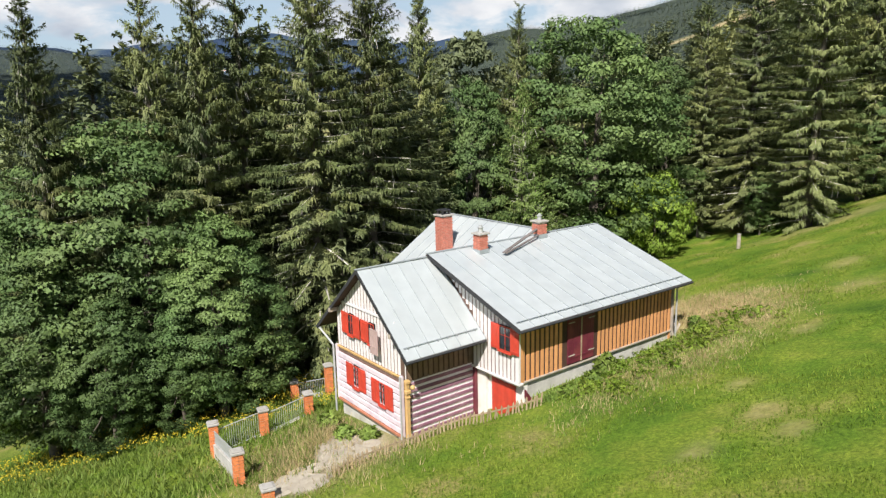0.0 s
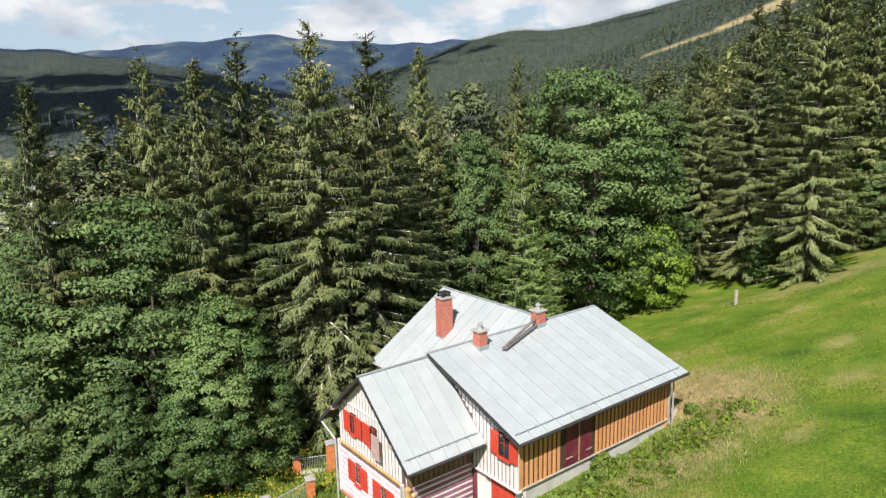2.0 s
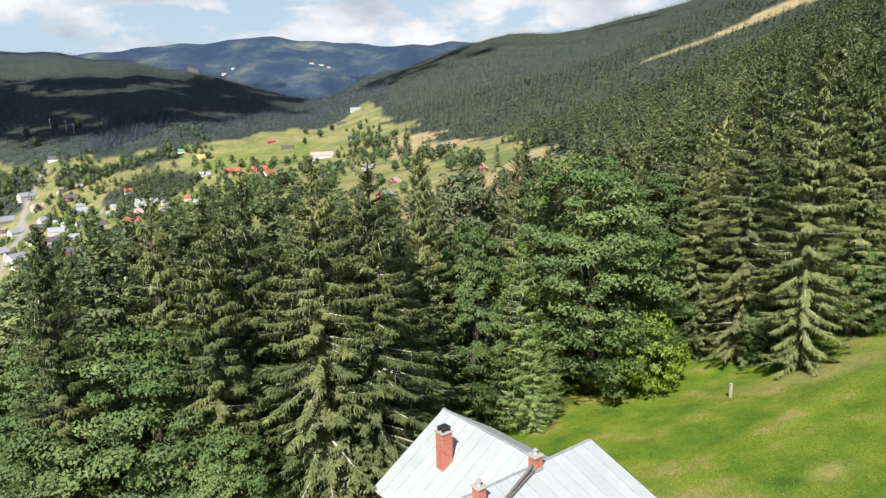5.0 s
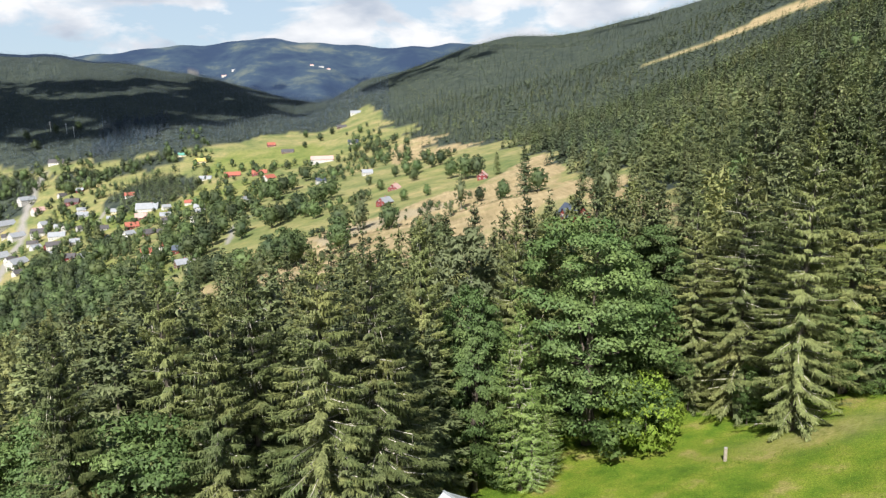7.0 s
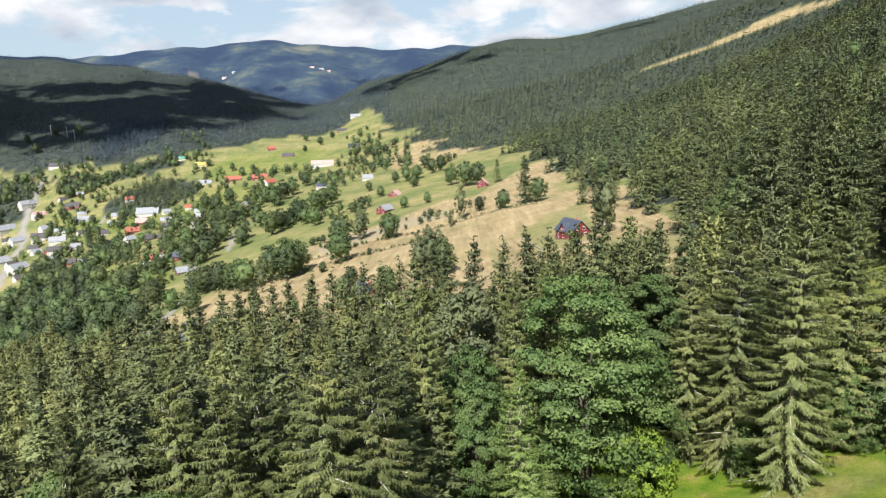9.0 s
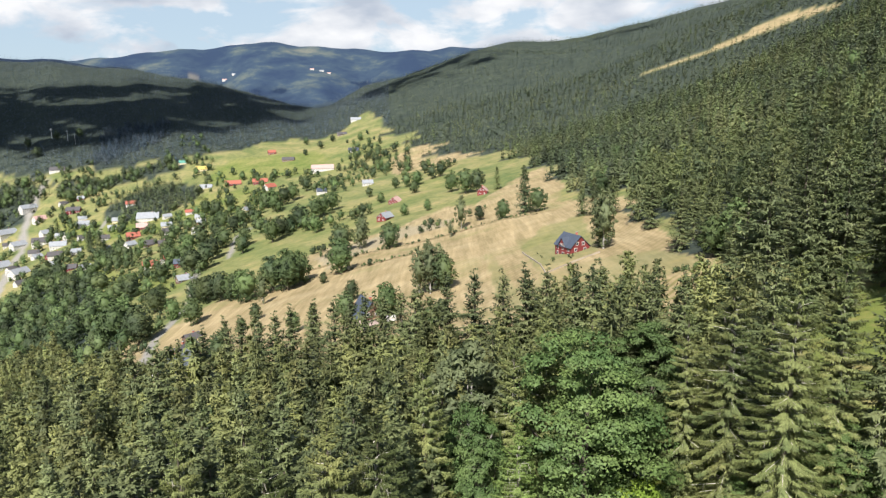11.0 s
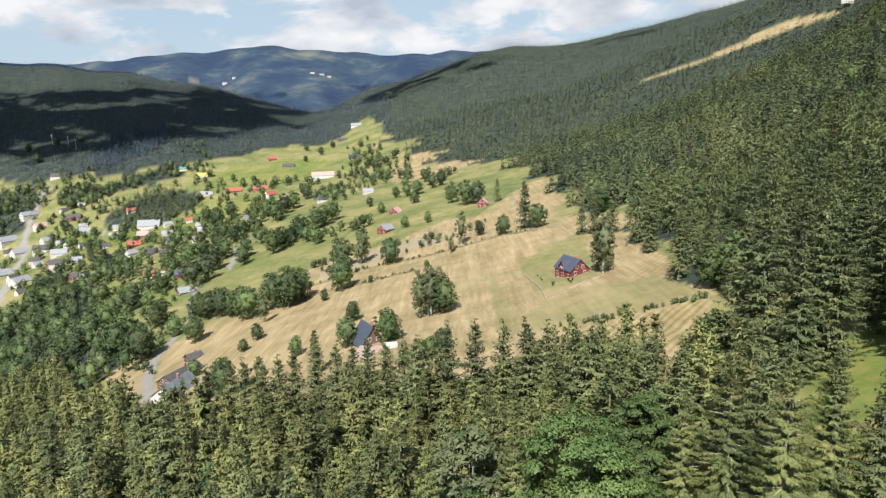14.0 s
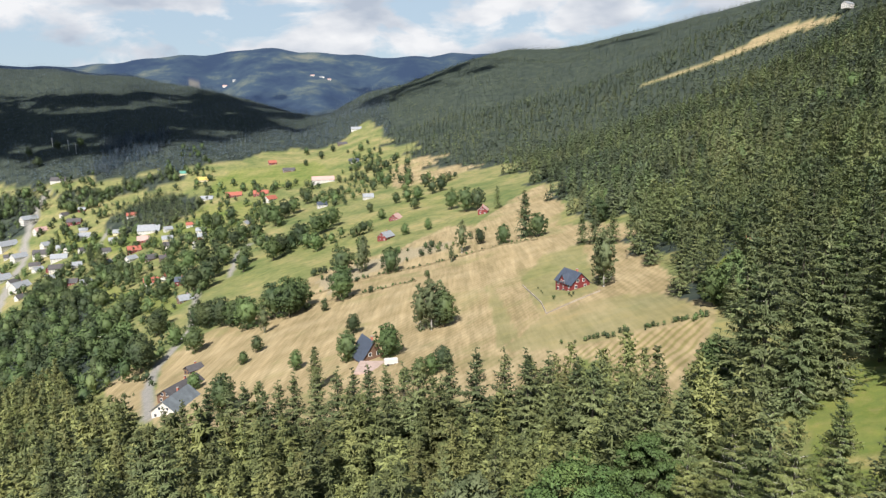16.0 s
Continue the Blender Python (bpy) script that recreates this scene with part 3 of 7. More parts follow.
    c = mixed(attr("dry"), c, dryc)
    c = mixed(attr("bare"), c, barec)
    c = mixed(attr("lane"), c, lane_colour)
    l.new(c, b.inputs["Base Color"])
    bump = n.new("ShaderNodeBump")
    bump.inputs["Strength"].default_value, bump.inputs["Distance"].default_value = 0.7, 0.12
    l.new(noise_at(6.0, 8, 0.7), bump.inputs["Height"])
    l.new(bump.outputs[0], b.inputs["Normal"])
    return m


ground = build_ground()


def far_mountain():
    """The long wooded ridge that closes the valley, some four kilometres off, with blue haze put into its colour and
    glow.
    """
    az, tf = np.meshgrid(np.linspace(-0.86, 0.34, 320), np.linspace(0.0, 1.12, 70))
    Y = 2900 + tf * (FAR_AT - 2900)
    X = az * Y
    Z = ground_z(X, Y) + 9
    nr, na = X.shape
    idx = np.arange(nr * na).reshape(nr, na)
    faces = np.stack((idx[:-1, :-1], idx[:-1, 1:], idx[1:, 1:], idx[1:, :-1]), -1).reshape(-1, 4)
    m = bpy.data.materials.new("haze_tinted_forest")
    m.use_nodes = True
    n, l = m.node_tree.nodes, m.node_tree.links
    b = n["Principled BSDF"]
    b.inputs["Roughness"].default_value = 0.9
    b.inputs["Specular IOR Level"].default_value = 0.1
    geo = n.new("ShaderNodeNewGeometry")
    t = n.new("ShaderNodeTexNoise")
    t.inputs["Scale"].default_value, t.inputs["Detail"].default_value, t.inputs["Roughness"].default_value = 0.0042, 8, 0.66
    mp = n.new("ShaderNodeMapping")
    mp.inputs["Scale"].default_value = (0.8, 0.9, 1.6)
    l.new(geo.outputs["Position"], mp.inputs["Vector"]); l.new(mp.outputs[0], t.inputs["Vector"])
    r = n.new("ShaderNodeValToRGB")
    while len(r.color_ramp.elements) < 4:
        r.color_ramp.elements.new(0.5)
    # forest tones carry the blue of distance haze
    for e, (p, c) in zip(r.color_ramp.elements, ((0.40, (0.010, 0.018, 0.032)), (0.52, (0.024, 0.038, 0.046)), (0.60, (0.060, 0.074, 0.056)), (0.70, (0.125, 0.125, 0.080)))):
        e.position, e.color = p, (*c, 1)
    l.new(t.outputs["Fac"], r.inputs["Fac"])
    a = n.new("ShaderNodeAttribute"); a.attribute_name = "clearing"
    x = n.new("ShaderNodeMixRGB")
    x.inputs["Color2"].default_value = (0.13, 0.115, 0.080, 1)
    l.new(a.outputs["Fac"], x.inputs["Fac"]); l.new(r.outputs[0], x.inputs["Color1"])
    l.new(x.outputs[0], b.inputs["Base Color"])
    # faint blue glow imitates the air's haze over the ridge
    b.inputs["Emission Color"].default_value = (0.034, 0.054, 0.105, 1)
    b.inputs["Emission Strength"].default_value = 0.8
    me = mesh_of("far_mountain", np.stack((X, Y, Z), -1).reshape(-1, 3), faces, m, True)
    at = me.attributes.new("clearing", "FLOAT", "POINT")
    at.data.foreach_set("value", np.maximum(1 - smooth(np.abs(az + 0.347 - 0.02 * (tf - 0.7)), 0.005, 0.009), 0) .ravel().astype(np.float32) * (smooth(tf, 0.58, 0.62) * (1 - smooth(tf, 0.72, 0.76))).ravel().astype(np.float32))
    return tagged(new("backdrop_mountain", me), "long distant forested ridge with a tan clearing, tinted and glowing blue as haze", "mountain", kind="structure")


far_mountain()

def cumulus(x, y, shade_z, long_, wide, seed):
    """A heap of cloud added overhead, out of view, so that its shadow falls on the ground round (x, y)."""
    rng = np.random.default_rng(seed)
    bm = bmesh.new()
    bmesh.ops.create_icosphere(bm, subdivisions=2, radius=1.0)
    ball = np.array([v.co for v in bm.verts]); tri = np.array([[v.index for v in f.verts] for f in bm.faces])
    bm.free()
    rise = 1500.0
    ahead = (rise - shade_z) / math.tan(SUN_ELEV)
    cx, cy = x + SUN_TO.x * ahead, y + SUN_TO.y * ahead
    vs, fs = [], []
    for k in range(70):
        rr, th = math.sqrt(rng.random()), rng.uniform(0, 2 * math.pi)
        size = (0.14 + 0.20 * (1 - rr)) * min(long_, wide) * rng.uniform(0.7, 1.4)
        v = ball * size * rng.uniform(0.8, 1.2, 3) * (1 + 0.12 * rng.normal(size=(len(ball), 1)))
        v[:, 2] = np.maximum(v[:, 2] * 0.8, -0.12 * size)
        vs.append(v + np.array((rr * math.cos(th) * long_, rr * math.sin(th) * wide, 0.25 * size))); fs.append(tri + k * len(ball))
    ob = new("shade_cloud", mesh_of("shade_cloud_mesh", np.concatenate(vs), np.concatenate(fs), M_CLOUD, True))
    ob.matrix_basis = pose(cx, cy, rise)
    return tagged(ob, "unseen white cloud added high over the valley to shade its hillsides", "cloud", kind="structure")


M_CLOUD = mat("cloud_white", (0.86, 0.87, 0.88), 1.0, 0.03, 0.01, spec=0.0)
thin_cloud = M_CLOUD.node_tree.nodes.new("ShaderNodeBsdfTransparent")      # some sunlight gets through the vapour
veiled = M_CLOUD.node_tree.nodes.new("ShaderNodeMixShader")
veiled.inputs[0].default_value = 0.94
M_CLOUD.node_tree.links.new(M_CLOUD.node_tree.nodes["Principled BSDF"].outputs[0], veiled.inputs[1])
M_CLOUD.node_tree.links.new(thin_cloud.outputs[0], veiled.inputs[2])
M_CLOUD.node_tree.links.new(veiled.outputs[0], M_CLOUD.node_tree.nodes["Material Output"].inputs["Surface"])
# unseen clouds, each set where a hillside is to lie in shade
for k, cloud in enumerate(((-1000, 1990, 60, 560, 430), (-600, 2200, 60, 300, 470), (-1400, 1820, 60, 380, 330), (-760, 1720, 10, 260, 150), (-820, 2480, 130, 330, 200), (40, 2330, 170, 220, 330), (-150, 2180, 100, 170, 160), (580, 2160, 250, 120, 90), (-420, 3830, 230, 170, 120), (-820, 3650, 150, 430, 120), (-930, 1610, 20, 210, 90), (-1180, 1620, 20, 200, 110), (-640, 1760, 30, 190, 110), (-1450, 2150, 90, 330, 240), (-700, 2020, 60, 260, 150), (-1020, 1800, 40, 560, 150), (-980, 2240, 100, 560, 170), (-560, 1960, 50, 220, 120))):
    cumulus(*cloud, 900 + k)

# ---- building blocks ----
def box(bm, cx, cy, cz, sx, sy, sz, turn=None, bevel=0.0):
    """A box into bm: centre, sizes, an optional turn about its own centre, slightly worn edges."""
    m = Matrix.Translation((cx, cy, cz)) @ (turn if turn is not None else Matrix.Identity(4)) @ Matrix.Diagonal((sx, sy, sz, 1))
    r = bmesh.ops.create_cube(bm, size=1.0, matrix=m)
    if bevel > 0:
        ed = list({e for v in r["verts"] for e in v.link_edges})
        bmesh.ops.bevel(bm, geom=ed, offset=bevel, segments=1, affect="EDGES")
    return bm


def boxes(*rows, bevel=0.0):
    bm = bmesh.new()
    for row in rows:
        box(bm, *row, bevel=bevel)
    return bm


def prism(points, depth):
    """A slab: a polygon of points in space, thickened by the vector depth."""
    bm = bmesh.new()
    d = Vector(depth)
    lo = [bm.verts.new(Vector(p)) for p in points]
    hi = [bm.verts.new(Vector(p) + d) for p in points]
    bm.faces.new(lo)
    bm.faces.new(hi[::-1])
    n = len(points)
    for k in range(n):
        bm.faces.new((lo[k], lo[(k + 1) % n], hi[(k + 1) % n], hi[k]))
    bmesh.ops.recalc_face_normals(bm, faces=bm.faces)
    return bm


def rod(bm, p, q, radius, sides=8):
    p, q = Vector(p), Vector(q)
    m = Matrix.Translation((p + q) / 2) @ (q - p).to_track_quat("Z", "Y").to_matrix().to_4x4()
    bmesh.ops.create_cone(bm, cap_ends=True, segments=sides, radius1=radius, radius2=radius, depth=(q - p).length, matrix=m)
    return bm


def part(name, bm, material, parent, label="", shared=None):
    """Links a bmesh as one mesh object under a thing or a part."""
    me = shared
    if me is None:
        me = bpy.data.meshes.new(name)
        bm.to_mesh(me)
        bm.free()
        me.materials.append(material)
    ob = new(name, me)
    if parent is not None:
        ob.parent = parent
    if label:
        ob["label"] = label
    return ob


def placed(ob, x, y, z, turn=0.0):
    ob.matrix_basis = pose(x, y, z, 0, 0, turn)
    return ob


# ---- the cottage ----
cottage = tagged(new("cottage"), "white and ochre timber cottage with red shutters and sheet-metal roof", "house")
cottage.matrix_basis = pose(HOUSE_AT[0], HOUSE_AT[1], 0, 0, 0, 37.3)
RIDGE_B, RIDGE_Z = 0.5, 7.10


def low_roof_z(b):
    return RIDGE_Z - 0.86 * abs(b - RIDGE_B)


def main_roof_z(b):
    return 7.26 - 0.352 * (RIDGE_B - b) if b <= RIDGE_B else 7.26 - 0.80 * (b - RIDGE_B)


# walls: solid shells with thickness
gable = part("gable_wall", prism([(-7.70, -2.3, -0.55), (-7.70, 3.55, -0.55), (-7.70, 3.55, low_roof_z(3.55) - 0.12), (-7.70, RIDGE_B, RIDGE_Z - 0.12), (-7.70, -2.3, low_roof_z(-2.3) - 0.12)], (0.22, 0, 0)), M_GAP, cottage)
part("back_wall", prism([(-7.48, 3.55, -0.6), (-3.4, 3.55, -0.6), (-3.4, 3.55, 4.3), (-7.48, 3.55, 4.3)], (0, -0.2, 0)), M_PLASTER, cottage)
logwall = part("log_wall", prism([(-7.48, -2.30, -0.75), (-3.2, -2.30, -0.75), (-3.2, -2.30, 4.55), (-7.48, -2.30, 4.55)], (0, 0.2, 0)), M_CHINK, cottage)
side = part("side_wall", prism([(-3.45, -5.62, 2.02), (-3.45, 0.4, 2.02), (-3.45, 0.4, main_roof_z(0.4) - 0.12), (-3.45, -5.62, main_roof_z(-5.62) - 0.12)], (0.2, 0, 0)), M_GAP, cottage)
cellar = part("cellar_wall", prism([(-3.05, -5.55, -0.9), (-3.05, -2.3, -0.9), (-3.05, -2.3, 2.02), (-3.05, -5.55, 2.02)], (0.25, 0, 0)), M_PLASTER, cottage, "rough white plastered cellar wall")
front = part("front_wall", prism([(-3.25, -5.55, 1.95), (8.45, -5.55, 1.95), (8.45, -5.55, 5.0), (-3.25, -5.55, 5.0)], (0, 0.2, 0)), M_ORANGEGAP, cottage)
part("end_wall", prism([(8.45, -5.55, 1.0), (8.45, 5.0, 1.0), (8.45, 5.0, 3.5), (8.45, RIDGE_B, 7.05), (8.45, -5.55, 5.0)], (-0.2, 0, 0)), M_ORANGE, cottage)
part("plinth", prism([(-2.8, -5.50, -0.8), (8.45, -5.50, -0.8), (8.45, -5.50, 1.95), (-2.8, -5.50, 1.95)], (0, 0.3, 0)), M_CONCRETE, cottage, "grey rendered plinth with damp stains")
part("foundation", prism([(-7.62, -2.25, -2.4), (-7.62, 3.5, -2.4), (-7.62, 3.5, -0.55), (-7.62, -2.25, -0.55)], (0.3, 0, 0)), M_CONCRETE, cottage)
part("wing_side_wall", prism([(-0.9, 4.0, -2.6), (-0.9, 9.6, -2.6), (-0.9, 9.6, 3.9), (-0.9, 4.0, 3.9)], (0.2, 0, 0)), M_WHITE, cottage)
part("wing_back_wall", prism([(-0.9, 9.6, -2.6), (8.6, 9.6, -2.6), (8.6, 9.6, 4.2), (4.4, 9.6, 7.1), (-0.9, 9.6, 3.9)], (0, -0.2, 0)), M_WHITE, cottage)
part("wing_far_wall", prism([(8.6, 5.0, -1.6), (8.6, 9.6, -1.6), (8.6, 9.6, 4.2), (8.6, 5.0, 4.2)], (-0.2, 0, 0)), M_WHITE, cottage)
part("floor_slab", boxes((0.5, -1.0, 2.0, 7.4, 8.8, 0.12), (-5.5, 0.6, 2.35, 4.0, 5.6, 0.12)), M_WOODGREY, cottage)

# gable: white boards above, whitewashed logs below, a toothed band between
BOARD = 0.27
n_b = int(5.85 / BOARD)
for k in range(n_b):
    b0 = -2.3 + 5.85 * k / n_b
    b1 = b0 + BOARD * 0.72
    z0 = 2.52
    for lo, hi in ((z0, 4.95), (5.0, 9)):
        t0, t1 = min(hi, low_roof_z(b0) - 0.15), min(hi, low_roof_z(b1) - 0.15)
        if min(t0, t1) > lo + 0.05:
            part("board", prism([(-7.70, b0, lo), (-7.70, b1, lo), (-7.70, b1, t1), (-7.70, b0, t0)], (-0.022, 0, 0)), M_WHITE, gable)
part("gable_band", boxes((-7.75, 0.62, 4.97, 0.06, 5.2, 0.09)), M_WHITE, gable)
part("toothed_band", boxes((-7.745, 0.62, 2.46, 0.09, 5.95, 0.045), *[(-7.74, -2.3 + 0.15 * k, 2.405, 0.06, 0.08, 0.065) for k in range(40)]), M_YPOST, gable, "ochre toothed wooden band")
for k in range(8):
    part("log", boxes((-7.74, 0.62, -0.28 + 0.325 * k, 0.10, 5.85, 0.275), bevel=0.03), M_LOGWHITE, gable)
part("sill_beam", boxes((-7.76, 0.62, -0.50, 0.16, 5.9, 0.13), bevel=0.015), mat("red_brown_sill", (0.42, 0.17, 0.10), 0.8, 0.2, 3), gable, "red-brown sill beam")
for b in (-2.36, 3.60):
    part("corner_board", boxes((-7.74, b, 1.0, 0.16, 0.14, 3.0)), M_LOGWHITE, gable)

# the wall below the low eave: dark mauve logs with white joints, upright boards above
for k in range(9):
    part("log", boxes((-5.42, -2.325, -0.58 + 0.315 * k, 3.95, 0.06, 0.165), bevel=0.015), M_LOG, logwall)
part("board_backing", boxes((-5.42, -2.312, 3.1, 4.0, 0.02, 1.95)), M_ORANGEGAP, logwall)
# brown boards, their tone deepened in place of shade under the eave
for k in range(13):
    part("board", boxes((-7.25 + 0.305 * k, -2.335, 3.1, 0.215, 0.05, 1.95)), M_BROWNBOARD, logwall)
part("carved_post", boxes((-7.50, -2.45, 0.85, 0.20, 0.18, 2.9), (-7.50, -2.48, 2.2, 0.26, 0.22, 0.14), (-7.50, -2.48, 1.72, 0.27, 0.22, 0.18), (-7.50, -2.48, 1.45, 0.24, 0.20, 0.08), bevel=0.02), M_YPOST, cottage, "carved ochre corner post")
bl = bmesh.new()
bmesh.ops.create_icosphere(bl, subdivisions=2, radius=0.12, matrix=Matrix.Translation((-7.36, -2.72, 1.98)))
part("lantern", bl, M_YPOST, cottage, "round ochre lantern")
part("dark_corner_post", boxes((-3.36, -2.42, 0.7, 0.16, 0.18, 2.9)), M_DOORRED, cottage)

# upper side wall with white boards, window between red shutters
n_s = 20
for k in range(n_s):
    b0 = -5.62 + 0.27 * k
    b1 = b0 + 0.19
    if b1 > 0.2:
        continue
    t0, t1 = main_roof_z(b0) - 0.14, main_roof_z(b1) - 0.14
    lo = 2.03 if b1 < -2.3 else low_roof_z(b1) + 0.02
    if t0 > lo + 0.05:
        part("board", prism([(-3.45, b0, lo), (-3.45, b1, lo), (-3.45, b1, t1), (-3.45, b0, t0)], (-0.022, 0, 0)), M_WHITE, side)
part("corner_board", boxes((-3.48, -5.66, 3.4, 0.12, 0.12, 2.75)), M_WHITE, side)
part("ledge", boxes((-3.40, -4.0, 1.98, 0.28, 3.5, 0.08)), M_WHITE, side)

# the long front: ochre boards with brown gaps
for k in range(37):
    a = -3.12 + 0.314 * k
    if -0.35 < a < 1.95:
        continue
    part("board", boxes((a, -5.565, 3.42, 0.185, 0.034, 2.90)), M_ORANGE, front)
part("corner_board", boxes((-3.28, -5.60, 3.42, 0.20, 0.10, 2.95)), M_ORANGE, front)
part("corner_board", boxes((8.44, -5.60, 3.25, 0.12, 0.12, 3.2)), M_WOODGREY, front)
part("drip_board", boxes((2.6, -5.60, 1.97, 11.8, 0.10, 0.06)), M_WOODGREY, front)


def louvre_door(parent, a0, a1, z0, z1):
    leaf_w = (a1 - a0) / 2
    for i in range(2):
        c = a0 + leaf_w * (i + 0.5)
        leaf = part("door_leaf", boxes((c, -5.60, (z0 + z1) / 2, leaf_w - 0.03, 0.06, z1 - z0), (c, -5.64, z0 + 0.3, leaf_w - 0.06, 0.03, 0.09), (c, -5.64, z1 - 0.3, leaf_w - 0.06, 0.03, 0.09), *[(c - leaf_w / 2 + leaf_w * (j + 0.5) / 5, -5.635, (z0 + z1) / 2, 0.015, 0.012, z1 - z0 - 0.1) for j in range(5)]), M_DOORRED, parent)
        for zz in (z0 + 0.42, z1 - 0.42):
            part("hinge", boxes((c + (-0.25 if i == 0 else 0.25), -5.665, zz, 0.45, 0.02, 0.05)), M_WOODGREY, leaf)
    part("cover_strip", boxes(((a0 + a1) / 2, -5.65, (z0 + z1) / 2, 0.06, 0.04, z1 - z0)), M_PICKET, parent, "bare wood strip between the leaves")


louvre_door(front, -0.16, 1.76, 2.10, 4.62)

# cellar door
cd_ = part("cellar_door", boxes((-3.09, -4.22, 0.62, 0.07, 1.62, 2.05)), M_RED, cellar, "red boarded cellar door")
for k in range(7):
    part("door_board", boxes((-3.13, -4.91 + 0.23 * k, 0.62, 0.014, 0.205, 1.98)), M_RED, cd_)
part("lintel", boxes((-3.10, -4.2, 1.72, 0.12, 1.9, 0.14)), M_PLASTER, cellar)
part("pier", boxes((-3.14, -2.75, 0.4, 0.20, 0.75, 2.6)), M_PLASTER, cellar)
part("cheek_board", prism([(-3.2, -5.75, 1.7), (-2.7, -5.75, 1.0), (-2.7, -5.75, 0.7), (-3.2, -5.75, 1.3)], (0, -0.12, 0)), M_DOORRED, cottage)


# windows: shutters hung on the wall, frame, glazing bars, panes
def shuttered_window(parent, plane, lo, hi, z0, z1, axis, bars=False, second=None, share=0.27):
    """A window in a wall with constant a (axis 'a') or b; lo..hi includes both open shutters."""
    w = (hi - lo) * share
    ws = (hi - lo) * (1 - share) / 2
    k = -1

    def put(name, along, zc, size, high, off, thick, material, par, label="", extra=()):
        rows = [(plane + k * off, along, zc, thick, size, high)] + [(plane + k * (off + thick / 2 + 0.008), al, z_, 0.02, s_, h_) for al, z_, s_, h_ in extra]
        return part(name, boxes(*rows, bevel=0.006), material, par, label)

    c, zm, zh = (lo + hi) / 2, (z0 + z1) / 2, z1 - z0
    win = part("window", boxes((plane - 0.01, c, zm, 0.06, w * 1.05, zh)), M_DARK, parent)
    for q in (-1, 1):
        put("pane", c + q * w * 0.25, zm, w * 0.40, zh * 0.86, 0.045, 0.012, M_GLASS, win)
    put("window_frame", c, zm, 0.03, zh, 0.075, 0.03, M_RED, win, extra=((c - w * 0.5, zm, 0.04, zh), (c + w * 0.5, zm, 0.04, zh), (c, z1 - 0.03, w, 0.05), (c, z0 + 0.03, w, 0.05), (c, zm + zh * 0.12, w, 0.02)))
    put("window_sill", c, z0 - 0.05, w * 1.2, 0.07, 0.10, 0.16, M_RED, win)
    if bars:
        bm = bmesh.new()
        for j in range(4):
            rod(bm, (plane - 0.12, c - w * 0.4 + w * 0.8 * j / 3, z0 + 0.05), (plane - 0.12, c - w * 0.4 + w * 0.8 * j / 3, z1 - 0.05), 0.012, 6)
        for zz in (z0 + 0.3, z1 - 0.3):
            rod(bm, (plane - 0.12, c - w * 0.45, zz), (plane - 0.12, c + w * 0.45, zz), 0.014, 6)
        part("grille", bm, M_IRON, win)
    for q, sc in ((-1, lo + ws / 2), (1, hi - ws / 2)):
        sw = ws
        m_ = M_FADED if (second == q) else M_RED
        put("shutter", sc, zm - (0.2 if second == q else 0), sw * 0.98, zh * 1.02 + (0.12 if second == q else 0), 0.10 if second != q else 0.32, 0.045, m_, win, "" if second != q else "faded unpainted shutter panel standing ajar",
            extra=((sc, z1 - 0.12, sw * 0.9, 0.07), (sc, z0 + 0.12, sw * 0.9, 0.07), (sc - sw * 0.22, zm, 0.012, zh * 0.9), (sc + sw * 0.22, zm, 0.012, zh * 0.9)))
    return win


shuttered_window(gable, -7.74, 0.70, 2.58, 0.66, 1.84, "a")
shuttered_window(gable, -7.74, -1.74, 0.16, 0.55, 1.72, "a")
shuttered_window(gable, -7.74, 1.06, 2.80, 3.42, 4.52, "a")
shuttered_window(gable, -7.74, -0.95, 0.92, 3.42, 4.50, "a", second=-1)
shuttered_window(side, -3.50, -5.80, -3.90, 3.42, 4.62, "a", bars=True, share=0.40)


# roofs: sheets between upright seams, each sheet a piece
def sheet_roof(name, a0, a1, b_eave, z_eave, b_top, z_top, count, label, cut=None, thick=0.05):
    """One slope of the roof that runs down from the ridge; sheets side by side along the ridge."""
    slope = part(name, prism([(a0, b_eave, z_eave - 0.09), (a1, b_eave, z_eave - 0.09), (a1, b_top, z_top - 0.09), (a0, b_top, z_top - 0.09)], (0, 0, 0.06)) if cut is None else prism(cut(-0.09), (0, 0, 0.06)), M_ORANGEGAP, cottage, label)
    for k in range(count):
        s0, s1 = a0 + (a1 - a0) * k / count, a0 + (a1 - a0) * (k + 1) / count
        if cut is None:
            pts = [(s0 + 0.006, b_eave, z_eave), (s1 - 0.006, b_eave, z_eave), (s1 - 0.006, b_top, z_top), (s0 + 0.006, b_top, z_top)]
            part("roof_sheet", prism(pts, (0, 0, -0.028)), M_ROOF, slope)
            d = Vector((0, b_top - b_eave, z_top - z_eave))
            part("seam", prism([(s1 - 0.014, b_eave, z_eave), (s1 + 0.014, b_eave, z_eave), (s1 + 0.014, b_top, z_top), (s1 - 0.014, b_top, z_top)], (0, 0, 0.035)), M_SEAM, slope)
    return slope


low_front = sheet_roof("low_front_roof", -8.2, -3.55, -3.5, low_roof_z(-3.5), RIDGE_B, RIDGE_Z, 6, "steep grey sheet-metal roof over the gable")
low_back = sheet_roof("low_back_roof", -8.2, -3.55, 4.9, low_roof_z(4.9), RIDGE_B, RIDGE_Z, 6, "")
main_front = sheet_roof("main_roof", -4.0, 9.1, -6.3, main_roof_z(-6.3), RIDGE_B, 7.26, 14, "shallow grey sheet-metal roof with standing seams")
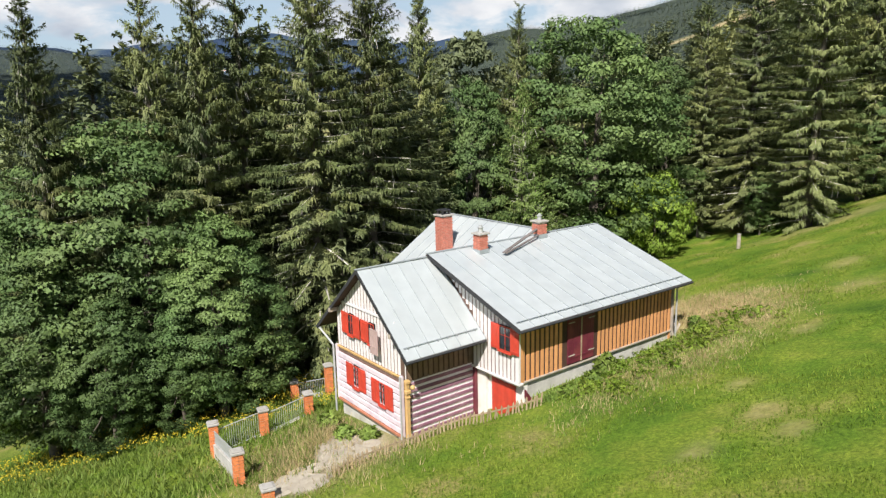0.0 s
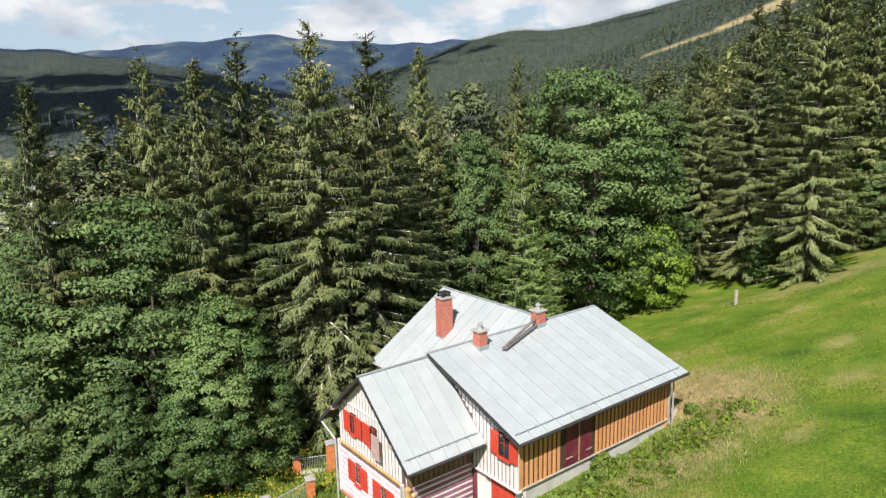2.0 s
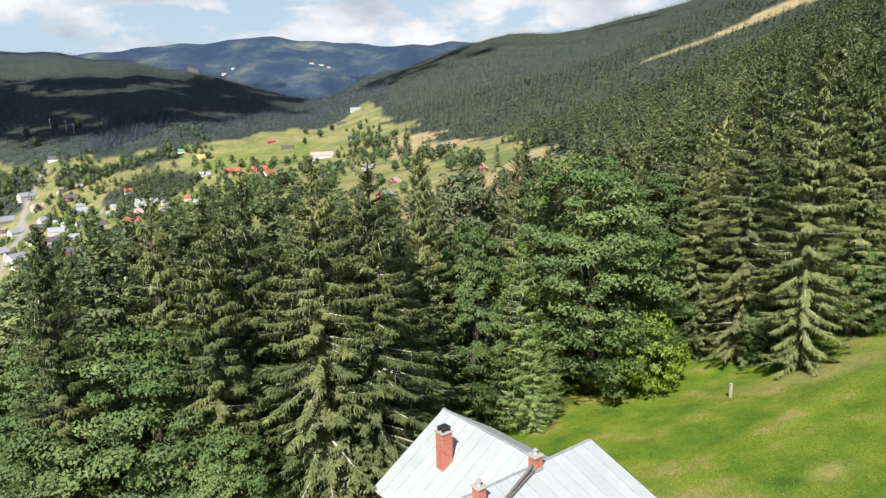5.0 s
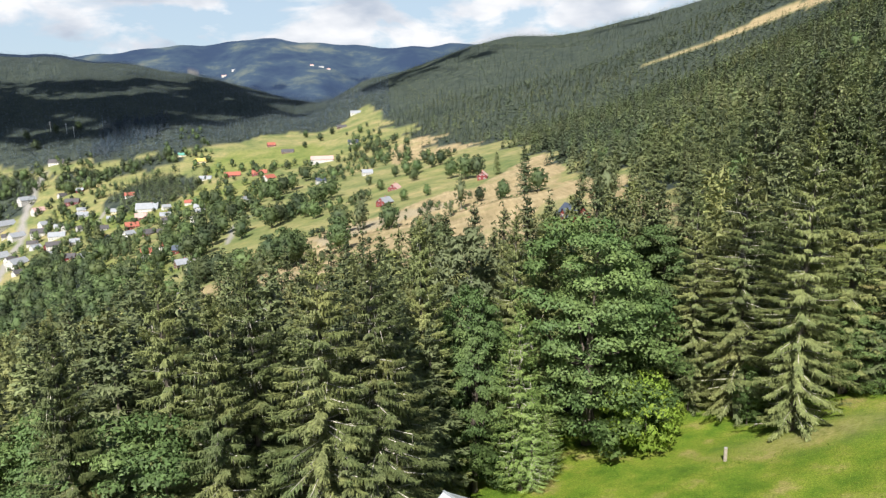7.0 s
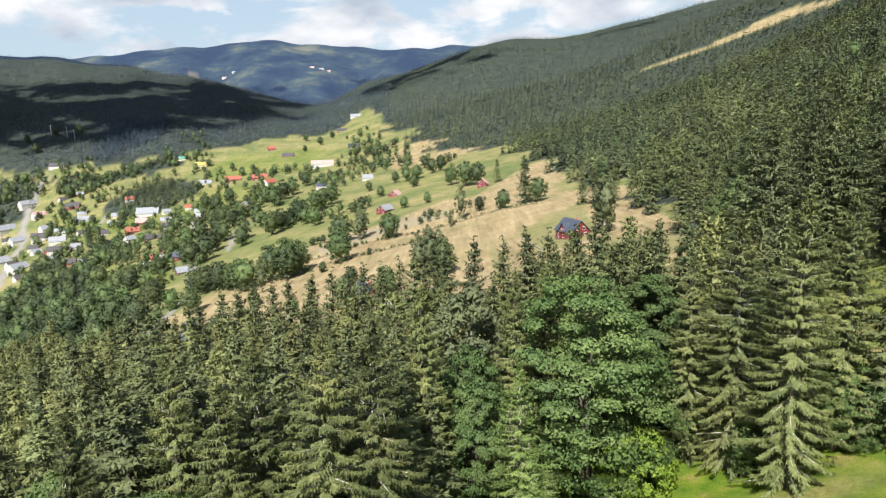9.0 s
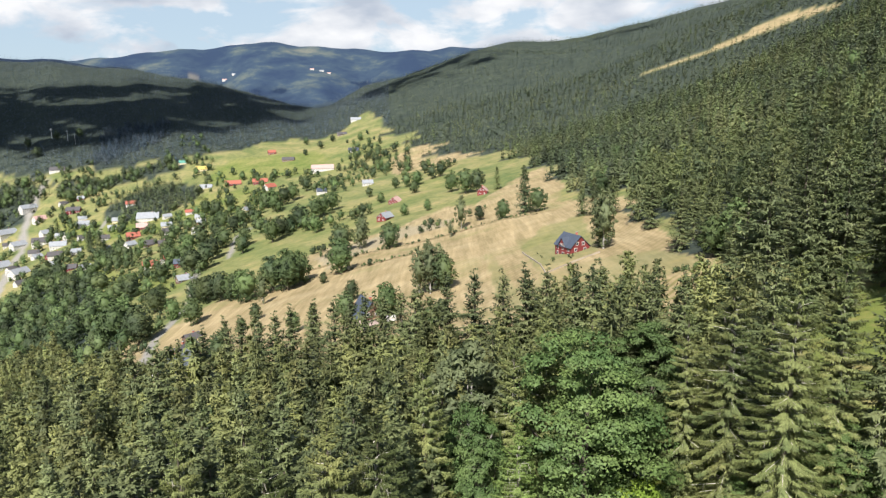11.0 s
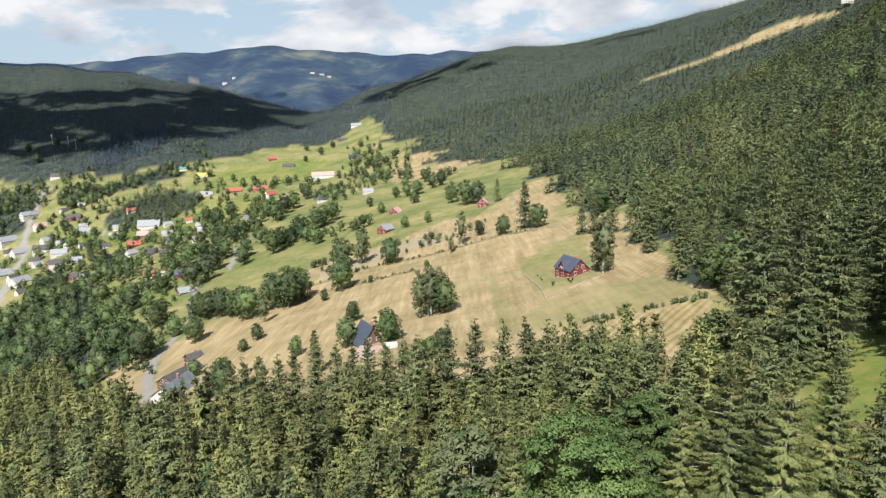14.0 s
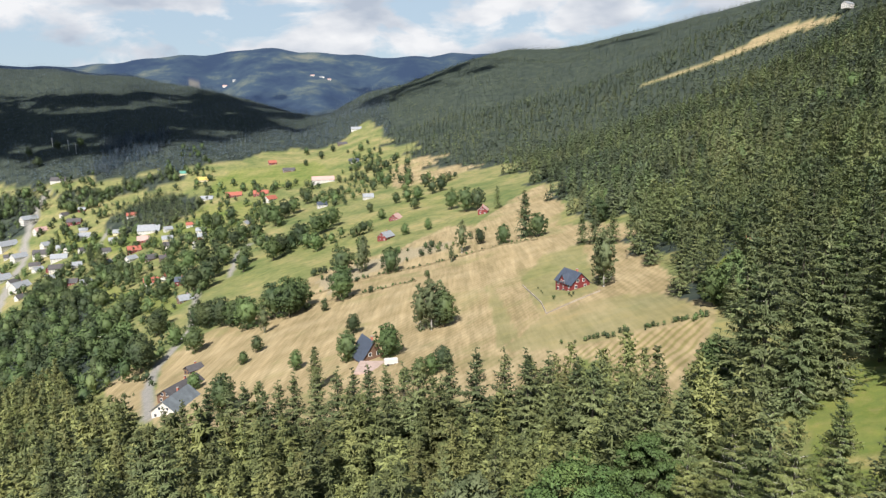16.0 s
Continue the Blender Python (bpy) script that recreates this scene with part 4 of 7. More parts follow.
main_back = sheet_roof("main_back_roof", -4.0, 9.1, 4.6, main_roof_z(4.6), RIDGE_B, 7.26, 14, "")


def wing_sheets():
    """The back wing's roof: ridge away from the main ridge, sheets side by side along it."""
    zr, ze, ar, al, af = 7.45, 3.50, 4.4, -1.75, 9.4
    out = []
    for nm, ae in (("wing_roof", al), ("wing_far_roof", af)):
        ze_ = zr - (zr - ze) * abs(ae - ar) / abs(al - ar)
        slope = part(nm, prism([(ae, 0.4, ze_ - 0.09), (ae, 10.0, ze_ - 0.09), (ar, 10.0, zr - 0.09), (ar, 0.4, zr - 0.09)], (0, 0, 0.06)), M_WOODGREY, cottage)
        for k in range(10):
            b0, b1 = 0.5 + 0.95 * k, 0.5 + 0.95 * (k + 1)
            part("roof_sheet", prism([(ae, b0 + 0.006, ze_), (ae, b1 - 0.006, ze_), (ar, b1 - 0.006, zr), (ar, b0 + 0.006, zr)], (0, 0, -0.028)), M_ROOF, slope)
            part("seam", prism([(ae, b1 - 0.014, ze_), (ae, b1 + 0.014, ze_), (ar, b1 + 0.014, zr), (ar, b1 - 0.014, zr)], (0, 0, 0.035)), M_SEAM, slope)
        out.append(slope)
    part("wing_ridge_cap", boxes((4.4, 5.2, 7.47, 0.16, 9.7, 0.05)), M_SEAM, cottage)
    part("wing_verge", prism([(-1.8, 10.02, 3.42), (4.4, 10.02, 7.40), (4.4, 10.02, 7.22), (-1.8, 10.02, 3.24)], (0, 0.05, 0)), M_GUTTER, cottage)
    return out


wing_sheets()
part("ridge_cap", boxes((-6.1, 0.5, 7.11, 4.3, 0.18, 0.03), (2.5, 0.5, 7.275, 13.1, 0.18, 0.03)), M_SEAM, cottage, "folded ridge cap")
# verges, soffits, gutters and snow rails
for (p, q) in (((-8.22, -3.5, low_roof_z(-3.5)), (-8.22, RIDGE_B, RIDGE_Z)), ((-8.22, 4.9, low_roof_z(4.9)), (-8.22, RIDGE_B, RIDGE_Z)), ((-4.03, -6.3, main_roof_z(-6.3)), (-4.03, RIDGE_B, 7.26)), ((9.12, -6.3, main_roof_z(-6.3)), (9.12, RIDGE_B, 7.26))):
    part("verge_board", prism([(p[0], p[1], p[2] + 0.02), (q[0], q[1], q[2] + 0.02), (q[0], q[1], q[2] - 0.20), (p[0], p[1], p[2] - 0.20)], (0.04, 0, 0)), M_GUTTER, cottage)
for a0, a1, b, z in ((-8.2, -3.6, -3.56, low_roof_z(-3.5) - 0.08), (-4.0, 9.1, -6.37, main_roof_z(-6.3) - 0.08), (-8.2, -3.6, 4.98, low_roof_z(4.9) - 0.08)):
    bm = bmesh.new()
    rod(bm, (a0, b, z), (a1, b, z), 0.065, 10)
    part("gutter", bm, M_GUTTER, cottage)
for a0, a1, bb, fz, cnt in ((-8.0, -3.7, -3.08, low_roof_z, 8), (-3.8, 8.9, -5.88, main_roof_z, 22)):
    bm = bmesh.new()
    rod(bm, (a0, bb, fz(bb) + 0.09), (a1, bb, fz(bb) + 0.09), 0.020, 6)
    rod(bm, (a0, bb + 0.05, fz(bb + 0.05) + 0.04), (a1, bb + 0.05, fz(bb + 0.05) + 0.04), 0.014, 6)
    rail = part("snow_rail", bm, M_SEAM, cottage, "tubular snow rail on small clips")
    clip = None
    for k in range(cnt):
        a = a0 + 0.2 + (a1 - a0 - 0.4) * k / (cnt - 1)
        if clip is None:
            clip = part("clip", boxes((0, 0, 0.05, 0.04, 0.14, 0.11)), M_SEAM, rail)
            proto_mesh = clip.data
        else:
            clip = part("clip", None, None, rail, shared=proto_mesh)
        clip.location = (a, bb + 0.03, fz(bb) - 0.01)
bm = bmesh.new()
for p, q in (((-8.15, 4.9, 3.28), (-7.95, 4.3, 2.75)), ((-7.95, 4.3, 2.75), (-7.9, 3.75, 2.45)), ((-7.9, 3.75, 2.45), (-7.9, 3.75, -1.3))):
    rod(bm, p, q, 0.055, 8)
part("downpipe", bm, M_RAIL, cottage, "grey downpipe at the gable corner")
bm = bmesh.new()
rod(bm, (-7.86, -2.42, 2.5), (-7.86, -2.42, -0.75), 0.045, 8)
part("downpipe", bm, M_RAIL, cottage)
bm = bmesh.new()
for p, q in (((9.0, -6.3, 4.72), (8.62, -5.75, 4.45)), ((8.62, -5.75, 4.45), (8.62, -5.75, 1.3))):
    rod(bm, p, q, 0.05, 8)
part("downpipe", bm, M_RAIL, cottage)
part("purlin_end", boxes((-8.0, 3.35, 4.5, 0.5, 0.18, 0.2)), M_WOODGREY, cottage)
part("purlin_end", boxes((-8.0, -2.25, 4.5, 0.5, 0.18, 0.2)), M_WOODGREY, cottage)
part("soffit", prism([(-8.15, -3.4, low_roof_z(-3.4) - 0.20), (-3.6, -3.4, low_roof_z(-3.4) - 0.20), (-3.6, -2.3, low_roof_z(-2.3) - 0.20), (-8.15, -2.3, low_roof_z(-2.3) - 0.20)], (0, 0, 0.04)), M_GAP, cottage)


# chimneys: laid brick by brick
def chimney(a, b, z0, z1, wide, deep, cap, pot, flash=True):
    stack = part("chimney", boxes((a, b, (z0 + z1) / 2, wide - 0.05, deep - 0.05, z1 - z0)), M_MORTAR, cottage, "red brick chimney with pale joints")
    course = 0.092
    rows = int((z1 - z0) / course)
    mesh_long = None
    nb = max(2, round(wide / 0.22))
    nd = max(2, round(deep / 0.22))
    bw, dw = wide / nb, deep / nd
    ma = bpy.data.meshes.new("brick"); t = boxes((0, 0, 0, bw - 0.018, 0.06, course - 0.018)); t.to_mesh(ma); t.free(); ma.materials.append(M_BRICK)
    mb = bpy.data.meshes.new("brick"); t = boxes((0, 0, 0, 0.06, dw - 0.018, course - 0.018)); t.to_mesh(mb); t.free(); mb.materials.append(M_BRICK)
    for r in range(rows):
        z = z0 + course * (r + 0.5)
        for k in range(nb):
            s = a - wide / 2 + bw * (k + 0.5)
            part("brick", None, None, stack, shared=ma).location = (s + (0.02 if r % 2 else -0.02), b - deep / 2 + 0.02, z)
        for k in range(nd):
            s = b - deep / 2 + dw * (k + 0.5)
            part("brick", None, None, stack, shared=mb).location = (a - wide / 2 + 0.02, s + (0.02 if r % 2 else -0.02), z)
    part("chimney_cap", boxes((a, b, z1 + 0.06, wide + 0.18, deep + 0.18, 0.10), bevel=0.02), M_CAP, stack, "pale concrete cap")
    if flash:
        part("flashing", boxes((a, b, z0 + 0.30, wide + 0.06, deep + 0.06, 0.26)), M_SEAM, stack)
    bm = bmesh.new()
    if pot:
        rod(bm, (a, b, z1 + 0.1), (a, b, z1 + 0.36), 0.12, 12)
        rod(bm, (a, b, z1 + 0.36), (a, b, z1 + 0.40), 0.17, 12)
        rod(bm, (a, b, z1 + 0.40), (a, b, z1 + 0.50), 0.08, 12)
        part("chimney_pot", bm, M_RAIL, stack, "bright metal flue pot")
    else:
        for q in (-0.26, 0.26):
            for s in (-0.22, 0.22):
                box(bm, a + q, b + s, z1 + 0.22, 0.12, 0.12, 0.2)
        box(bm, a, b, z1 + 0.36, wide * 0.85, deep * 0.85, 0.08)
        part("rain_cover", bm, M_IRON, stack, "dark rain cover on short legs")
    return stack


chimney(1.62, 6.35, 5.05, 7.95, 0.80, 0.74, True, False)
chimney(-0.93, -0.12, 6.75, 7.95, 0.56, 0.54, True, True)
chimney(3.86, 0.28, 6.9, 8.0, 0.62, 0.58, True, True)
part("roof_plank", prism([(-0.10, -0.90, 6.95), (0.02, -1.0, 6.92), (3.62, 0.10, 7.62), (3.54, 0.20, 7.66)], (0, 0, 0.05)), M_RUST, cottage, "weathered plank leaning from roof to chimney")
part("roof_plank", prism([(0.05, -0.98, 6.90), (0.13, -1.05, 6.89), (3.72, 0.02, 7.30), (3.64, 0.09, 7.33)], (0, 0, 0.05)), M_RUST, cottage)
# balcony on the wing, glimpsed behind the low roof
bm = boxes((-1.5, 8.2, 1.4, 1.1, 2.6, 0.12))
balcony = part("balcony", bm, M_WOODGREY, cottage, "small wooden balcony with a red railing")
part("railing", boxes((-2.0, 8.2, 2.4, 0.06, 2.6, 0.08), (-2.0, 8.2, 1.6, 0.05, 2.6, 0.06), *[(-2.0, 6.95 + 0.18 * k, 2.0, 0.04, 0.05, 0.8) for k in range(15)]), M_RED, balcony)

# ---- the yard: brick piers with railings, pickets, paving, field post ----
def ground_at(x, y):
    return float(ground_z(x, y))


def pier_thing(x, y, height, label="orange brick gate pier with a weathered concrete cap", turn=25.0):
    t = tagged(new("brick_pier"), label, "pier", "brick piers of the yard")
    placed(t, x, y, ground_at(x, y) - 0.15, turn)
    body = part("pier_body", boxes((0, 0, height / 2, 0.42, 0.42, height)), M_MORTAR, t)
    course = 0.15
    long_, short_ = bpy.data.meshes.new("brick"), bpy.data.meshes.new("brick")
    for me, sz in ((long_, (0.215, 0.05, course - 0.018)), (short_, (0.05, 0.215, course - 0.018))):
        bm = boxes((0, 0, 0, *sz)); bm.to_mesh(me); bm.free(); me.materials.append(M_PIER)
    for r in range(int(height / course)):
        z = course * (r + 0.5)
        off = 0.012 if r % 2 else -0.012
        for q in (-0.113, 0.113):
            part("brick", None, None, body, shared=long_).location = (q + off, -0.205, z)
            part("brick", None, None, body, shared=short_).location = (-0.205, q + off, z)
            part("brick", None, None, body, shared=short_).location = (0.205, q - off, z)
    part("pier_cap", boxes((0, 0, height + 0.05, 0.60, 0.60, 0.11), (0, 0, height + 0.13, 0.44, 0.44, 0.06), bevel=0.02), M_CAP, t)
    return t


def railing_thing(p, q, z_p, z_q, high=0.85, base=0.35):
    """A galvanised railing on a low wall between two piers."""
    t = tagged(new("yard_railing"), "galvanised steel railing on a low rendered wall", "railing", "yard railings")
    d = Vector((q[0] - p[0], q[1] - p[1], 0))
    L = d.length - 0.42
    t.matrix_basis = Matrix.Translation(((p[0] + q[0]) / 2, (p[1] + q[1]) / 2, (z_p + z_q) / 2)) @ pose(0, 0, 0, 0, 0, math.degrees(math.atan2(d.y, d.x)))
    g = (z_q - z_p) / d.length

    def sl(s):
        return s * g
    part("low_wall", prism([(-L / 2, -0.1, sl(-L / 2) - 0.6), (L / 2, -0.1, sl(L / 2) - 0.6), (L / 2, -0.1, sl(L / 2) + base), (-L / 2, -0.1, sl(-L / 2) + base)], (0, 0.2, 0)), M_CONCRETE, t)
    for zz in (base + 0.08, base + high):
        bm = bmesh.new()
        rod(bm, (-L / 2, 0, sl(-L / 2) + zz), (L / 2, 0, sl(L / 2) + zz), 0.028, 8)
        part("rail", bm, M_RAIL, t)
    n = int(L / 0.13)
    bar = None
    for k in range(n + 1):
        s = -L / 2 + L * k / n
        if bar is None:
            bm = bmesh.new(); rod(bm, (0, 0, 0), (0, 0, high - 0.08), 0.011, 6)
            o = part("bar", bm, M_RAIL, t); bar = o.data
        else:
            o = part("bar", None, None, t, shared=bar)
        o.location = (s, 0, sl(s) + base + 0.08)
    return t


PIERS = ((-9.2, 27.6, 1.65), (-12.2, 33.2, 1.95), (-10.1, 35.2, 1.60), (-8.0, 37.3, 1.40), (-10.0, 42.6, 1.4), (-7.5, 41.6, 2.1), (-7.2, 24.9, 0.62))
for x, y, h in PIERS:
    pier_thing(x, y, h)
for i, j, high, base in ((0, 1, 0.72, 0.78), (1, 2, 1.36, 0.10), (2, 3, 1.14, 0.08), (4, 5, 1.0, 0.2)):
    (x0, y0, _), (x1, y1, _) = PIERS[i], PIERS[j]
    railing_thing((x0, y0), (x1, y1), ground_at(x0, y0) - 0.05, ground_at(x1, y1) - 0.05, high, base)

# picket fence along the upper edge of the yard
fence = tagged(new("picket_fence"), "low picket fence of pale weathered wood along the grass bank", "fence")
fence.matrix_basis = pose(-0.5, 28.1, 0)
pk = bpy.data.meshes.new("picket")
bm = prism([(-0.035, 0, 0), (0.035, 0, 0), (0.035, 0, 0.62), (0, 0, 0.70), (-0.035, 0, 0.62)], (0, 0.025, 0)); bm.to_mesh(pk); bm.free(); pk.materials.append(M_PICKET)
frng = np.random.default_rng(5)
FENCE_X = (-4.6, -3.2, -2.2, -1.2, -0.2, 0.8, 2.5, 4.3)
FENCE_Y = (25.6, 26.7, 27.3, 27.7, 28.0, 28.3, 28.5, 28.6)


def fence_point(s):
    """A place on the fence line at share s of its length, with the height of the bank there."""
    x = -4.6 + 8.9 * s
    y = float(np.interp(x, FENCE_X, FENCE_Y))
    return x + 0.5, y - 28.1, ground_at(x, y - 0.1)


for k in range(56):
    x, y, z = fence_point(k / 55)
    o = part("picket", None, None, fence, shared=pk)
    o.matrix_basis = Matrix.Translation((x, y, z - 0.14 + frng.normal(0, 0.025))) @ pose(0, 0, 0, frng.normal(0, 4), frng.normal(0, 5), 20 + frng.normal(0, 4))
for k in range(8):
    p0, p1 = fence_point(k / 8), fence_point((k + 1) / 8)
    lift = Vector((0, 0.04, 0.28))
    bm = prism([Vector(p0) + lift, Vector(p1) + lift, Vector(p1) + lift + Vector((0, 0, 0.07)), Vector(p0) + lift + Vector((0, 0, 0.07))], (0, 0.03, 0))
    part("fence_rail", bm, M_PICKET, fence)

# rough paving by the gable
paving = tagged(new("paving"), "cracked pale flagstones overgrown with grass before the gable", "paving", kind="structure")
prng = np.random.default_rng(9)
slabs = []
for k in range(4):
    bm = bmesh.new()
    r = bmesh.ops.create_circle(bm, cap_ends=True, segments=7, radius=0.42)
    for v in r["verts"]:
        v.co *= prng.uniform(0.75, 1.2)
    g = bmesh.ops.extrude_face_region(bm, geom=list(bm.faces))
    bmesh.ops.translate(bm, verts=[v for v in g["geom"] if isinstance(v, bmesh.types.BMVert)], vec=(0, 0, 0.07))
    bmesh.ops.recalc_face_normals(bm, faces=bm.faces)
    me = bpy.data.meshes.new("flagstone"); bm.to_mesh(me); bm.free(); me.materials.append(M_STONE)
    slabs.append(me)
for k in range(120):
    p = np.array((prng.uniform(-7.2, -2.7), prng.uniform(24.8, 31.6)))
    a, b = local(*p)
    if not inside(*p, YARD_PATH) or a > -8.1 and b > -2.5:
        continue
    o = part("flagstone", None, None, paving, shared=slabs[k % 4])
    o.matrix_basis = Matrix.Translation((p[0], p[1], ground_at(p[0], p[1]) - 0.035)) @ pose(0, 0, 0, prng.normal(0, 2), prng.normal(0, 2), prng.uniform(0, 360))

# the lone post in the meadow
post = tagged(new("field_post"), "weathered grey wooden post standing in the meadow", "post")
px_, py_ = 27.1, 60.9
placed(post, px_, py_, ground_at(px_, py_) - 0.2)
bm = bmesh.new()
rod(bm, (0, 0, 0), (0, 0, 1.55), 0.17, 10)
part("post_shaft", bm, M_WOODGREY, post)
bm = bmesh.new()
rod(bm, (0, 0, 1.55), (0, 0, 1.59), 0.18, 10)
part("post_top", bm, M_CAP, post)

# planks and a bench end by the far corner
heap = tagged(new("plank_heap"), "grey planks leaning beside the far corner of the cottage", "planks")
hp = HOUSE_AT + 9.6 * UX - 4.6 * UY
placed(heap, hp[0], hp[1], ground_at(hp[0], hp[1]), 37.3)
for k in range(5):
    part("plank", boxes((0.1 * k, 0.3 * k - 0.6, 0.28 + 0.05 * k, 1.6, 0.16, 0.04, Matrix.Rotation(radians(20 + 8 * k), 4, "Z") @ Matrix.Rotation(radians(-12 - 3 * k), 4, "Y"))), M_WOODGREY, heap)

# ---- trees ----
def kites(base, way, length, width, fold, rng, facing=(0, 0, 1.0), loose=0.45):
    """Small leaf or needle sprays: a pointed blade from each base along each way, its upper side turned towards facing."""
    n = len(base)
    side = np.cross(way, rng.normal(size=(n, 3)) * loose + np.asarray(facing, float))
    side /= np.linalg.norm(side, axis=1, keepdims=True) + 1e-9
    skew = rng.uniform(0.0, fold * 2, n)[:, None] * way * length[:, None]
    v = np.stack((base + side * (width * 0.5)[:, None] + skew, base + way * length[:, None], base - side * (width * 0.5)[:, None]), 1)
    f = np.arange(3 * n).reshape(n, 3)
    return v.reshape(-1, 3), f


def unit(v):
    return v / (np.linalg.norm(v, axis=-1, keepdims=True) + 1e-9)


def tapered(points, radii, sides=6):
    """A closed tapering tube along points, as quads."""
    points, radii = np.asarray(points, float), np.asarray(radii, float)
    n = len(points)
    way = unit(np.gradient(points, axis=0))
    ref = np.where(np.abs(way[:, 2:3]) > 0.9, np.array((1.0, 0, 0)), np.array((0, 0, 1.0)))
    e1 = unit(np.cross(way, ref))
    e2 = np.cross(way, e1)
    t = np.linspace(0, 2 * math.pi, sides, endpoint=False)
    ring = points[:, None] + radii[:, None, None] * (np.cos(t)[None, :, None] * e1[:, None] + np.sin(t)[None, :, None] * e2[:, None])
    idx = np.arange(n * sides).reshape(n, sides)
    nx = np.roll(idx, -1, 1)
    f = np.stack((idx[:-1], nx[:-1], nx[1:], idx[1:]), -1).reshape(-1, 4)
    return ring.reshape(-1, 3), f


def joined(pieces):
    vs, fs, k = [], [], 0
    for v, f in pieces:
        if f.shape[1] == 4 and min(p[1].shape[1] for p in pieces) == 3:
            f = np.concatenate((f[:, :3], f[:, (0, 2, 3)]))
        vs.append(v); fs.append(f + k); k += len(v)
    return np.concatenate(vs), np.concatenate(fs)


def spruce_arrays(seed, h, r, whorls, arms, nodes, sprays, size, base=0.06, droop=0.32, gaps=0.08, hang=2, bare=0.55):
    """Needles, bare twigs and trunk of a spruce: whorls of drooping arms hung with curtains of sprays."""
    rng = np.random.default_rng(seed)
    zs = h * (base + (0.985 - base) * ((np.arange(whorls) + 0.5) / whorls) ** 0.80)
    lean = rng.normal(0, 0.006 * h, 2)
    b, w, ln, wd, fc = [], [], [], [], []
    twigs = []
    side_bias = rng.uniform(0, 2 * math.pi)
    slim = (0.16, 0.28) if size < 0.7 else (0.30, 0.46)
    down = np.array((0, 0, -1.0))
    for z in zs:
        up = z / h
        k = max(4, int(round(arms * (0.65 + 0.35 * (1 - up)) + rng.normal(0, 0.6))))
        reach = r * (1 - up) ** 0.72 * (0.58 + 0.42 * min(1, up / 0.24)) * 1.08 + 0.06
        for i in range(k):
            if rng.random() < gaps:
                continue
            phi = 2 * math.pi * (i + rng.uniform(-0.4, 0.4)) / k + z * 2.4
            L = reach * rng.uniform(0.62, 1.18) * (1 + 0.12 * math.cos(phi - side_bias))
            z0 = z + rng.normal(0, 0.85 * h / whorls)
            out = np.array((math.cos(phi), math.sin(phi), 0))
            m = max(3, int(round(nodes * min(1, 0.30 + 0.9 * L / r))))
            s = np.linspace(0.12, 1.0, m)
            fall = droop * rng.uniform(0.6, 1.35) * (0.22 + 1.0 * (1 - up))
            pts = out[None] * (s * L)[:, None]
            pts[:, 2] = z0 + L * ((0.16 + 0.5 * up ** 4) * s - fall * s ** 1.6 + 0.20 * s ** 3)
            pts[:, :2] += lean[None] * up
            tang = unit(np.gradient(pts, axis=0))
            sidev = np.array((-out[1], out[0], 0))
            if rng.random() < bare and L > 1.0:
                q = np.concatenate(((np.array((0, 0, z0 - 0.1)),), pts[: max(2, m * 2 // 3)]))
                twigs.append(tapered(q, np.linspace(0.042, 0.022, len(q)) * (0.5 + L / 5), 3))
                if size < 0.5:      # dead twigs that hang from the inner part of the arm
                    e = rng.integers(0, max(2, m * 2 // 3), 4)
                    twigs.append(kites(pts[e], unit(down + rng.normal(0, 0.18, (4, 3))), rng.uniform(0.4, 1.0, 4), np.full(4, 0.05), 0.1, rng, out + np.array((0, 0, 0.2)), 0.3))
            fat = 0.40 + 0.68 * min(1, L / (0.55 * r))
            thin = 0.45 + 0.55 * np.sin(math.pi * np.minimum(1, 0.2 + 0.68 * s))
            # flat sprays to both sides of the arm
            n = m * sprays
            j = np.repeat(np.arange(m), sprays)
            u = np.tile(np.linspace(-1, 1, sprays), m)
            d = tang[j] * rng.uniform(0.45, 0.95, (n, 1)) + sidev[None] * (u * rng.uniform(0.5, 1.0, n))[:, None] + down * rng.uniform(0.05, 0.42, (n, 1))
            b.append(pts[j] - tang[j] * 0.1 + rng.normal(0, 0.10 * size, (n, 3))); w.append(d); fc.append(np.tile(out * 0.35 + np.array((0, 0, 1.0)), (n, 1)))
            ln.append(size * thin[j] * fat * rng.uniform(0.75, 1.4, n)); wd.append(size * rng.uniform(*slim, n))
            # twigs that hang from it
            g = hang if L > 0.20 * r else 1
            n = m * g
            j = np.repeat(np.arange(m), g)
            u = rng.uniform(-1, 1, n)
            d = down + sidev[None] * (u * 0.35)[:, None] + tang[j] * 0.25
            b.append(pts[j] + sidev[None] * (u * size * 0.6 * thin[j])[:, None] + rng.normal(0, 0.10 * size, (n, 3))); w.append(d); fc.append(np.tile(out + np.array((0, 0, 0.3)), (n, 1)))
            ln.append(size * thin[j] * fat * rng.uniform(0.6, 1.35, n)); wd.append(size * rng.uniform(slim[0] * 0.8, slim[1] * 0.85, n))
    tips = 16 if size < 1 else 6
    a, up = np.arange(tips) * 2.4, np.arange(tips) / (tips - 1)      # the leader
    b.append(np.stack((np.full(tips, lean[0]), np.full(tips, lean[1]), h * (0.945 + 0.045 * up)), 1))
    w.append(np.stack((0.7 * (1 - up) * np.cos(a), 0.7 * (1 - up) * np.sin(a), 0.5 + up), 1))
    fc.append(np.stack((np.cos(a), np.sin(a), np.full(tips, 0.5)), 1))
    ln.append(max(size, 0.5) * (0.75 - 0.1 * up)); wd.append(np.full(tips, max(size, 0.5) * 0.18))
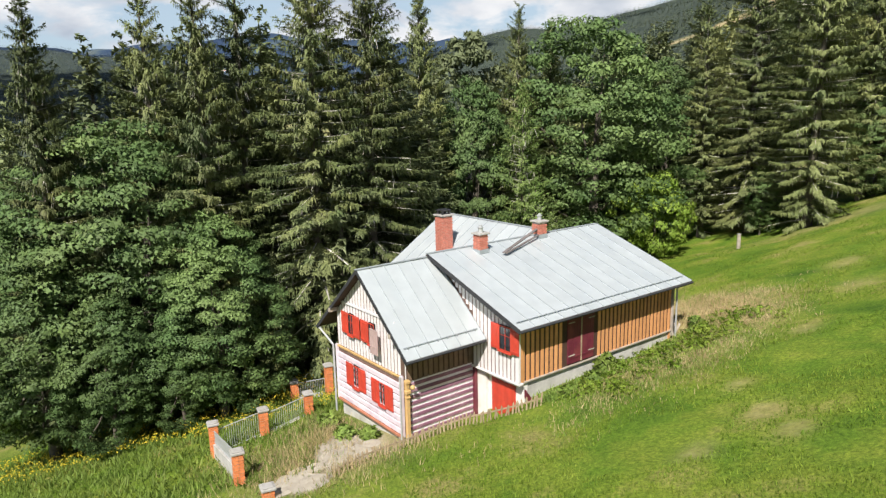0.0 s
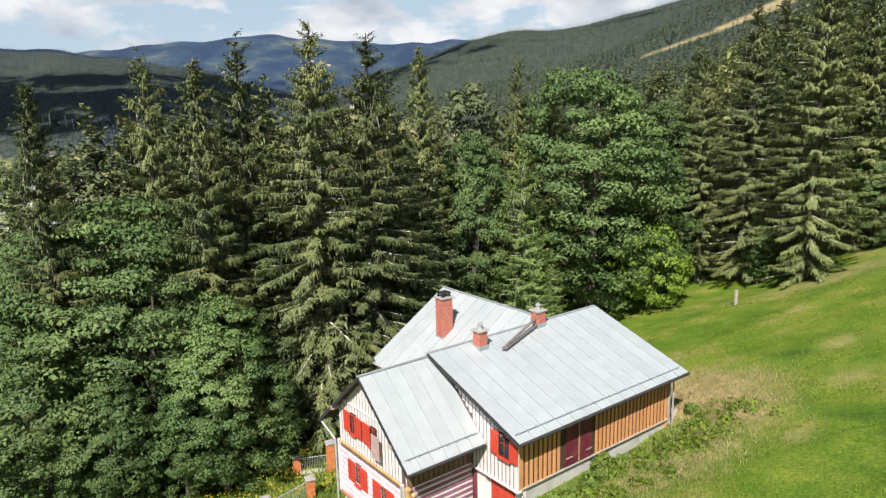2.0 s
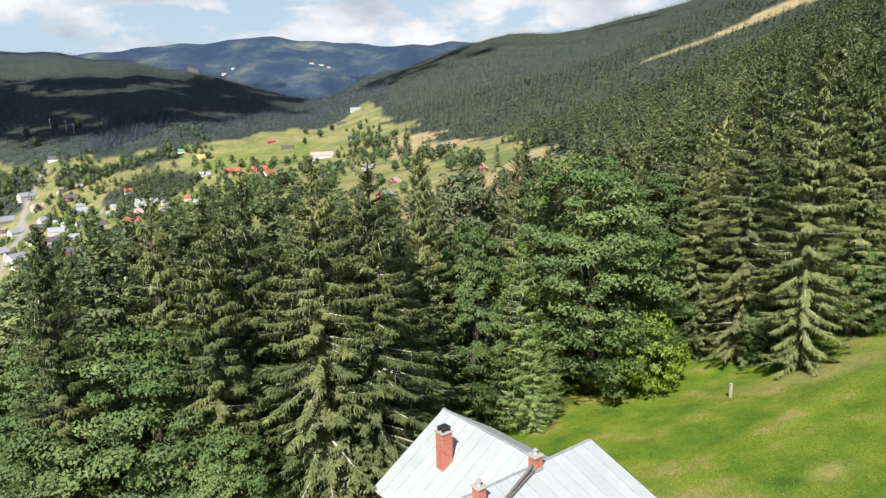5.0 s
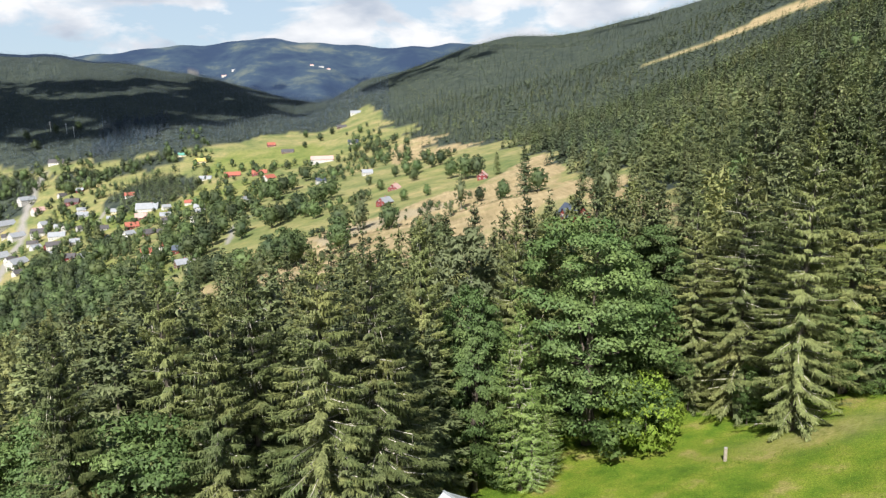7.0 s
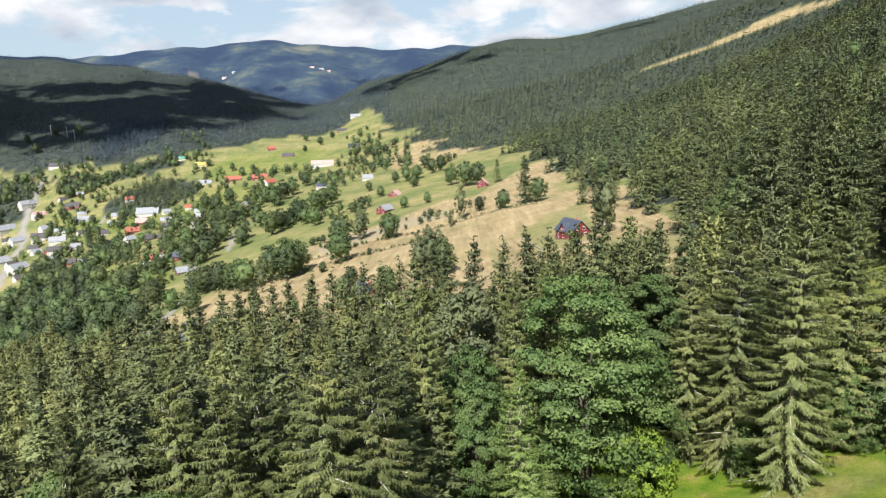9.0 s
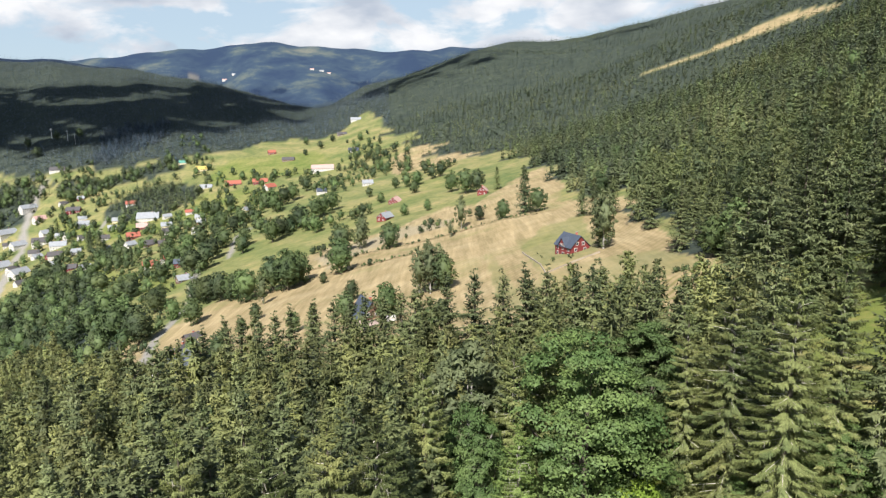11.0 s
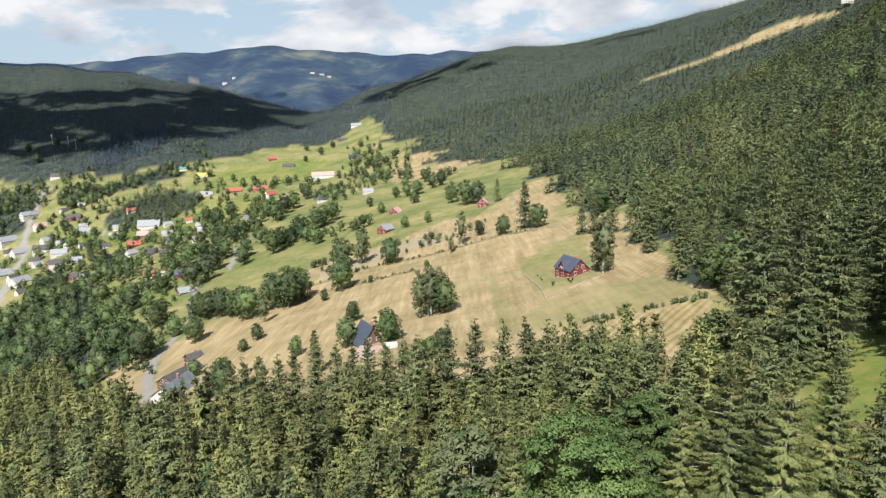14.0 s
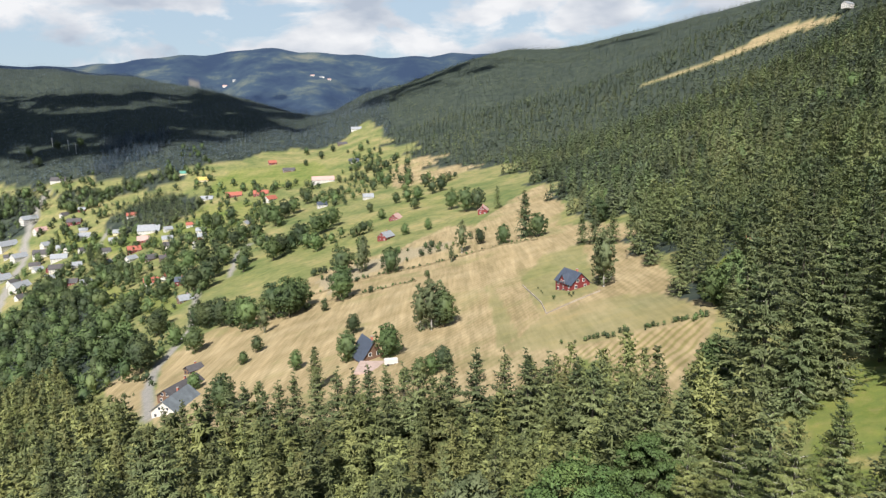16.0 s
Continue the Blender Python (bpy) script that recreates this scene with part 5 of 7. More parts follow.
    needles = kites(np.concatenate(b), unit(np.concatenate(w)), np.concatenate(ln), np.concatenate(wd), 0.25, rng, np.concatenate(fc), 0.30)
    zt = np.linspace(-0.6, h * 0.97, 7)
    trunk = tapered(np.stack((lean[0] * zt / h, lean[1] * zt / h, zt), 1), 0.014 * h * (1 - zt / (h * 1.02)) ** 0.85 + 0.015, 7)
    return needles, joined(twigs) if twigs else None, trunk


def brush_spruce(seed, h, r, whorls, arms, hang=1):
    """A spruce for the mountainside: drooping pointed boughs round a stem, with shorter ones hung below them."""
    rng = np.random.default_rng(seed)
    b, w, ln, wd, fc = [], [], [], [], []
    for i in range(whorls):
        up = ((i + 0.5) / whorls) ** 0.85
        n = max(3, int(round(arms * (1 - 0.45 * up))))
        reach = (r * (1 - up) ** 0.95 + 0.2) * rng.uniform(0.85, 1.15)
        phi = 2 * math.pi * (np.arange(n) + rng.uniform(-0.35, 0.35, n)) / n + rng.uniform(0, 6)
        out = np.stack((np.cos(phi), np.sin(phi), np.zeros(n)), 1)
        z = h * (0.05 + 0.90 * up) + rng.normal(0, 0.4 * h / whorls, n)
        L = reach * rng.uniform(0.7, 1.3, n)
        b.append(np.stack((np.zeros(n), np.zeros(n), z), 1) + out * 0.1 * reach)
        w.append(out + np.array((0, 0, 0.35 * up - 0.35)) + rng.normal(0, 0.12, (n, 3)))
        ln.append(L); wd.append(L * rng.uniform(0.55, 0.85, n) + 0.2); fc.append(out * 0.4 + np.array((0, 0, 1.0)))
        for _ in range(hang):
            at = rng.uniform(0.35, 0.8, n)
            b.append(np.stack((np.zeros(n), np.zeros(n), z), 1) + (out + np.array((0, 0, -0.3))) * (at * L)[:, None])
            w.append(out * 0.55 + np.array((0, 0, -0.7)) + rng.normal(0, 0.25, (n, 3)))
            ln.append(L * rng.uniform(0.45, 0.75, n)); wd.append(L * rng.uniform(0.35, 0.55, n)); fc.append(out + np.array((0, 0, 0.5)))
    b.append(np.array(((0.0, 0, 0.90 * h), (0, 0, 0.93 * h)))); w.append(np.array(((0.05, 0, 1.0), (0, 0.05, 1.0))))
    ln.append(np.array((0.10, 0.075)) * h); wd.append(np.array((0.03, 0.03)) * h); fc.append(np.array(((0, -1.0, 0.5), (-1.0, 0, 0.5))))
    return kites(np.concatenate(b), unit(np.concatenate(w)), np.concatenate(ln), np.concatenate(wd), 0.2, rng, np.concatenate(fc), 0.22)


def crown_arrays(seed, h, r, clumps, leaves, size, low=0.16, lobes=5, flat=0.75, core=True, limbs=14, deep=0.18, hull=0.0):
    """Leaves, limbs and trunk of a broad-leaved tree: clumps of leaves over an uneven, lobed crown."""
    rng = np.random.default_rng(seed)
    mid, half = h * (1 + low) / 2, h * (1 - low) / 2
    lob = [(unit(rng.normal(size=3)), rng.uniform(0.06, 0.22)) for _ in range(lobes)]
    i = np.arange(clumps) + 0.5
    el = np.arccos(1 - 2 * i / clumps)
    th = math.pi * (1 + 5 ** 0.5) * i + rng.uniform(0, 6)
    d = np.stack((np.cos(th) * np.sin(el), np.sin(th) * np.sin(el), np.cos(el)), 1) + rng.normal(0, 0.09, (clumps, 3))
    d = unit(d)
    push = np.full(clumps, 0.82) + rng.normal(0, 0.07, clumps)
    for v, k in lob:
        push += k * np.clip((d @ v - 0.55) / 0.45, 0, 1)
    if core:
        inner = rng.random(clumps) < deep
        push[inner] *= rng.uniform(0.45, 0.75, inner.sum())
    egg = 1 - 0.18 * d[:, 2]
    cen = np.stack((d[:, 0] * r * push * egg, d[:, 1] * r * push * egg, mid + d[:, 2] * half * np.minimum(push, 1.02)), 1)
    cr = r * rng.uniform(0.23, 0.37, clumps) * (9 / max(clumps, 9)) ** 0.18
    n = clumps * leaves
    c = np.repeat(cen, leaves, 0); R = np.repeat(cr, leaves)
    q = unit(rng.normal(size=(n, 3)) + np.array((0, 0, 0.35)))
    rad = R * rng.uniform(0.55, 1.05, n)
    base = c + q * rad[:, None] * np.array((1, 1, flat * 0.7))
    way = unit(np.cross(q, rng.normal(size=(n, 3))) + q * 0.35 + np.array((0, 0, -0.30)))
    leavesm = kites(base, way, size * rng.uniform(0.7, 1.35, n), size * rng.uniform(0.65, 1.0, n), 0.15, rng, q + np.array((0, 0, 0.4)), 0.35)
    if hull > 0:      # the dense inside of the crown
        a, e = np.meshgrid(np.linspace(0, 2 * math.pi, 9)[:-1], np.linspace(-1.2, 1.42, 5))
        o = np.stack((np.cos(a) * np.cos(e), np.sin(a) * np.cos(e), np.sin(e)), -1).reshape(-1, 3)
        out = hull * (0.86 + rng.normal(0, 0.07, len(o)))
        for v, k in lob:
            out = out + hull * k * np.clip((o @ v - 0.55) / 0.45, 0, 1)
        hv = np.stack((o[:, 0] * r * out, o[:, 1] * r * out, mid + o[:, 2] * half * np.minimum(out, 0.95)), 1)
        idx = np.arange(len(o)).reshape(5, 8)
        nx = np.roll(idx, -1, 1)
        quads = np.stack((idx[:-1], nx[:-1], nx[1:], idx[1:]), -1).reshape(-1, 4)
        leavesm = joined([leavesm, (hv, quads)])
    zt = np.linspace(-0.5, h * 0.62, 5)
    bend = rng.normal(0, 0.02 * h, 2)
    trunk = [tapered(np.stack((bend[0] * (zt / h) ** 2, bend[1] * (zt / h) ** 2, zt), 1), 0.022 * h * (1 - zt / (h * 0.75)) ** 0.7 + 0.02, 7)]
    for k in range(0, clumps, max(1, clumps // limbs)) if limbs else ():
        s = np.array((0, 0, h * rng.uniform(0.14, 0.45)))
        e = cen[k] * 0.88
        m = (s + e) / 2 + np.array((0, 0, -0.04 * h))
        trunk.append(tapered(np.stack((s, m, e)), np.array((0.009, 0.005, 0.002)) * h + 0.008, 4))
    return leavesm, None, joined(trunk)


def rounded(v, f, heart=None, share=0.6):
    """Turns the leaves of one tree to face out from its stem, or from its heart, so that the crown shades as a whole."""
    v = np.asarray(v, float)
    flat = v * np.array((1, 1, 0))
    if heart is None:
        out = unit(unit(flat) + np.array((0, 0, 0.75)))
    else:
        out = unit(np.stack((v[:, 0], v[:, 1], (v[:, 2] - heart) * 0.8), 1))
    g = unit(np.cross(v[f[:, 1]] - v[f[:, 0]], v[f[:, 2]] - v[f[:, 0]]))
    back = (g * out[f].mean(1)).sum(1) < 0
    f = f.copy()
    f[back] = f[back][:, ::-1]
    g[back] *= -1
    own = np.zeros_like(v)
    for k in range(f.shape[1]):
        np.add.at(own, f[:, k], g)
    return v, f, unit(share * out + (1 - share) * unit(own))


def tree_thing(name, arrays, leaf_mat, bark_mat, label, category, group, heart=None):
    """A tree as a thing: an empty at its foot with trunk and crown."""
    leaves, twigs, trunk = arrays
    top = tagged(new(name), label, category, group)
    for key, arr, m in (("trunk", trunk, bark_mat), ("crown", leaves, leaf_mat), ("bare_branch", twigs, M_TWIG)):
        if arr is not None:
            if key == "crown":
                v, f, facing = rounded(*arr, None if heart is None else heart * float(arr[0][:, 2].max()), 0.5)
                o = new(key, mesh_of(key, v, f, m, False, facing))
            else:
                o = new(key, mesh_of(key, *arr, m, key == "trunk"))
            o.parent = top
            if key == "bare_branch":
                o["kind"] = "stuff"
    return top


def planted(proto, x, y, scale, turn, sink=0.0):
    m = Matrix.LocRotScale((x, y, float(ground_z(x, y)) - sink), Euler((0, 0, turn)), (scale, scale, scale))
    c = copy_thing(proto, Matrix.Identity(4))
    c.matrix_basis = m
    return c


def scattered(name, variants, x, y, height, material, label, category, seed, unit_h, heart=None):
    """One joined mesh of many trees too far off or too many to count."""
    rng = np.random.default_rng(seed)
    z = ground_z(x, y)
    vs, fs, ns, tones, k = [], [], [], [], 0
    pick = rng.integers(0, len(variants), len(x))
    for j, (v, f) in enumerate(variants):
        i = np.flatnonzero(pick == j)
        if not len(i):
            continue
        v, f, facing = rounded(v, f, heart)
        t = rng.uniform(0, 2 * math.pi, len(i))
        s = height[i] / unit_h
        wide = s * rng.uniform(0.85, 1.2, len(i))
        c, sn = np.cos(t) * wide, np.sin(t) * wide
        V = np.empty((len(i), len(v), 3), np.float32)
        V[..., 0] = x[i, None] + c[:, None] * v[None, :, 0] - sn[:, None] * v[None, :, 1]
        V[..., 1] = y[i, None] + sn[:, None] * v[None, :, 0] + c[:, None] * v[None, :, 1]
        V[..., 2] = z[i, None] + s[:, None] * v[None, :, 2]
        ct, st = np.cos(t)[:, None], np.sin(t)[:, None]
        N = np.empty((len(i), len(v), 3), np.float32)
        N[..., 0] = ct * facing[None, :, 0] - st * facing[None, :, 1]
        N[..., 1] = st * facing[None, :, 0] + ct * facing[None, :, 1]
        N[..., 2] = facing[None, :, 2]
        ns.append(N.reshape(-1, 3))
        F = f[None] + (np.arange(len(i)) * len(v))[:, None, None] + k
        vs.append(V.reshape(-1, 3)); fs.append(F.reshape(-1, f.shape[1])); tones.append(np.repeat(rng.random(len(i)), len(v))); k += len(i) * len(v)
    me = mesh_of(name, np.concatenate(vs), np.concatenate(fs), material, False, np.concatenate(ns))
    own = me.attributes.new("tone", "FLOAT", "POINT")
    own.data.foreach_set("value", np.concatenate(tones).astype(np.float32))
    return tagged(new(name, me), label, category, kind="stuff")


def grid_points(x0, x1, y0, y1, step, seed, jitter=0.45):
    rng = np.random.default_rng(seed)
    gx, gy = np.meshgrid(np.arange(x0, x1, step), np.arange(y0, y1, step))
    gx = gx.ravel() + rng.uniform(-jitter, jitter, gx.size) * step
    gy = gy.ravel() + rng.uniform(-jitter, jitter, gy.size) * step
    return gx, gy, rng


# the tall trees round the cottage
SPRUCES = [tree_thing("spruce_tree", spruce_arrays(s, 26.0, r, 48, 10, 16, 6, 0.42, 0.02, dr, gp, 5), M_SPRUCE, M_BARK, "tall dark green spruce with drooping boughs on the slope", "spruce", "spruces round the cottage")
           for s, r, dr, gp in ((11, 4.6, 0.42, 0.07), (12, 4.0, 0.34, 0.05), (13, 5.2, 0.50, 0.08))]
MAPLES = [tree_thing("maple_tree", crown_arrays(s, 22.0, r, 290, 135, 0.29, lw, lb, 0.55, limbs=8, deep=0.26), M_MAPLE, M_BARK, "full leafy green maple at the edge of the wood", "maple", "maples round the cottage", 0.45)
          for s, r, lw, lb in ((21, 7.6, 0.0, 6), (22, 6.6, 0.03, 5))]
LARCH = tree_thing("larch_tree", spruce_arrays(31, 18.0, 3.6, 40, 9, 8, 4, 0.42, 0.02, 0.12, 0.03, 2), M_LARCH, M_BARK, "slim light green conifer behind the cottage", "conifer", "light conifers")
YELLOW = tree_thing("yellowing_maple", crown_arrays(41, 8.0, 4.2, 80, 70, 0.34, 0.06, 4, 0.6, limbs=0), M_YELLOWING, M_BARK, "low maple with yellowing leaves beside the meadow", "maple", "", 0.4)
BIRCH = tree_thing("birch_tree", crown_arrays(51, 24.0, 4.2, 120, 70, 0.42, 0.18, 7), M_BIRCH, M_BIRCHBARK, "grey-green birch with a pale trunk", "birch", "birches", 0.5)


used = set()


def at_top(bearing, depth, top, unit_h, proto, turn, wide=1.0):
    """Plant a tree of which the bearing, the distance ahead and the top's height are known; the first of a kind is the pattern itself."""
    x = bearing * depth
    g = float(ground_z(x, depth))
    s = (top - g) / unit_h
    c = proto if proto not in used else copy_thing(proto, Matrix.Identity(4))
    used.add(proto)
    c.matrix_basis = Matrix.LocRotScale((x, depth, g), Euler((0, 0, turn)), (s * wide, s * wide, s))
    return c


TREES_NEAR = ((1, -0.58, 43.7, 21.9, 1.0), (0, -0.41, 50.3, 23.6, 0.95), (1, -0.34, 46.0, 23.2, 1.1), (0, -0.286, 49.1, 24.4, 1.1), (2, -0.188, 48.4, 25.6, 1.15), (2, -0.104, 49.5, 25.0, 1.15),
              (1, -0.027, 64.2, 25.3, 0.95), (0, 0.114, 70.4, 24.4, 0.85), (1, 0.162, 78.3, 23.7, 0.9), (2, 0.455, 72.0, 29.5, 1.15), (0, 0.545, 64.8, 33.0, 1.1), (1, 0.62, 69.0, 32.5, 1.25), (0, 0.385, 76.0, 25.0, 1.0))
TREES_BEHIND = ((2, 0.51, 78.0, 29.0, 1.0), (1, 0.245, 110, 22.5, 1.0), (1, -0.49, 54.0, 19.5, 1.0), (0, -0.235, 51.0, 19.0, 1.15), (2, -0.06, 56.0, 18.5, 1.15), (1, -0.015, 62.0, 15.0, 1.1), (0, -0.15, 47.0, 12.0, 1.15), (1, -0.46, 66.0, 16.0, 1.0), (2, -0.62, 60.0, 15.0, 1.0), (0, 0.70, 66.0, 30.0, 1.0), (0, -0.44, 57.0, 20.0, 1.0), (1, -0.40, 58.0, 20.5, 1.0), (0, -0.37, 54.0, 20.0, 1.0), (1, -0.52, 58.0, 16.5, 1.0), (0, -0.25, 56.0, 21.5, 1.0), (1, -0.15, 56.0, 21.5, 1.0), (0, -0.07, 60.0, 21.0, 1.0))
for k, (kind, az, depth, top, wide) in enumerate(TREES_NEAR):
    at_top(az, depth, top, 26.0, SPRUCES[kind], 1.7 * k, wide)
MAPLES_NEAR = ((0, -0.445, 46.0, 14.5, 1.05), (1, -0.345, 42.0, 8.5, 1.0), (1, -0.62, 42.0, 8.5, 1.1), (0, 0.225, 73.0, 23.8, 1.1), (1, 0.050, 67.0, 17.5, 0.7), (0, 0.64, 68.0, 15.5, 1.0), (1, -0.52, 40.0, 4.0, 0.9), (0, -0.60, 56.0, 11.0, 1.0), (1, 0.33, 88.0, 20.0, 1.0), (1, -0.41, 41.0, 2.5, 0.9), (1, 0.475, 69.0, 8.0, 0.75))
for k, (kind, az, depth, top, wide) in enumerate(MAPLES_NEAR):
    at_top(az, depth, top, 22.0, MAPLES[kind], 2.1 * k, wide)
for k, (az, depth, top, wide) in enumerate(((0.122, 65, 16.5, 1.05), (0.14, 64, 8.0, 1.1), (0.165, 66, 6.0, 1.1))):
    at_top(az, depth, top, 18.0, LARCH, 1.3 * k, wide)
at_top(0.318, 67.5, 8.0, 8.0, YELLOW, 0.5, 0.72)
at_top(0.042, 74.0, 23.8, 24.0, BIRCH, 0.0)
# spruces and leafy trees along the right-hand edge of the far meadow
EDGE_SPRUCES = ((65, 132, 37), (64, 139, 35), (71, 131, 36), (75, 131, 35), (78, 129, 30), (69, 126, 27), (94, 143, 33), (92, 137, 28), (106, 167, 33), (97, 187, 31), (110, 200, 36), (89, 203, 17), (87, 243, 26), (97, 257, 24), (96, 306, 29), (111, 366, 28), (127, 378, 24), (118, 415, 22), (102, 176, 30), (88, 122, 30), (98, 128, 32))
FRONT_TOPS = ((1.7, 135.3, 15.0), (6.9, 131.6, 16.5), (12.6, 130, 16.5), (15.8, 120, 20.0), (18.8, 117.8, 20.0), (22.5, 109, 22.0), (24.5, 106, 23.5), (31.3, 97.3, 24.5), (33.0, 87.6, 26.5), (-47.4, 155, 1.0), (-41.0, 147, 3.0), (-75, 173, -13.0), (-53.7, 121.6, 6.0), (-66.8, 118.5, 1.5), (-5.0, 133, 13.0), (27.5, 101, 22.0), (29.5, 93, 24.0), (-12, 140, 10.0), (-20, 143, 8.0), (-16, 141, 9.5), (-24, 146, 7.5), (-29, 149, 6.0), (-34, 150, 5.0), (-37.5, 148, 4.0), (-8, 137, 11.5), (-52, 158, 0.0), (-60, 163, -4.0), (-68, 168, -9.0), (-60, 126, 4.0), (-75, 131, -2.0), (-86, 140, -6.0))
EDGE_LEAFY = ((63, 151, 14), (60, 147, 11), (90, 220, 14), (93, 210, 19), (107, 177, 20), (119, 251, 14), (107, 457, 18))


def edge_trees():
    fine = [tree_thing("spruce_tree", spruce_arrays(15 + s, 26.0, 4.0, 34, 8, 6, 4, 0.76, 0.02, 0.38, 0.05, 2, 0.3), M_SPRUCE_EDGE, M_BARK, "tall dense spruce at the edge of the hay meadow", "spruce", "spruces along the meadow") for s in (0, 1)]
    leafy_ = tree_thing("ash_tree", crown_arrays(18, 20.0, 6.2, 110, 50, 0.75, 0.05, 6, hull=0.65), M_BROAD, M_BARK, "leafy tree at the edge of the hay meadow", "tree", "leafy trees along the meadow", 0.45)
    for k, (x, y, h) in enumerate(EDGE_SPRUCES):
        if k < 2:
            fine[k].matrix_basis = Matrix.LocRotScale((x, y, float(ground_z(x, y)) - 0.3), Euler((0, 0, k)), (h / 21, h / 21, h / 26))
        else:
            planted(fine[k % 2], x, y, h / 26, 1.9 * k, 0.3).scale = (h / 21, h / 21, h / 26)
    for k, (x, y, top) in enumerate(FRONT_TOPS + tuple((az * d, d, t_) for _, az, d, t_, _ in TREES_BEHIND)):
        g = float(ground_z(x, y))
        planted(fine[k % 2], x, y, (top - g) / 26, 2.3 * k, 0.3).scale = ((top - g) / 19.5, (top - g) / 19.5, (top - g) / 26)
    for k, (az, depth, top) in enumerate(((-0.62, 66, 13.0), (-0.555, 70, 13.5), (-0.50, 64, 15.0), (-0.45, 74, 18.0), (-0.375, 68, 19.0), (-0.31, 72, 20.0), (-0.25, 70, 20.0), (-0.20, 66, 19.5), (-0.14, 70, 19.5), (-0.08, 74, 19.0), (0.0, 82, 20.0), (0.08, 86, 20.0), (0.30, 96, 24.0), (0.36, 90, 23.0))):
        g = float(ground_z(az * depth, depth))
        planted(fine[k % 2], az * depth, depth, (top - g) / 26, 2.7 * k, 0.3).scale = ((top - g) / 28, (top - g) / 28, (top - g) / 26)
    for k, (x, y, h) in enumerate(EDGE_LEAFY):
        if k == 0:
            leafy_.matrix_basis = Matrix.LocRotScale((x, y, float(ground_z(x, y)) - 0.3), Euler((0, 0, k)), (h / 20,) * 3)
        else:
            planted(leafy_, x, y, h / 20, 1.9 * k, 0.3)


edge_trees()

# the wood below the cottage
gx, gy, rng = grid_points(-300, 55, 50, 430, 5.0, 61)
keep = in_front_wood(gx, gy) & (np.abs(gx) < 0.72 * gy + 5)
for x, y in [(az * d, d) for _, az, d, _, _ in TREES_NEAR + TREES_BEHIND + MAPLES_NEAR] + [q[:2] for q in FRONT_TOPS]:
    keep &= np.hypot(gx - x, gy - y) > 3.6
far_half = gy > 150
near_v = [joined([a for a in spruce_arrays(70 + s, 20.0, r, 20, 6, 4, 3, 1.05, 0.03, 0.34, 0.05, 1)[::2]]) for s, r in ((0, 4.1), (1, 3.6), (2, 4.6), (3, 4.2), (4, 3.8))]
leaf_v = [joined([a for a in crown_arrays(80 + s, 20.0, 4.8, 46, 18, 1.1, 0.10, limbs=6, hull=0.68)[::2]]) for s in (0, 1)]
i = keep & ~far_half & (rng.random(len(gx)) < 0.93)
leafy_one = rng.random(len(gx)) < np.interp(gx, (-160, -60, 0), (0.35, 0.12, 0.08))
scattered("spruce_wood_below_cottage", near_v, gx[i & ~leafy_one], gy[i & ~leafy_one], rng.uniform(17, 27, (i & ~leafy_one).sum()) * np.interp(gx[i & ~leafy_one], (-90, -40), (1.08, 1.0)), M_SPRUCE_BELOW, "dense dark spruce wood on the slope below the cottage", "wood", 62, 20.0)
scattered("mixed_leaves_below_cottage", leaf_v, gx[i & leafy_one], gy[i & leafy_one], rng.uniform(13, 19, (i & leafy_one).sum()), M_BROAD, "broad-leaved trees mixed into the spruce wood", "wood", 63, 20.0, 9.0)
mid_v = [joined([a for a in spruce_arrays(90 + s, 20.0, 3.4, 14, 5, 2, 3, 1.7, 0.03, 0.3, 0.05, 1)[::2]]) for s in range(4)]
round_leaf = [crown_arrays(125 + s, 20.0, r, 28, 10, 1.55, 0.02, limbs=0, hull=0.66)[0] for s, r in enumerate((6.4, 5.4, 7.2))]
i = keep & far_half & (rng.random(len(gx)) < np.interp(gx, (-150, -100), (0.42, 0)))
scattered("leafy_wood_downhill", round_leaf, gx[i], gy[i], rng.uniform(13, 22, i.sum()), M_BROAD, "leafy wood further down the slope", "wood", 65, 20.0, 9.0)
i = keep & far_half & ((gx > -150 + 30 * np.sin(gy * 0.07)) | ~inside(gx, gy, WOOD_LEFT)) & ~i
scattered("spruce_wood_downhill", mid_v, gx[i], gy[i], rng.uniform(19, 29, i.sum()), M_SPRUCE_BELOW, "spruce wood further down the slope", "wood", 64, 20.0)
slope_v = [joined([a for a in spruce_arrays(130 + s, 20.0, r, 15, 7, 3, 2, 1.4, 0.02, 0.34, 0.05, 1)[::2]]) for s, r in enumerate((4.8, 4.1, 5.3, 4.5))]
side_v = [joined([a for a in spruce_arrays(140 + s, 20.0, r, 20, 7, 4, 3, 1.05, 0.02, 0.38, 0.05, 1)[::2]]) for s, r in enumerate((4.6, 4.0, 5.2, 4.4))]

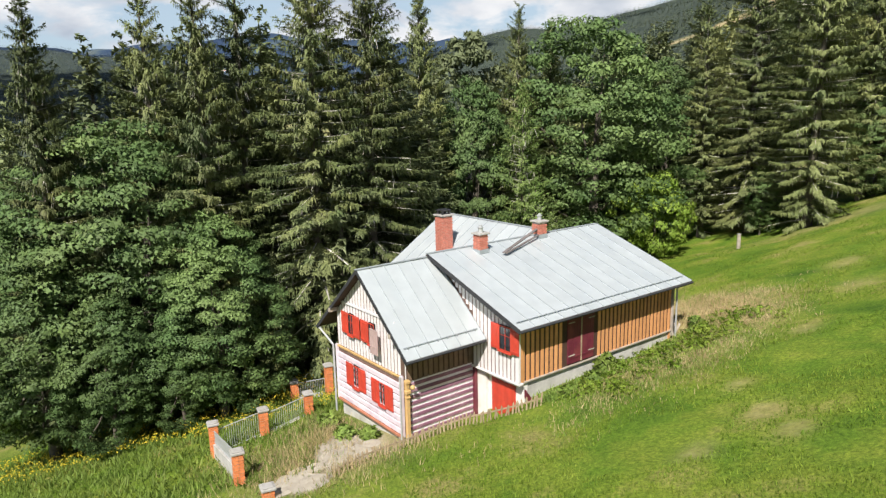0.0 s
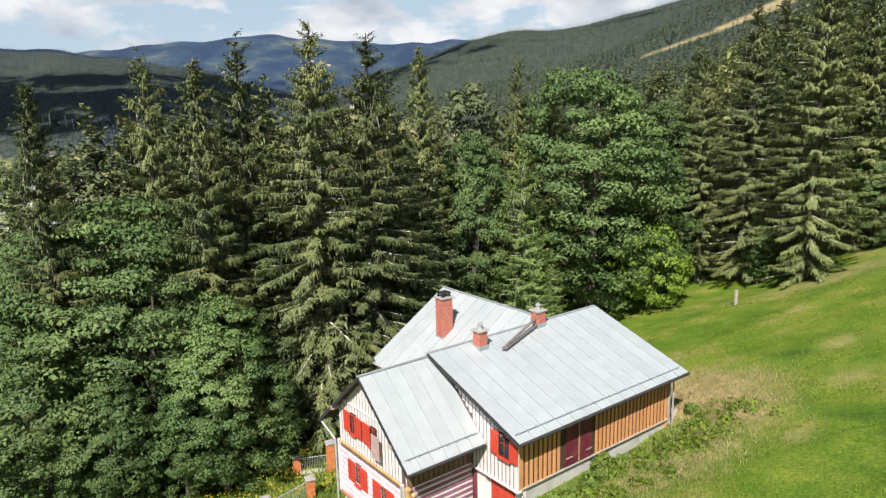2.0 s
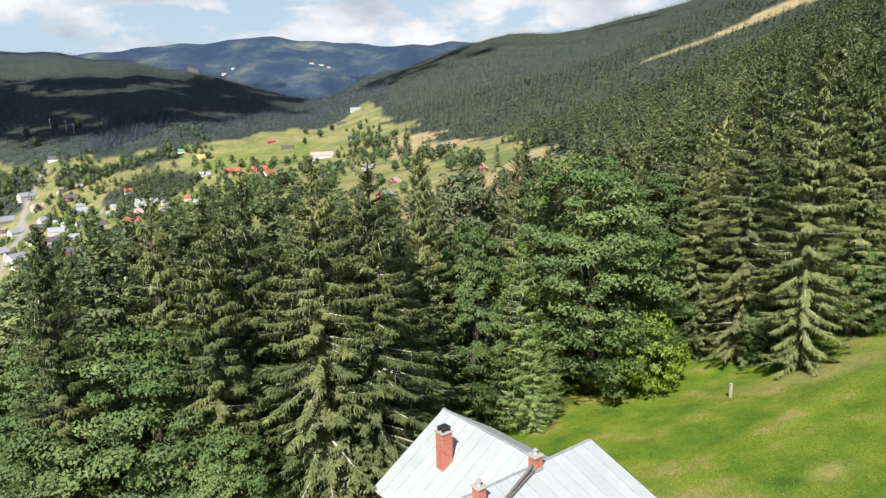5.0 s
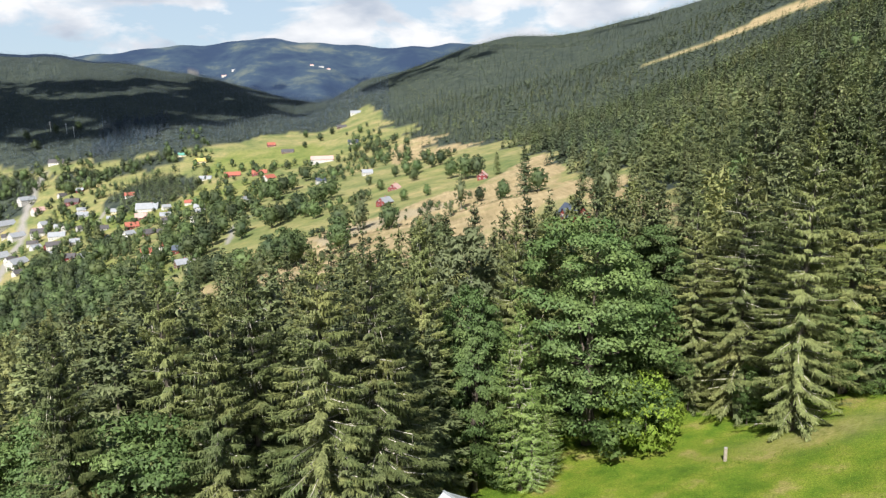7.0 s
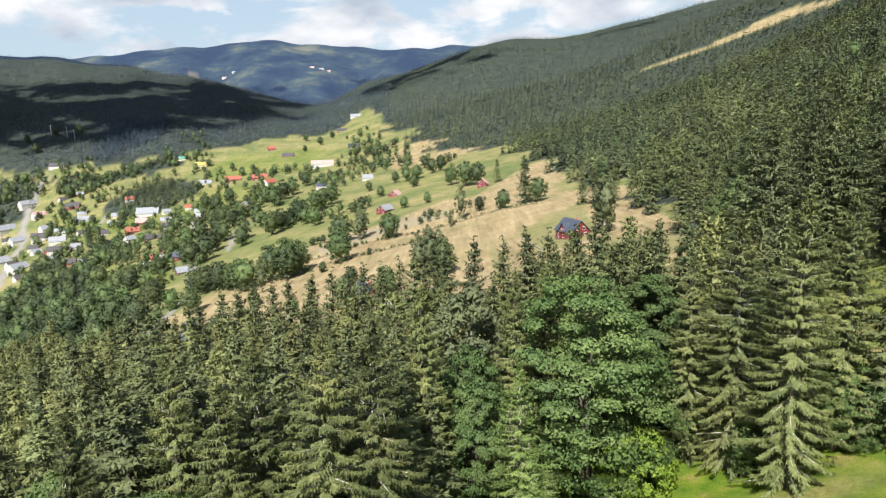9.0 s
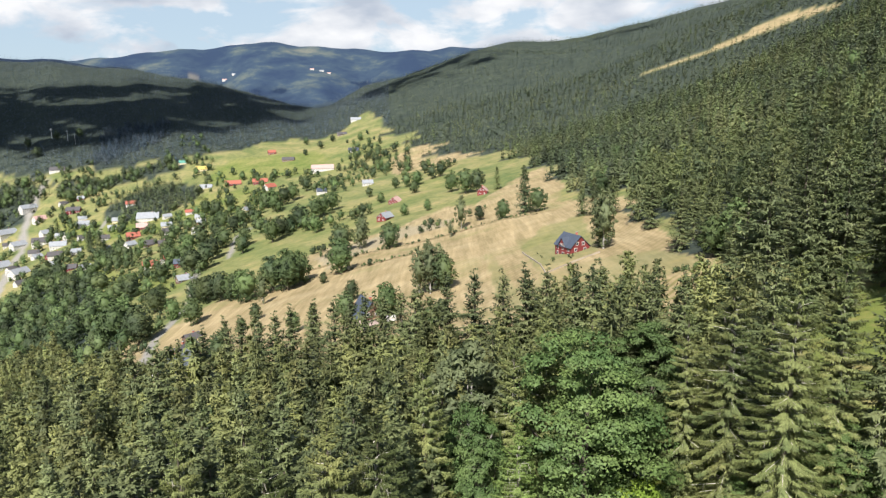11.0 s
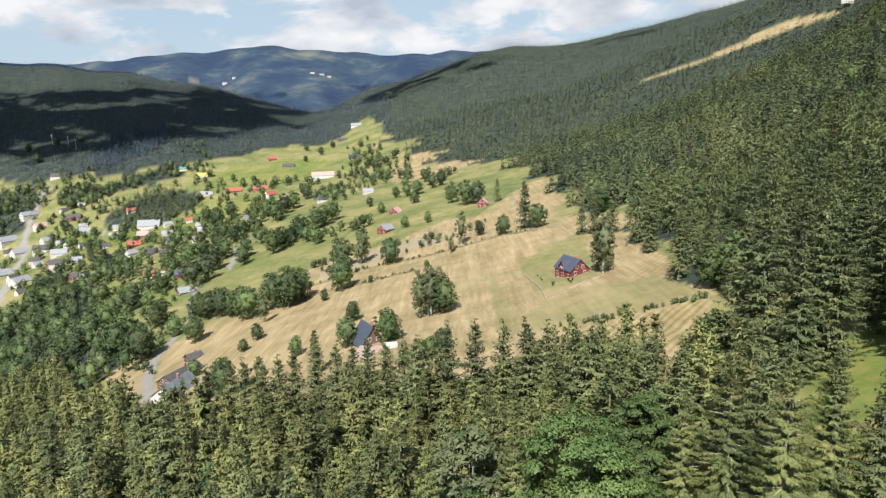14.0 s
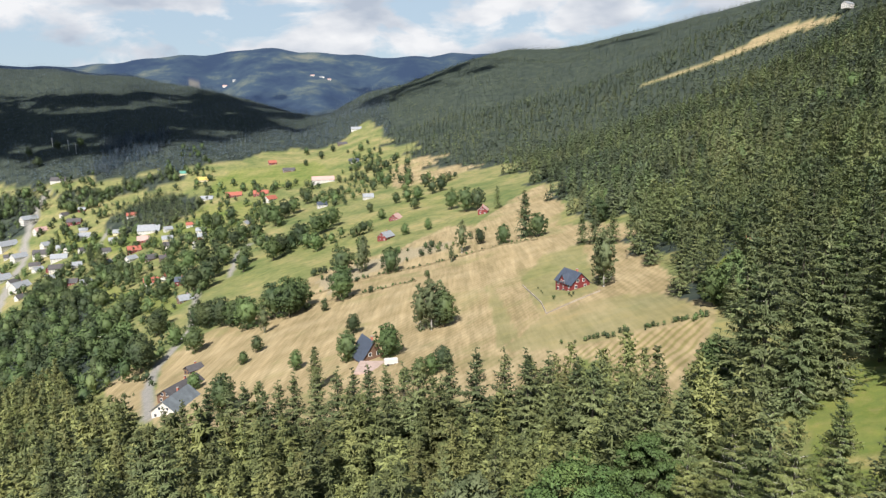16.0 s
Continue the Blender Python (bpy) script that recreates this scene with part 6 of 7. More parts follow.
# the wooded mountainside, thinning in detail with distance
for lo, hi, step, whorls, arms, hang, r, seed, tall in ((150, 260, 9.6, 26, 9, 2, 4.0, 101, (19, 33)), (260, 420, 10.0, 24, 8, 2, 4.2, 111, (17, 32)), (420, 620, 9.6, 16, 7, 1, 4.7, 102, (14, 30)), (620, 1050, 9.6, 9, 6, 1, 4.2, 112, (13, 29)), (1050, 1600, 10.6, 6, 5, 0, 4.2, 103, (12, 24)), (1600, 2750, 13.0, 4, 4, 0, 4.6, 104, (9, 17))):
    gx, gy, rng = grid_points(-350, 0.72 * hi + 60, lo, hi, step, seed)
    i = in_right_wood(gx, gy) & (gx < 0.66 * gy + 12) & (gx > -0.2 * gy)
    if lo >= 1600:
        i &= gx > -0.07 * gy
    shapes = side_v if lo < 200 else slope_v if lo < 400 else [brush_spruce(seed * 7 + s, 20.0, r * q, whorls, arms, hang) for s, q in enumerate((1.0, 0.85, 1.15, 0.92, 1.05, 0.8))]
    for x, y, _ in EDGE_SPRUCES:
        i &= np.hypot(gx - x, gy - y) > 6.5
    # broad-leaved trees are mixed in, most of all near the meadow
    leaf = i & (rng.random(len(gx)) < (0.07 if lo < 600 else 0.03))
    i &= ~leaf
    scattered("mountainside_spruces", shapes, gx[i], gy[i], rng.uniform(*tall, i.sum()), M_SPRUCE_FAR if lo < 330 else M_SPRUCE_SLOPE, "spruce forest covering the mountainside", "forest", seed, 20.0)
    if lo < 600:
        scattered("mountainside_leafy_trees", round_leaf, gx[leaf], gy[leaf], rng.uniform(10, 19, leaf.sum()), M_BROAD if lo > 300 else M_BIRCH, "leafy trees among the mountainside spruces", "forest", seed + 40, 20.0, 9.0)
gx, gy, rng = grid_points(-1950, -120, 1350, 2950, 11.5, 105)
i = (gx / gy < -0.07) & (gx / gy > -0.70) & beyond_meadows(gx, gy)
foot = i & (gx / gy > -0.60) & ~beyond_meadows(gx, gy - 130 - 350 * np.clip((gx / gy + 0.45) / 0.3, 0, 1))
scattered("forest_above_meadows", [brush_spruce(745 + s, 20.0, 4.4, 5, 4, 0) for s in range(4)], gx[foot], gy[foot], rng.uniform(14, 24, foot.sum()), M_SPRUCE_HAZE, "spruce forest tinted blue for haze along the upper edge of the meadows", "forest", 110, 20.0)
i &= ~foot
scattered("valley_side_spruces", [brush_spruce(740 + s, 20.0, 4.8, 3, 4, 0) for s in range(4)], gx[i], gy[i], rng.uniform(13, 22, i.sum()), M_SPRUCE_HAZE, "spruce forest tinted blue for haze on the far side of the valley", "forest", 106, 20.0)
gx, gy, rng = grid_points(-960, -100, 300, 1850, 8.5, 107)
wx, wy = gx + 10 * np.sin(gy * 0.03) + 9 * np.sin(gy * 0.11), gy + 20 * np.sin(gx * 0.025) + 14 * np.sin(gx * 0.09)
i = (inside(wx, wy, WOOD_A) | inside(wx, wy, WOOD_B)) & (rng.random(len(gx)) < 0.9) | (inside(wx, wy, WOOD_BEND) | inside(wx, wy, WOOD_BAND)) & (rng.random(len(gx)) < 0.4) | inside(wx, wy, WOOD_LEFT) & (rng.random(len(gx)) < 0.06)
copse = [brush_spruce(750 + s, 20.0, 4.0, 7, 5, 1) for s in range(4)]
# copses from 1450 m on take the needles with painted haze
for j, material in ((i & (gy < 1450), M_SPRUCE_SLOPE), (i & (gy >= 1450), M_SPRUCE_HAZE)):
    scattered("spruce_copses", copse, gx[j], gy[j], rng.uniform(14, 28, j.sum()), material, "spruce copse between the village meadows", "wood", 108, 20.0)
gx, gy, rng = grid_points(-960, -60, 300, 1600, 13.0, 117)
wx, wy = gx + 16 * np.sin(gy * 0.03) + 9 * np.sin(gy * 0.11), gy + 30 * np.sin(gx * 0.025) + 14 * np.sin(gx * 0.09)
low_leaf = [crown_arrays(120 + s, 20.0, 7.0, 16, 8, 2.5, 0.04, limbs=0, hull=0.66)[0] for s in (0, 1, 2)]
i = (inside(wx, wy, WOOD_C) & (rng.random(len(gx)) < 0.42) | (inside(wx, wy, WOOD_BEND) | inside(wx, wy, WOOD_BAND)) & (rng.random(len(gx)) < 0.7) | inside(wx, wy, WOOD_LEFT)) & (rng.random(len(gx)) < 0.82)
scattered("leafy_copses", round_leaf, gx[i], gy[i], rng.uniform(8, 24, i.sum()) * np.where(gx[i] > -240, 0.75, 1.0), M_BROAD, "leafy copse on the valley side", "wood", 109, 20.0, 9.0)

# ---- trees of the fields and the village ----
ROUND = [tree_thing("field_tree", crown_arrays(131 + s, 20.0, 7.2, 84, 28, 0.95, 0.04, 6, limbs=5, hull=0.72), M_BROAD, M_BARK, "rounded leafy tree standing in the fields", "tree", "trees of the valley fields", 0.45) for s in (0, 1, 2)]
ROUND_FAR = [tree_thing("village_tree", crown_arrays(161 + s, 20.0, 7.2, 46, 18, 1.4, 0.04, 6, limbs=3, hull=0.70), M_BROAD, M_BARK, "rounded leafy tree between the village meadows", "tree", "trees of the village slope", 0.45) for s in (0, 1, 2)]
FBIRCH = [tree_thing("field_birch", crown_arrays(141 + s, 24.0, 4.6, 90, 30, 0.72, 0.03, 7, limbs=6, hull=0.6), M_BIRCH, M_BIRCHBARK, "thin grey-green birch standing in the hayfield", "birch", "birches of the valley fields", 0.5) for s in (0, 1)]
FSPRUCE = tree_thing("field_spruce", spruce_arrays(151, 24.0, 5.4, 22, 8, 4, 3, 1.7, 0.02, 0.3, 0.03, 1), M_SPRUCE_FAR, M_BARK, "dark spruce standing alone among the fields", "spruce", "spruces of the valley fields")
FIELD_TREES = ((1, 296, 17), (44, 473, 15), (67, 468, 18), (29, 498, 11), (-36, 474, 20), (-75, 501, 24), (-64, 423, 23), (-72, 405, 7), (-45, 420, 5), (-44, 324, 10), (-22, 264, 15), (-13, 220, 6), (-8, 220, 8), (-4, 223, 8), (0, 227, 9), (-64, 283, 9), (-40, 274, 14), (-9, 422, 5), (-12, 640, 11), (-34, 639, 12), (-73, 618, 13))
HEDGE_TREES = ((-96, 338, 9), (-99, 323, 7), (-108, 424, 25), (-96, 414, 26), (-92, 429, 23), (-122, 412, 22), (-150, 395, 17), (-175, 470, 18), (-160, 452, 20), (-148, 442, 20), (-137, 433, 18), (-132, 432, 20), (-182, 391, 24), (-177, 434, 15), (-217, 497, 20), (-86, 250, 16), (-117, 304, 9), (-287, 612, 23), (-211, 438, 26), (-213, 426, 29), (-190, 410, 20), (-168, 462, 16), (-231, 455, 22), (-246, 505, 20))
VILLAGE_TREES = ((-169, 674, 24), (-165, 695, 24), (-156, 741, 26), (-142, 767, 26), (-134, 777, 25), (-128, 805, 24), (-124, 667, 18), (-255, 984, 27), (-223, 914, 30), (-221, 965, 28), (-217, 1002, 28), (-208, 1065, 24), (-88, 848, 13), (-68, 781, 13), (-57, 886, 15), (-42, 873, 18), (-30, 799, 16), (-28, 867, 19), (-10, 890, 18), (1, 899, 20), (-255, 1490, 18), (-300, 1560, 18), (-240, 1560, 16), (-280, 1440, 14), (-167, 1470, 18), (26, 688, 26), (37, 681, 23), (12, 724, 22), (-318, 1033, 26), (-327, 988, 28), (-356, 1032, 26))
TOWN_TREES = ((-419, 848, 24), (-270, 641, 20), (-280, 865, 26), (-253, 823, 24), (-256, 870, 23), (-285, 755, 24), (-272, 765, 26), (-234, 725, 24), (-231, 678, 24), (-231, 619, 26), (-224, 630, 26), (-708, 1304, 26), (-995, 1677, 24), (-931, 1598, 26), (-886, 1713, 23), (-938, 1703, 24), (-534, 899, 28), (-500, 807, 26), (-306, 653, 19), (-400, 822, 19), (-300, 840, 22), (-345, 860, 20), (-262, 790, 22), (-205, 700, 22), (-196, 660, 20))
BIRCHES_FAR = ((-10, 299, 23), (-5, 296, 25), (-1, 301, 22), (70.5, 289, 27), (72, 295, 25), (15, 482, 25), (-58, 505, 28), (-104, 384, 18), (7, 460, 12), (-6, 301, 23))
SPRUCES_FAR = ((90, 394, 22), (97, 380, 21), (60, 479, 33), (-20, 268, 12), (-48, 243, 17), (56, 663, 22), (-660, 1162, 30), (-510, 979, 34), (-472, 930, 34), (-356, 781, 25), (-366, 790, 24), (-480, 945, 30), (-520, 990, 30))


def plant_all(rows, protos, unit_h, wide=1.0):
    for k, (x, y, h) in enumerate(rows):
        p = protos[k % len(protos)]
        s = h / unit_h
        planted(p, x, y, s, 2.3 * k, 0.2 * s).scale = (s * wide, s * wide, s)


plant_all(FIELD_TREES, ROUND, 20.0, 0.95)
plant_all(HEDGE_TREES, ROUND, 20.0)
plant_all(VILLAGE_TREES, ROUND_FAR, 20.0)
plant_all(TOWN_TREES, ROUND_FAR, 20.0)
plant_all(BIRCHES_FAR, FBIRCH, 24.0, 0.8)
plant_all(SPRUCES_FAR, [FSPRUCE], 24.0)
for proto, x, y, h in zip((*ROUND, *ROUND_FAR, *FBIRCH, FSPRUCE), (-228, -236, -222, -290, -300, -312, 71, -60, 84), (445, 470, 520, 720, 735, 760, 298, 498, 400), (1.0, 1.0, 0.9, 1.0, 1.0, 1.1, 0.9, 0.9, 0.8)):
    proto.matrix_basis = Matrix.LocRotScale((x, y, float(ground_z(x, y)) - 0.2), Euler((0, 0, 0)), (h, h, h))

# scrubby hedges along the lanes and terraces, and loose trees over the village slope
hx, hy, hrng = [], [], np.random.default_rng(171)
HEDGE_LINES = ((((39, 224), (52, 220), (65, 217), (76, 213), (84, 210)), 46, 1.2),
               (((45, 323), (47, 307), (50, 290), (56, 286), (52, 343)), 9, 1.5),
               (((-107, 532), (-38, 548), (9, 522), (40, 560)), 26, 3),
               (((-96, 505), (-60, 470), (-38, 500), (4, 512)), 16, 3),
               (((-160, 330), (-190, 430), (-205, 520), (-235, 640)), 40, 9),
               (((-90, 700), (-150, 720), (-200, 760), (-250, 900)), 50, 14),
               (((-260, 560), (-330, 700), (-430, 830), (-560, 960)), 70, 30))
TREE_LINES = ((((-235, 850), (-330, 950), (-480, 1000), (-620, 1180)), 60, 25),
               (((-150, 980), (-190, 1120), (-260, 1250), (-330, 1240)), 45, 16),
               (((0, 1000), (-60, 1080), (-120, 1300), (-190, 1500)), 60, 22),
               (((-420, 1250), (-520, 1500), (-600, 1650)), 30, 14),
               (((-640, 1300), (-720, 1420), (-820, 1500)), 40, 22),
               (((-300, 450), (-360, 560), (-470, 690), (-560, 800)), 70, 30))
for line, n, wide in HEDGE_LINES + TREE_LINES:
    seg = np.array(line, float)
    t = hrng.uniform(0, len(seg) - 1, n)
    i = np.minimum(t.astype(int), len(seg) - 2)
    p = seg[i] + (seg[i + 1] - seg[i]) * (t - i)[:, None] + hrng.normal(0, wide, (n, 2))
    hx.append(p[:, 0]); hy.append(p[:, 1])
hx, hy = np.concatenate(hx), np.concatenate(hy)
# low banks of earth and dry scrub between the hay terraces
M_BANK = mat("dry_earth_bank", (0.20, 0.155, 0.085), 0.95, 0.35, 0.5, 0.6, 6, stain=0.6, second=(0.10, 0.11, 0.045), stain_scale=0.2)
bank_from = len(hx)
for line in (((-93, 463), (-72, 467), (-57, 472), (-29, 472), (14, 470), (44, 468), (65, 453)), ((-91, 436), (-67, 430), (-44, 421), (-15, 417))):
    seg = np.array(line, float)
    d = np.concatenate(((0,), np.cumsum(np.hypot(*np.diff(seg, axis=0).T))))
    t = np.arange(0, d[-1], 2.0)
    mx, my = np.interp(t, d, seg[:, 0]), np.interp(t, d, seg[:, 1])
    nx_, ny_ = -np.gradient(my), np.gradient(mx)
    nl = np.hypot(nx_, ny_)
    rows_ = []
    for off, up_ in ((-1.9, -0.3), (-0.8, 0.75), (0.6, 0.9), (1.8, -0.3)):
        wob = off * hrng.uniform(0.7, 1.3, len(t))
        bx, by = mx + nx_ / nl * wob, my + ny_ / nl * wob
        rows_.append(np.stack((bx, by, ground_z(bx, by) + up_ * hrng.uniform(0.6, 1.3, len(t))), 1))
    vv = np.stack(rows_, 1)
    ii = np.arange(vv.shape[0] * 4).reshape(-1, 4)
    ff = np.stack((ii[:-1, :-1], ii[:-1, 1:], ii[1:, 1:], ii[1:, :-1]), -1).reshape(-1, 4)
    tagged(new("field_bank", mesh_of("field_bank", vv.reshape(-1, 3), ff, M_BANK, True)), "low bank of dry earth and scrub between hay terraces", "bank", kind="structure")
    n = int(d[-1] / 2.2)
    q = hrng.uniform(0, d[-1], n)
    hx = np.concatenate((hx, np.interp(q, d, seg[:, 0]) + hrng.normal(0, 0.8, n)))
    hy = np.concatenate((hy, np.interp(q, d, seg[:, 1]) + hrng.normal(0, 0.8, n)))
bank_to = len(hx)
# gardens and loose trees all through the village
ox, oy = hrng.uniform(-760, -230, 560), hrng.uniform(560, 1350, 560)
far_off = np.ones(560, bool)
for line in LANES:
    far_off &= lane_gap(ox, oy, line) > 12
az_ = ox / oy
sel = far_off & (az_ < -0.24) & (az_ > -0.68) & ~inside(ox, oy, WOOD_A) & ~inside(ox, oy, WOOD_B)
hx, hy = np.concatenate((hx, ox[sel])), np.concatenate((hy, oy[sel]))
tall = np.interp(hy, (330, 350, 560, 700), (2.0, 6, 6, 15)) * hrng.uniform(0.5, 1.25, len(hx))
tall[bank_from:bank_to] *= 0.4
scattered("valley_hedges", low_leaf, hx, hy, tall, M_BROAD, "hedges and loose trees between the village meadows", "hedge", 172, 20.0, 9.0)


# ---- the village ----
M_SLATE = mat("blue_grey_slate", (0.062, 0.078, 0.112), 0.6, 0.15, 0.8)
M_FARMROOF = mat("patched_blue_grey_roof", (0.16, 0.185, 0.205), 0.6, 0.2, 0.4, stain=0.6, second=(0.09, 0.10, 0.115), stain_scale=0.25)
M_TILE = mat("red_roof_tile", (0.37, 0.115, 0.080), 0.75, 0.15, 0.8)
M_ASHROOF = mat("weathered_grey_roof", (0.30, 0.32, 0.35), 0.6, 0.15, 0.5, stain=0.4, second=(0.20, 0.21, 0.23))
M_DARKROOF = mat("dark_tar_roof", (0.085, 0.08, 0.085), 0.8, 0.2, 0.5)
M_PINKROOF = mat("faded_pink_roof", (0.50, 0.33, 0.30), 0.75, 0.12, 0.5)
M_WALLWHITE = mat("white_house_wall", (0.62, 0.60, 0.57), 0.85, 0.06, 0.6)
M_WALLRED = mat("red_timber_wall", (0.20, 0.034, 0.036), 0.75, 0.15, 1.0)
M_WALLBROWN = mat("brown_timber_wall", (0.16, 0.095, 0.065), 0.8, 0.2, 1.0)
M_WALLCREAM = mat("cream_house_wall", (0.70, 0.60, 0.38), 0.85, 0.08, 0.6)
M_YELLOWROOF = mat("yellow_roof_sheet", (0.50, 0.40, 0.11), 0.6, 0.1, 0.6)
M_GREENROOF = mat("green_roof_sheet", (0.10, 0.30, 0.24), 0.6, 0.1, 0.6)
M_PANE = mat("house_window_pane", (0.06, 0.07, 0.09), 0.15, 0.1, 1)


def village_house(x, y, L, W, H, turn, roof_m, wall_m, label, pitch=0.85, floors=2, dormer=False, lift=0.0, frames=True, group="houses of the valley"):
    """A gabled house: walls, two-sided roof with overhang, chimney, rows of windows in frames."""
    t = tagged(new("house"), label, "house", group)
    z = min(float(ground_z(x + dx_, y + dy_)) for dx_ in (-W / 2, W / 2) for dy_ in (-W / 2, W / 2))
    t.matrix_basis = pose(x, y, z - 0.4 + lift, 0, 0, turn)
    R = W / 2 * pitch
    wall = part("wall", prism([(-L / 2, -W / 2, -1.5), (-L / 2, W / 2, -1.5), (-L / 2, W / 2, H), (-L / 2, 0, H + R), (-L / 2, -W / 2, H)], (L, 0, 0)), wall_m, t)
    o = 0.6
    for q in (-1, 1):
        part("roof_slope", prism([(-L / 2 - o, q * (W / 2 + o), H - o * pitch + 0.1), (L / 2 + o, q * (W / 2 + o), H - o * pitch + 0.1), (L / 2 + o, 0, H + R + 0.1), (-L / 2 - o, 0, H + R + 0.1)], (0, 0, 0.22)), roof_m, t)
    chim = part("chimney", boxes((L * 0.18, W * 0.08, H + R + 0.3, 0.8, 0.8, 1.8)), M_BRICK, t)
    part("chimney_cap", boxes((L * 0.18, W * 0.08, H + R + 1.25, 1.0, 1.0, 0.15)), M_CAP, chim)
    pane_l = pane_g = None
    fh = H / floors

    def window(px, py, pz, along_x):
        nonlocal pane_l, pane_g
        sx, sy = (1.1, 0.10) if along_x else (0.10, 1.1)
        fr = part("window", boxes((px, py, pz, sx + (0.3 if along_x else 0), sy + (0 if along_x else 0.3), 1.6)), M_FRAME if frames else M_WALLBROWN, wall)
        part("pane", boxes((px + (0 if along_x else math.copysign(0.04, px)), py + (math.copysign(0.04, py) if along_x else 0), pz, sx, sy, 1.25)), M_PANE, fr)
    nx = max(2, int(L / 3.6))
    for f_ in range(floors):
        zz = fh * (f_ + 0.55)
        for k in range(nx):
            window(-L / 2 + L * (k + 0.5) / nx, -W / 2, zz, True)
        for k in range(max(2, int(W / 3.6))):
            m_ = max(2, int(W / 3.6))
            window(-L / 2, -W / 2 + W * (k + 0.5) / m_, zz, False)
            window(L / 2, -W / 2 + W * (k + 0.5) / m_, zz, False)
    for q in (-0.16, 0.16):
        for e in (-L / 2, L / 2):
            window(e, W * q, H + R * 0.32, False)
    part("door", boxes((L * 0.1, -W / 2 - 0.05, 0.9, 1.2, 0.12, 2.2)), M_WALLBROWN, wall)
    if dormer:
        d = part("cross_gable", prism([(-2.4, -W / 2 - 0.4, H - 1.0), (2.4, -W / 2 - 0.4, H - 1.0), (2.4, -W / 2 - 0.4, H + 0.4), (0, -W / 2 - 0.4, H + R * 0.72), (-2.4, -W / 2 - 0.4, H + 0.4)], (0, W / 2, 0)), wall_m, t)
        for q in (-1, 1):
            part("cross_roof", prism([(q * 2.9, -W / 2 - 0.9, H - 0.05), (0, -W / 2 - 0.9, H + R * 0.74 + 0.1), (0, -W * 0.02, H + R * 0.74 + 0.1), (q * 2.9, -W * 0.02, H - 0.05)], (0, 0, 0.18)), roof_m, t)
        for q in (-0.9, 0.9):
            fr = part("window", boxes((q, -W / 2 - 0.44, H + 0.2, 1.1, 0.10, 1.5)), M_FRAME, d)
            part("pane", boxes((q, -W / 2 - 0.48, H + 0.2, 0.8, 0.08, 1.2)), M_PANE, fr)
    return t


# the red timber house with the slate roof, on its garden plot
village_house(60, 305, 12.5, 10, 5.2, -66, M_SLATE, M_WALLRED, "red timber house with white windows and blue slate roof", 0.95, 2, True)
village_house(-31, 272, 12, 11, 3.0, -62, M_SLATE, M_WALLBROWN, "dark timber chalet with a steep grey roof", 1.35, 1)
village_house(-118, 284, 19, 12, 4.0, 78, M_FARMROOF, M_WALLWHITE, "white farmhouse with a patched blue-grey roof", 0.75, 1)
village_house(-125, 308, 22, 9, 4.0, 70, M_DARKROOF, M_WALLBROWN, "long dark timber barn beside the lane", 0.7, 1)
village_house(-134, 349, 8, 6, 3.0, 50, M_DARKROOF, M_WALLBROWN, "small dark hay barn in the field", 0.7, 1, frames=False)
village_house(129, 281, 8, 6, 3.5, 30, M_TILE, M_WALLBROWN, "small timber hut with a red roof among spruces", 0.9, 1)
COTTAGES = ((-327, 750, 16, 11, 5, 20, "t", "w"), (-309, 745, 12, 9, 5, 100, "t", "w"), (-270, 688, 10, 9, 6, 10, "s", "r"), (-298, 580, 14, 10, 5, 30, "g", "w"), (-50, 756, 13, 11, 3.5, 70, "p", "r"), (-52, 637, 14, 10, 4.5, 60, "g", "k"), (41, 650, 11, 9, 5, 80, "p", "k"), (-230, 594, 13, 9, 4, 40, "g", "b"), (-174, 1000, 14, 10, 6, 20, "s", "w"), (-105, 993, 15, 10, 5, 15, "g", "w"), (-283, 982, 12, 10, 6, 75, "g", "c"))
UPPER = ((-213, 1250, 40, 14, 8, 8, "p", "w"), (-172, 1382, 20, 12, 5, 10, "s", "w"), (-307, 1398, 24, 12, 4, 5, "d", "b"), (-359, 1478, 16, 11, 5, 25, "t", "k"), (-479, 1384, 26, 13, 5, 5, "y", "c"), (-536, 1442, 18, 11, 5, 0, "e", "c"), (-379, 1253, 28, 13, 5, 15, "t", "k"), (-324, 1234, 26, 13, 5, 10, "t", "k"), (-293, 1175, 22, 13, 6, 60, "t", "w"), (-431, 1259, 22, 12, 4, 5, "g", "w"), (-210, 1768, 26, 13, 6, 5, "g", "w"), (-228, 1630, 22, 12, 4, 15, "d", "b"))
TOWNSIDE = ((-479, 1111, 34, 20, 8, 10, "g", "w"), (-383, 952, 18, 12, 6, 15, "d", "w"), (-451, 987, 18, 13, 7, 30, "t", "k"), (-327, 907, 15, 11, 8, 80, "t", "w"), (-463, 1049, 18, 14, 6, 20, "p", "k"), (-390, 901, 16, 12, 5, 40, "d", "b"), (-552, 1156, 16, 12, 6, 15, "g", "c"), (-823, 1481, 30, 16, 7, 10, "d", "w"), (-430, 930, 14, 10, 6, 60, "g", "w"), (-520, 1040, 15, 11, 6, 30, "d", "w"), (-355, 1000, 14, 10, 6, 10, "g", "w"))
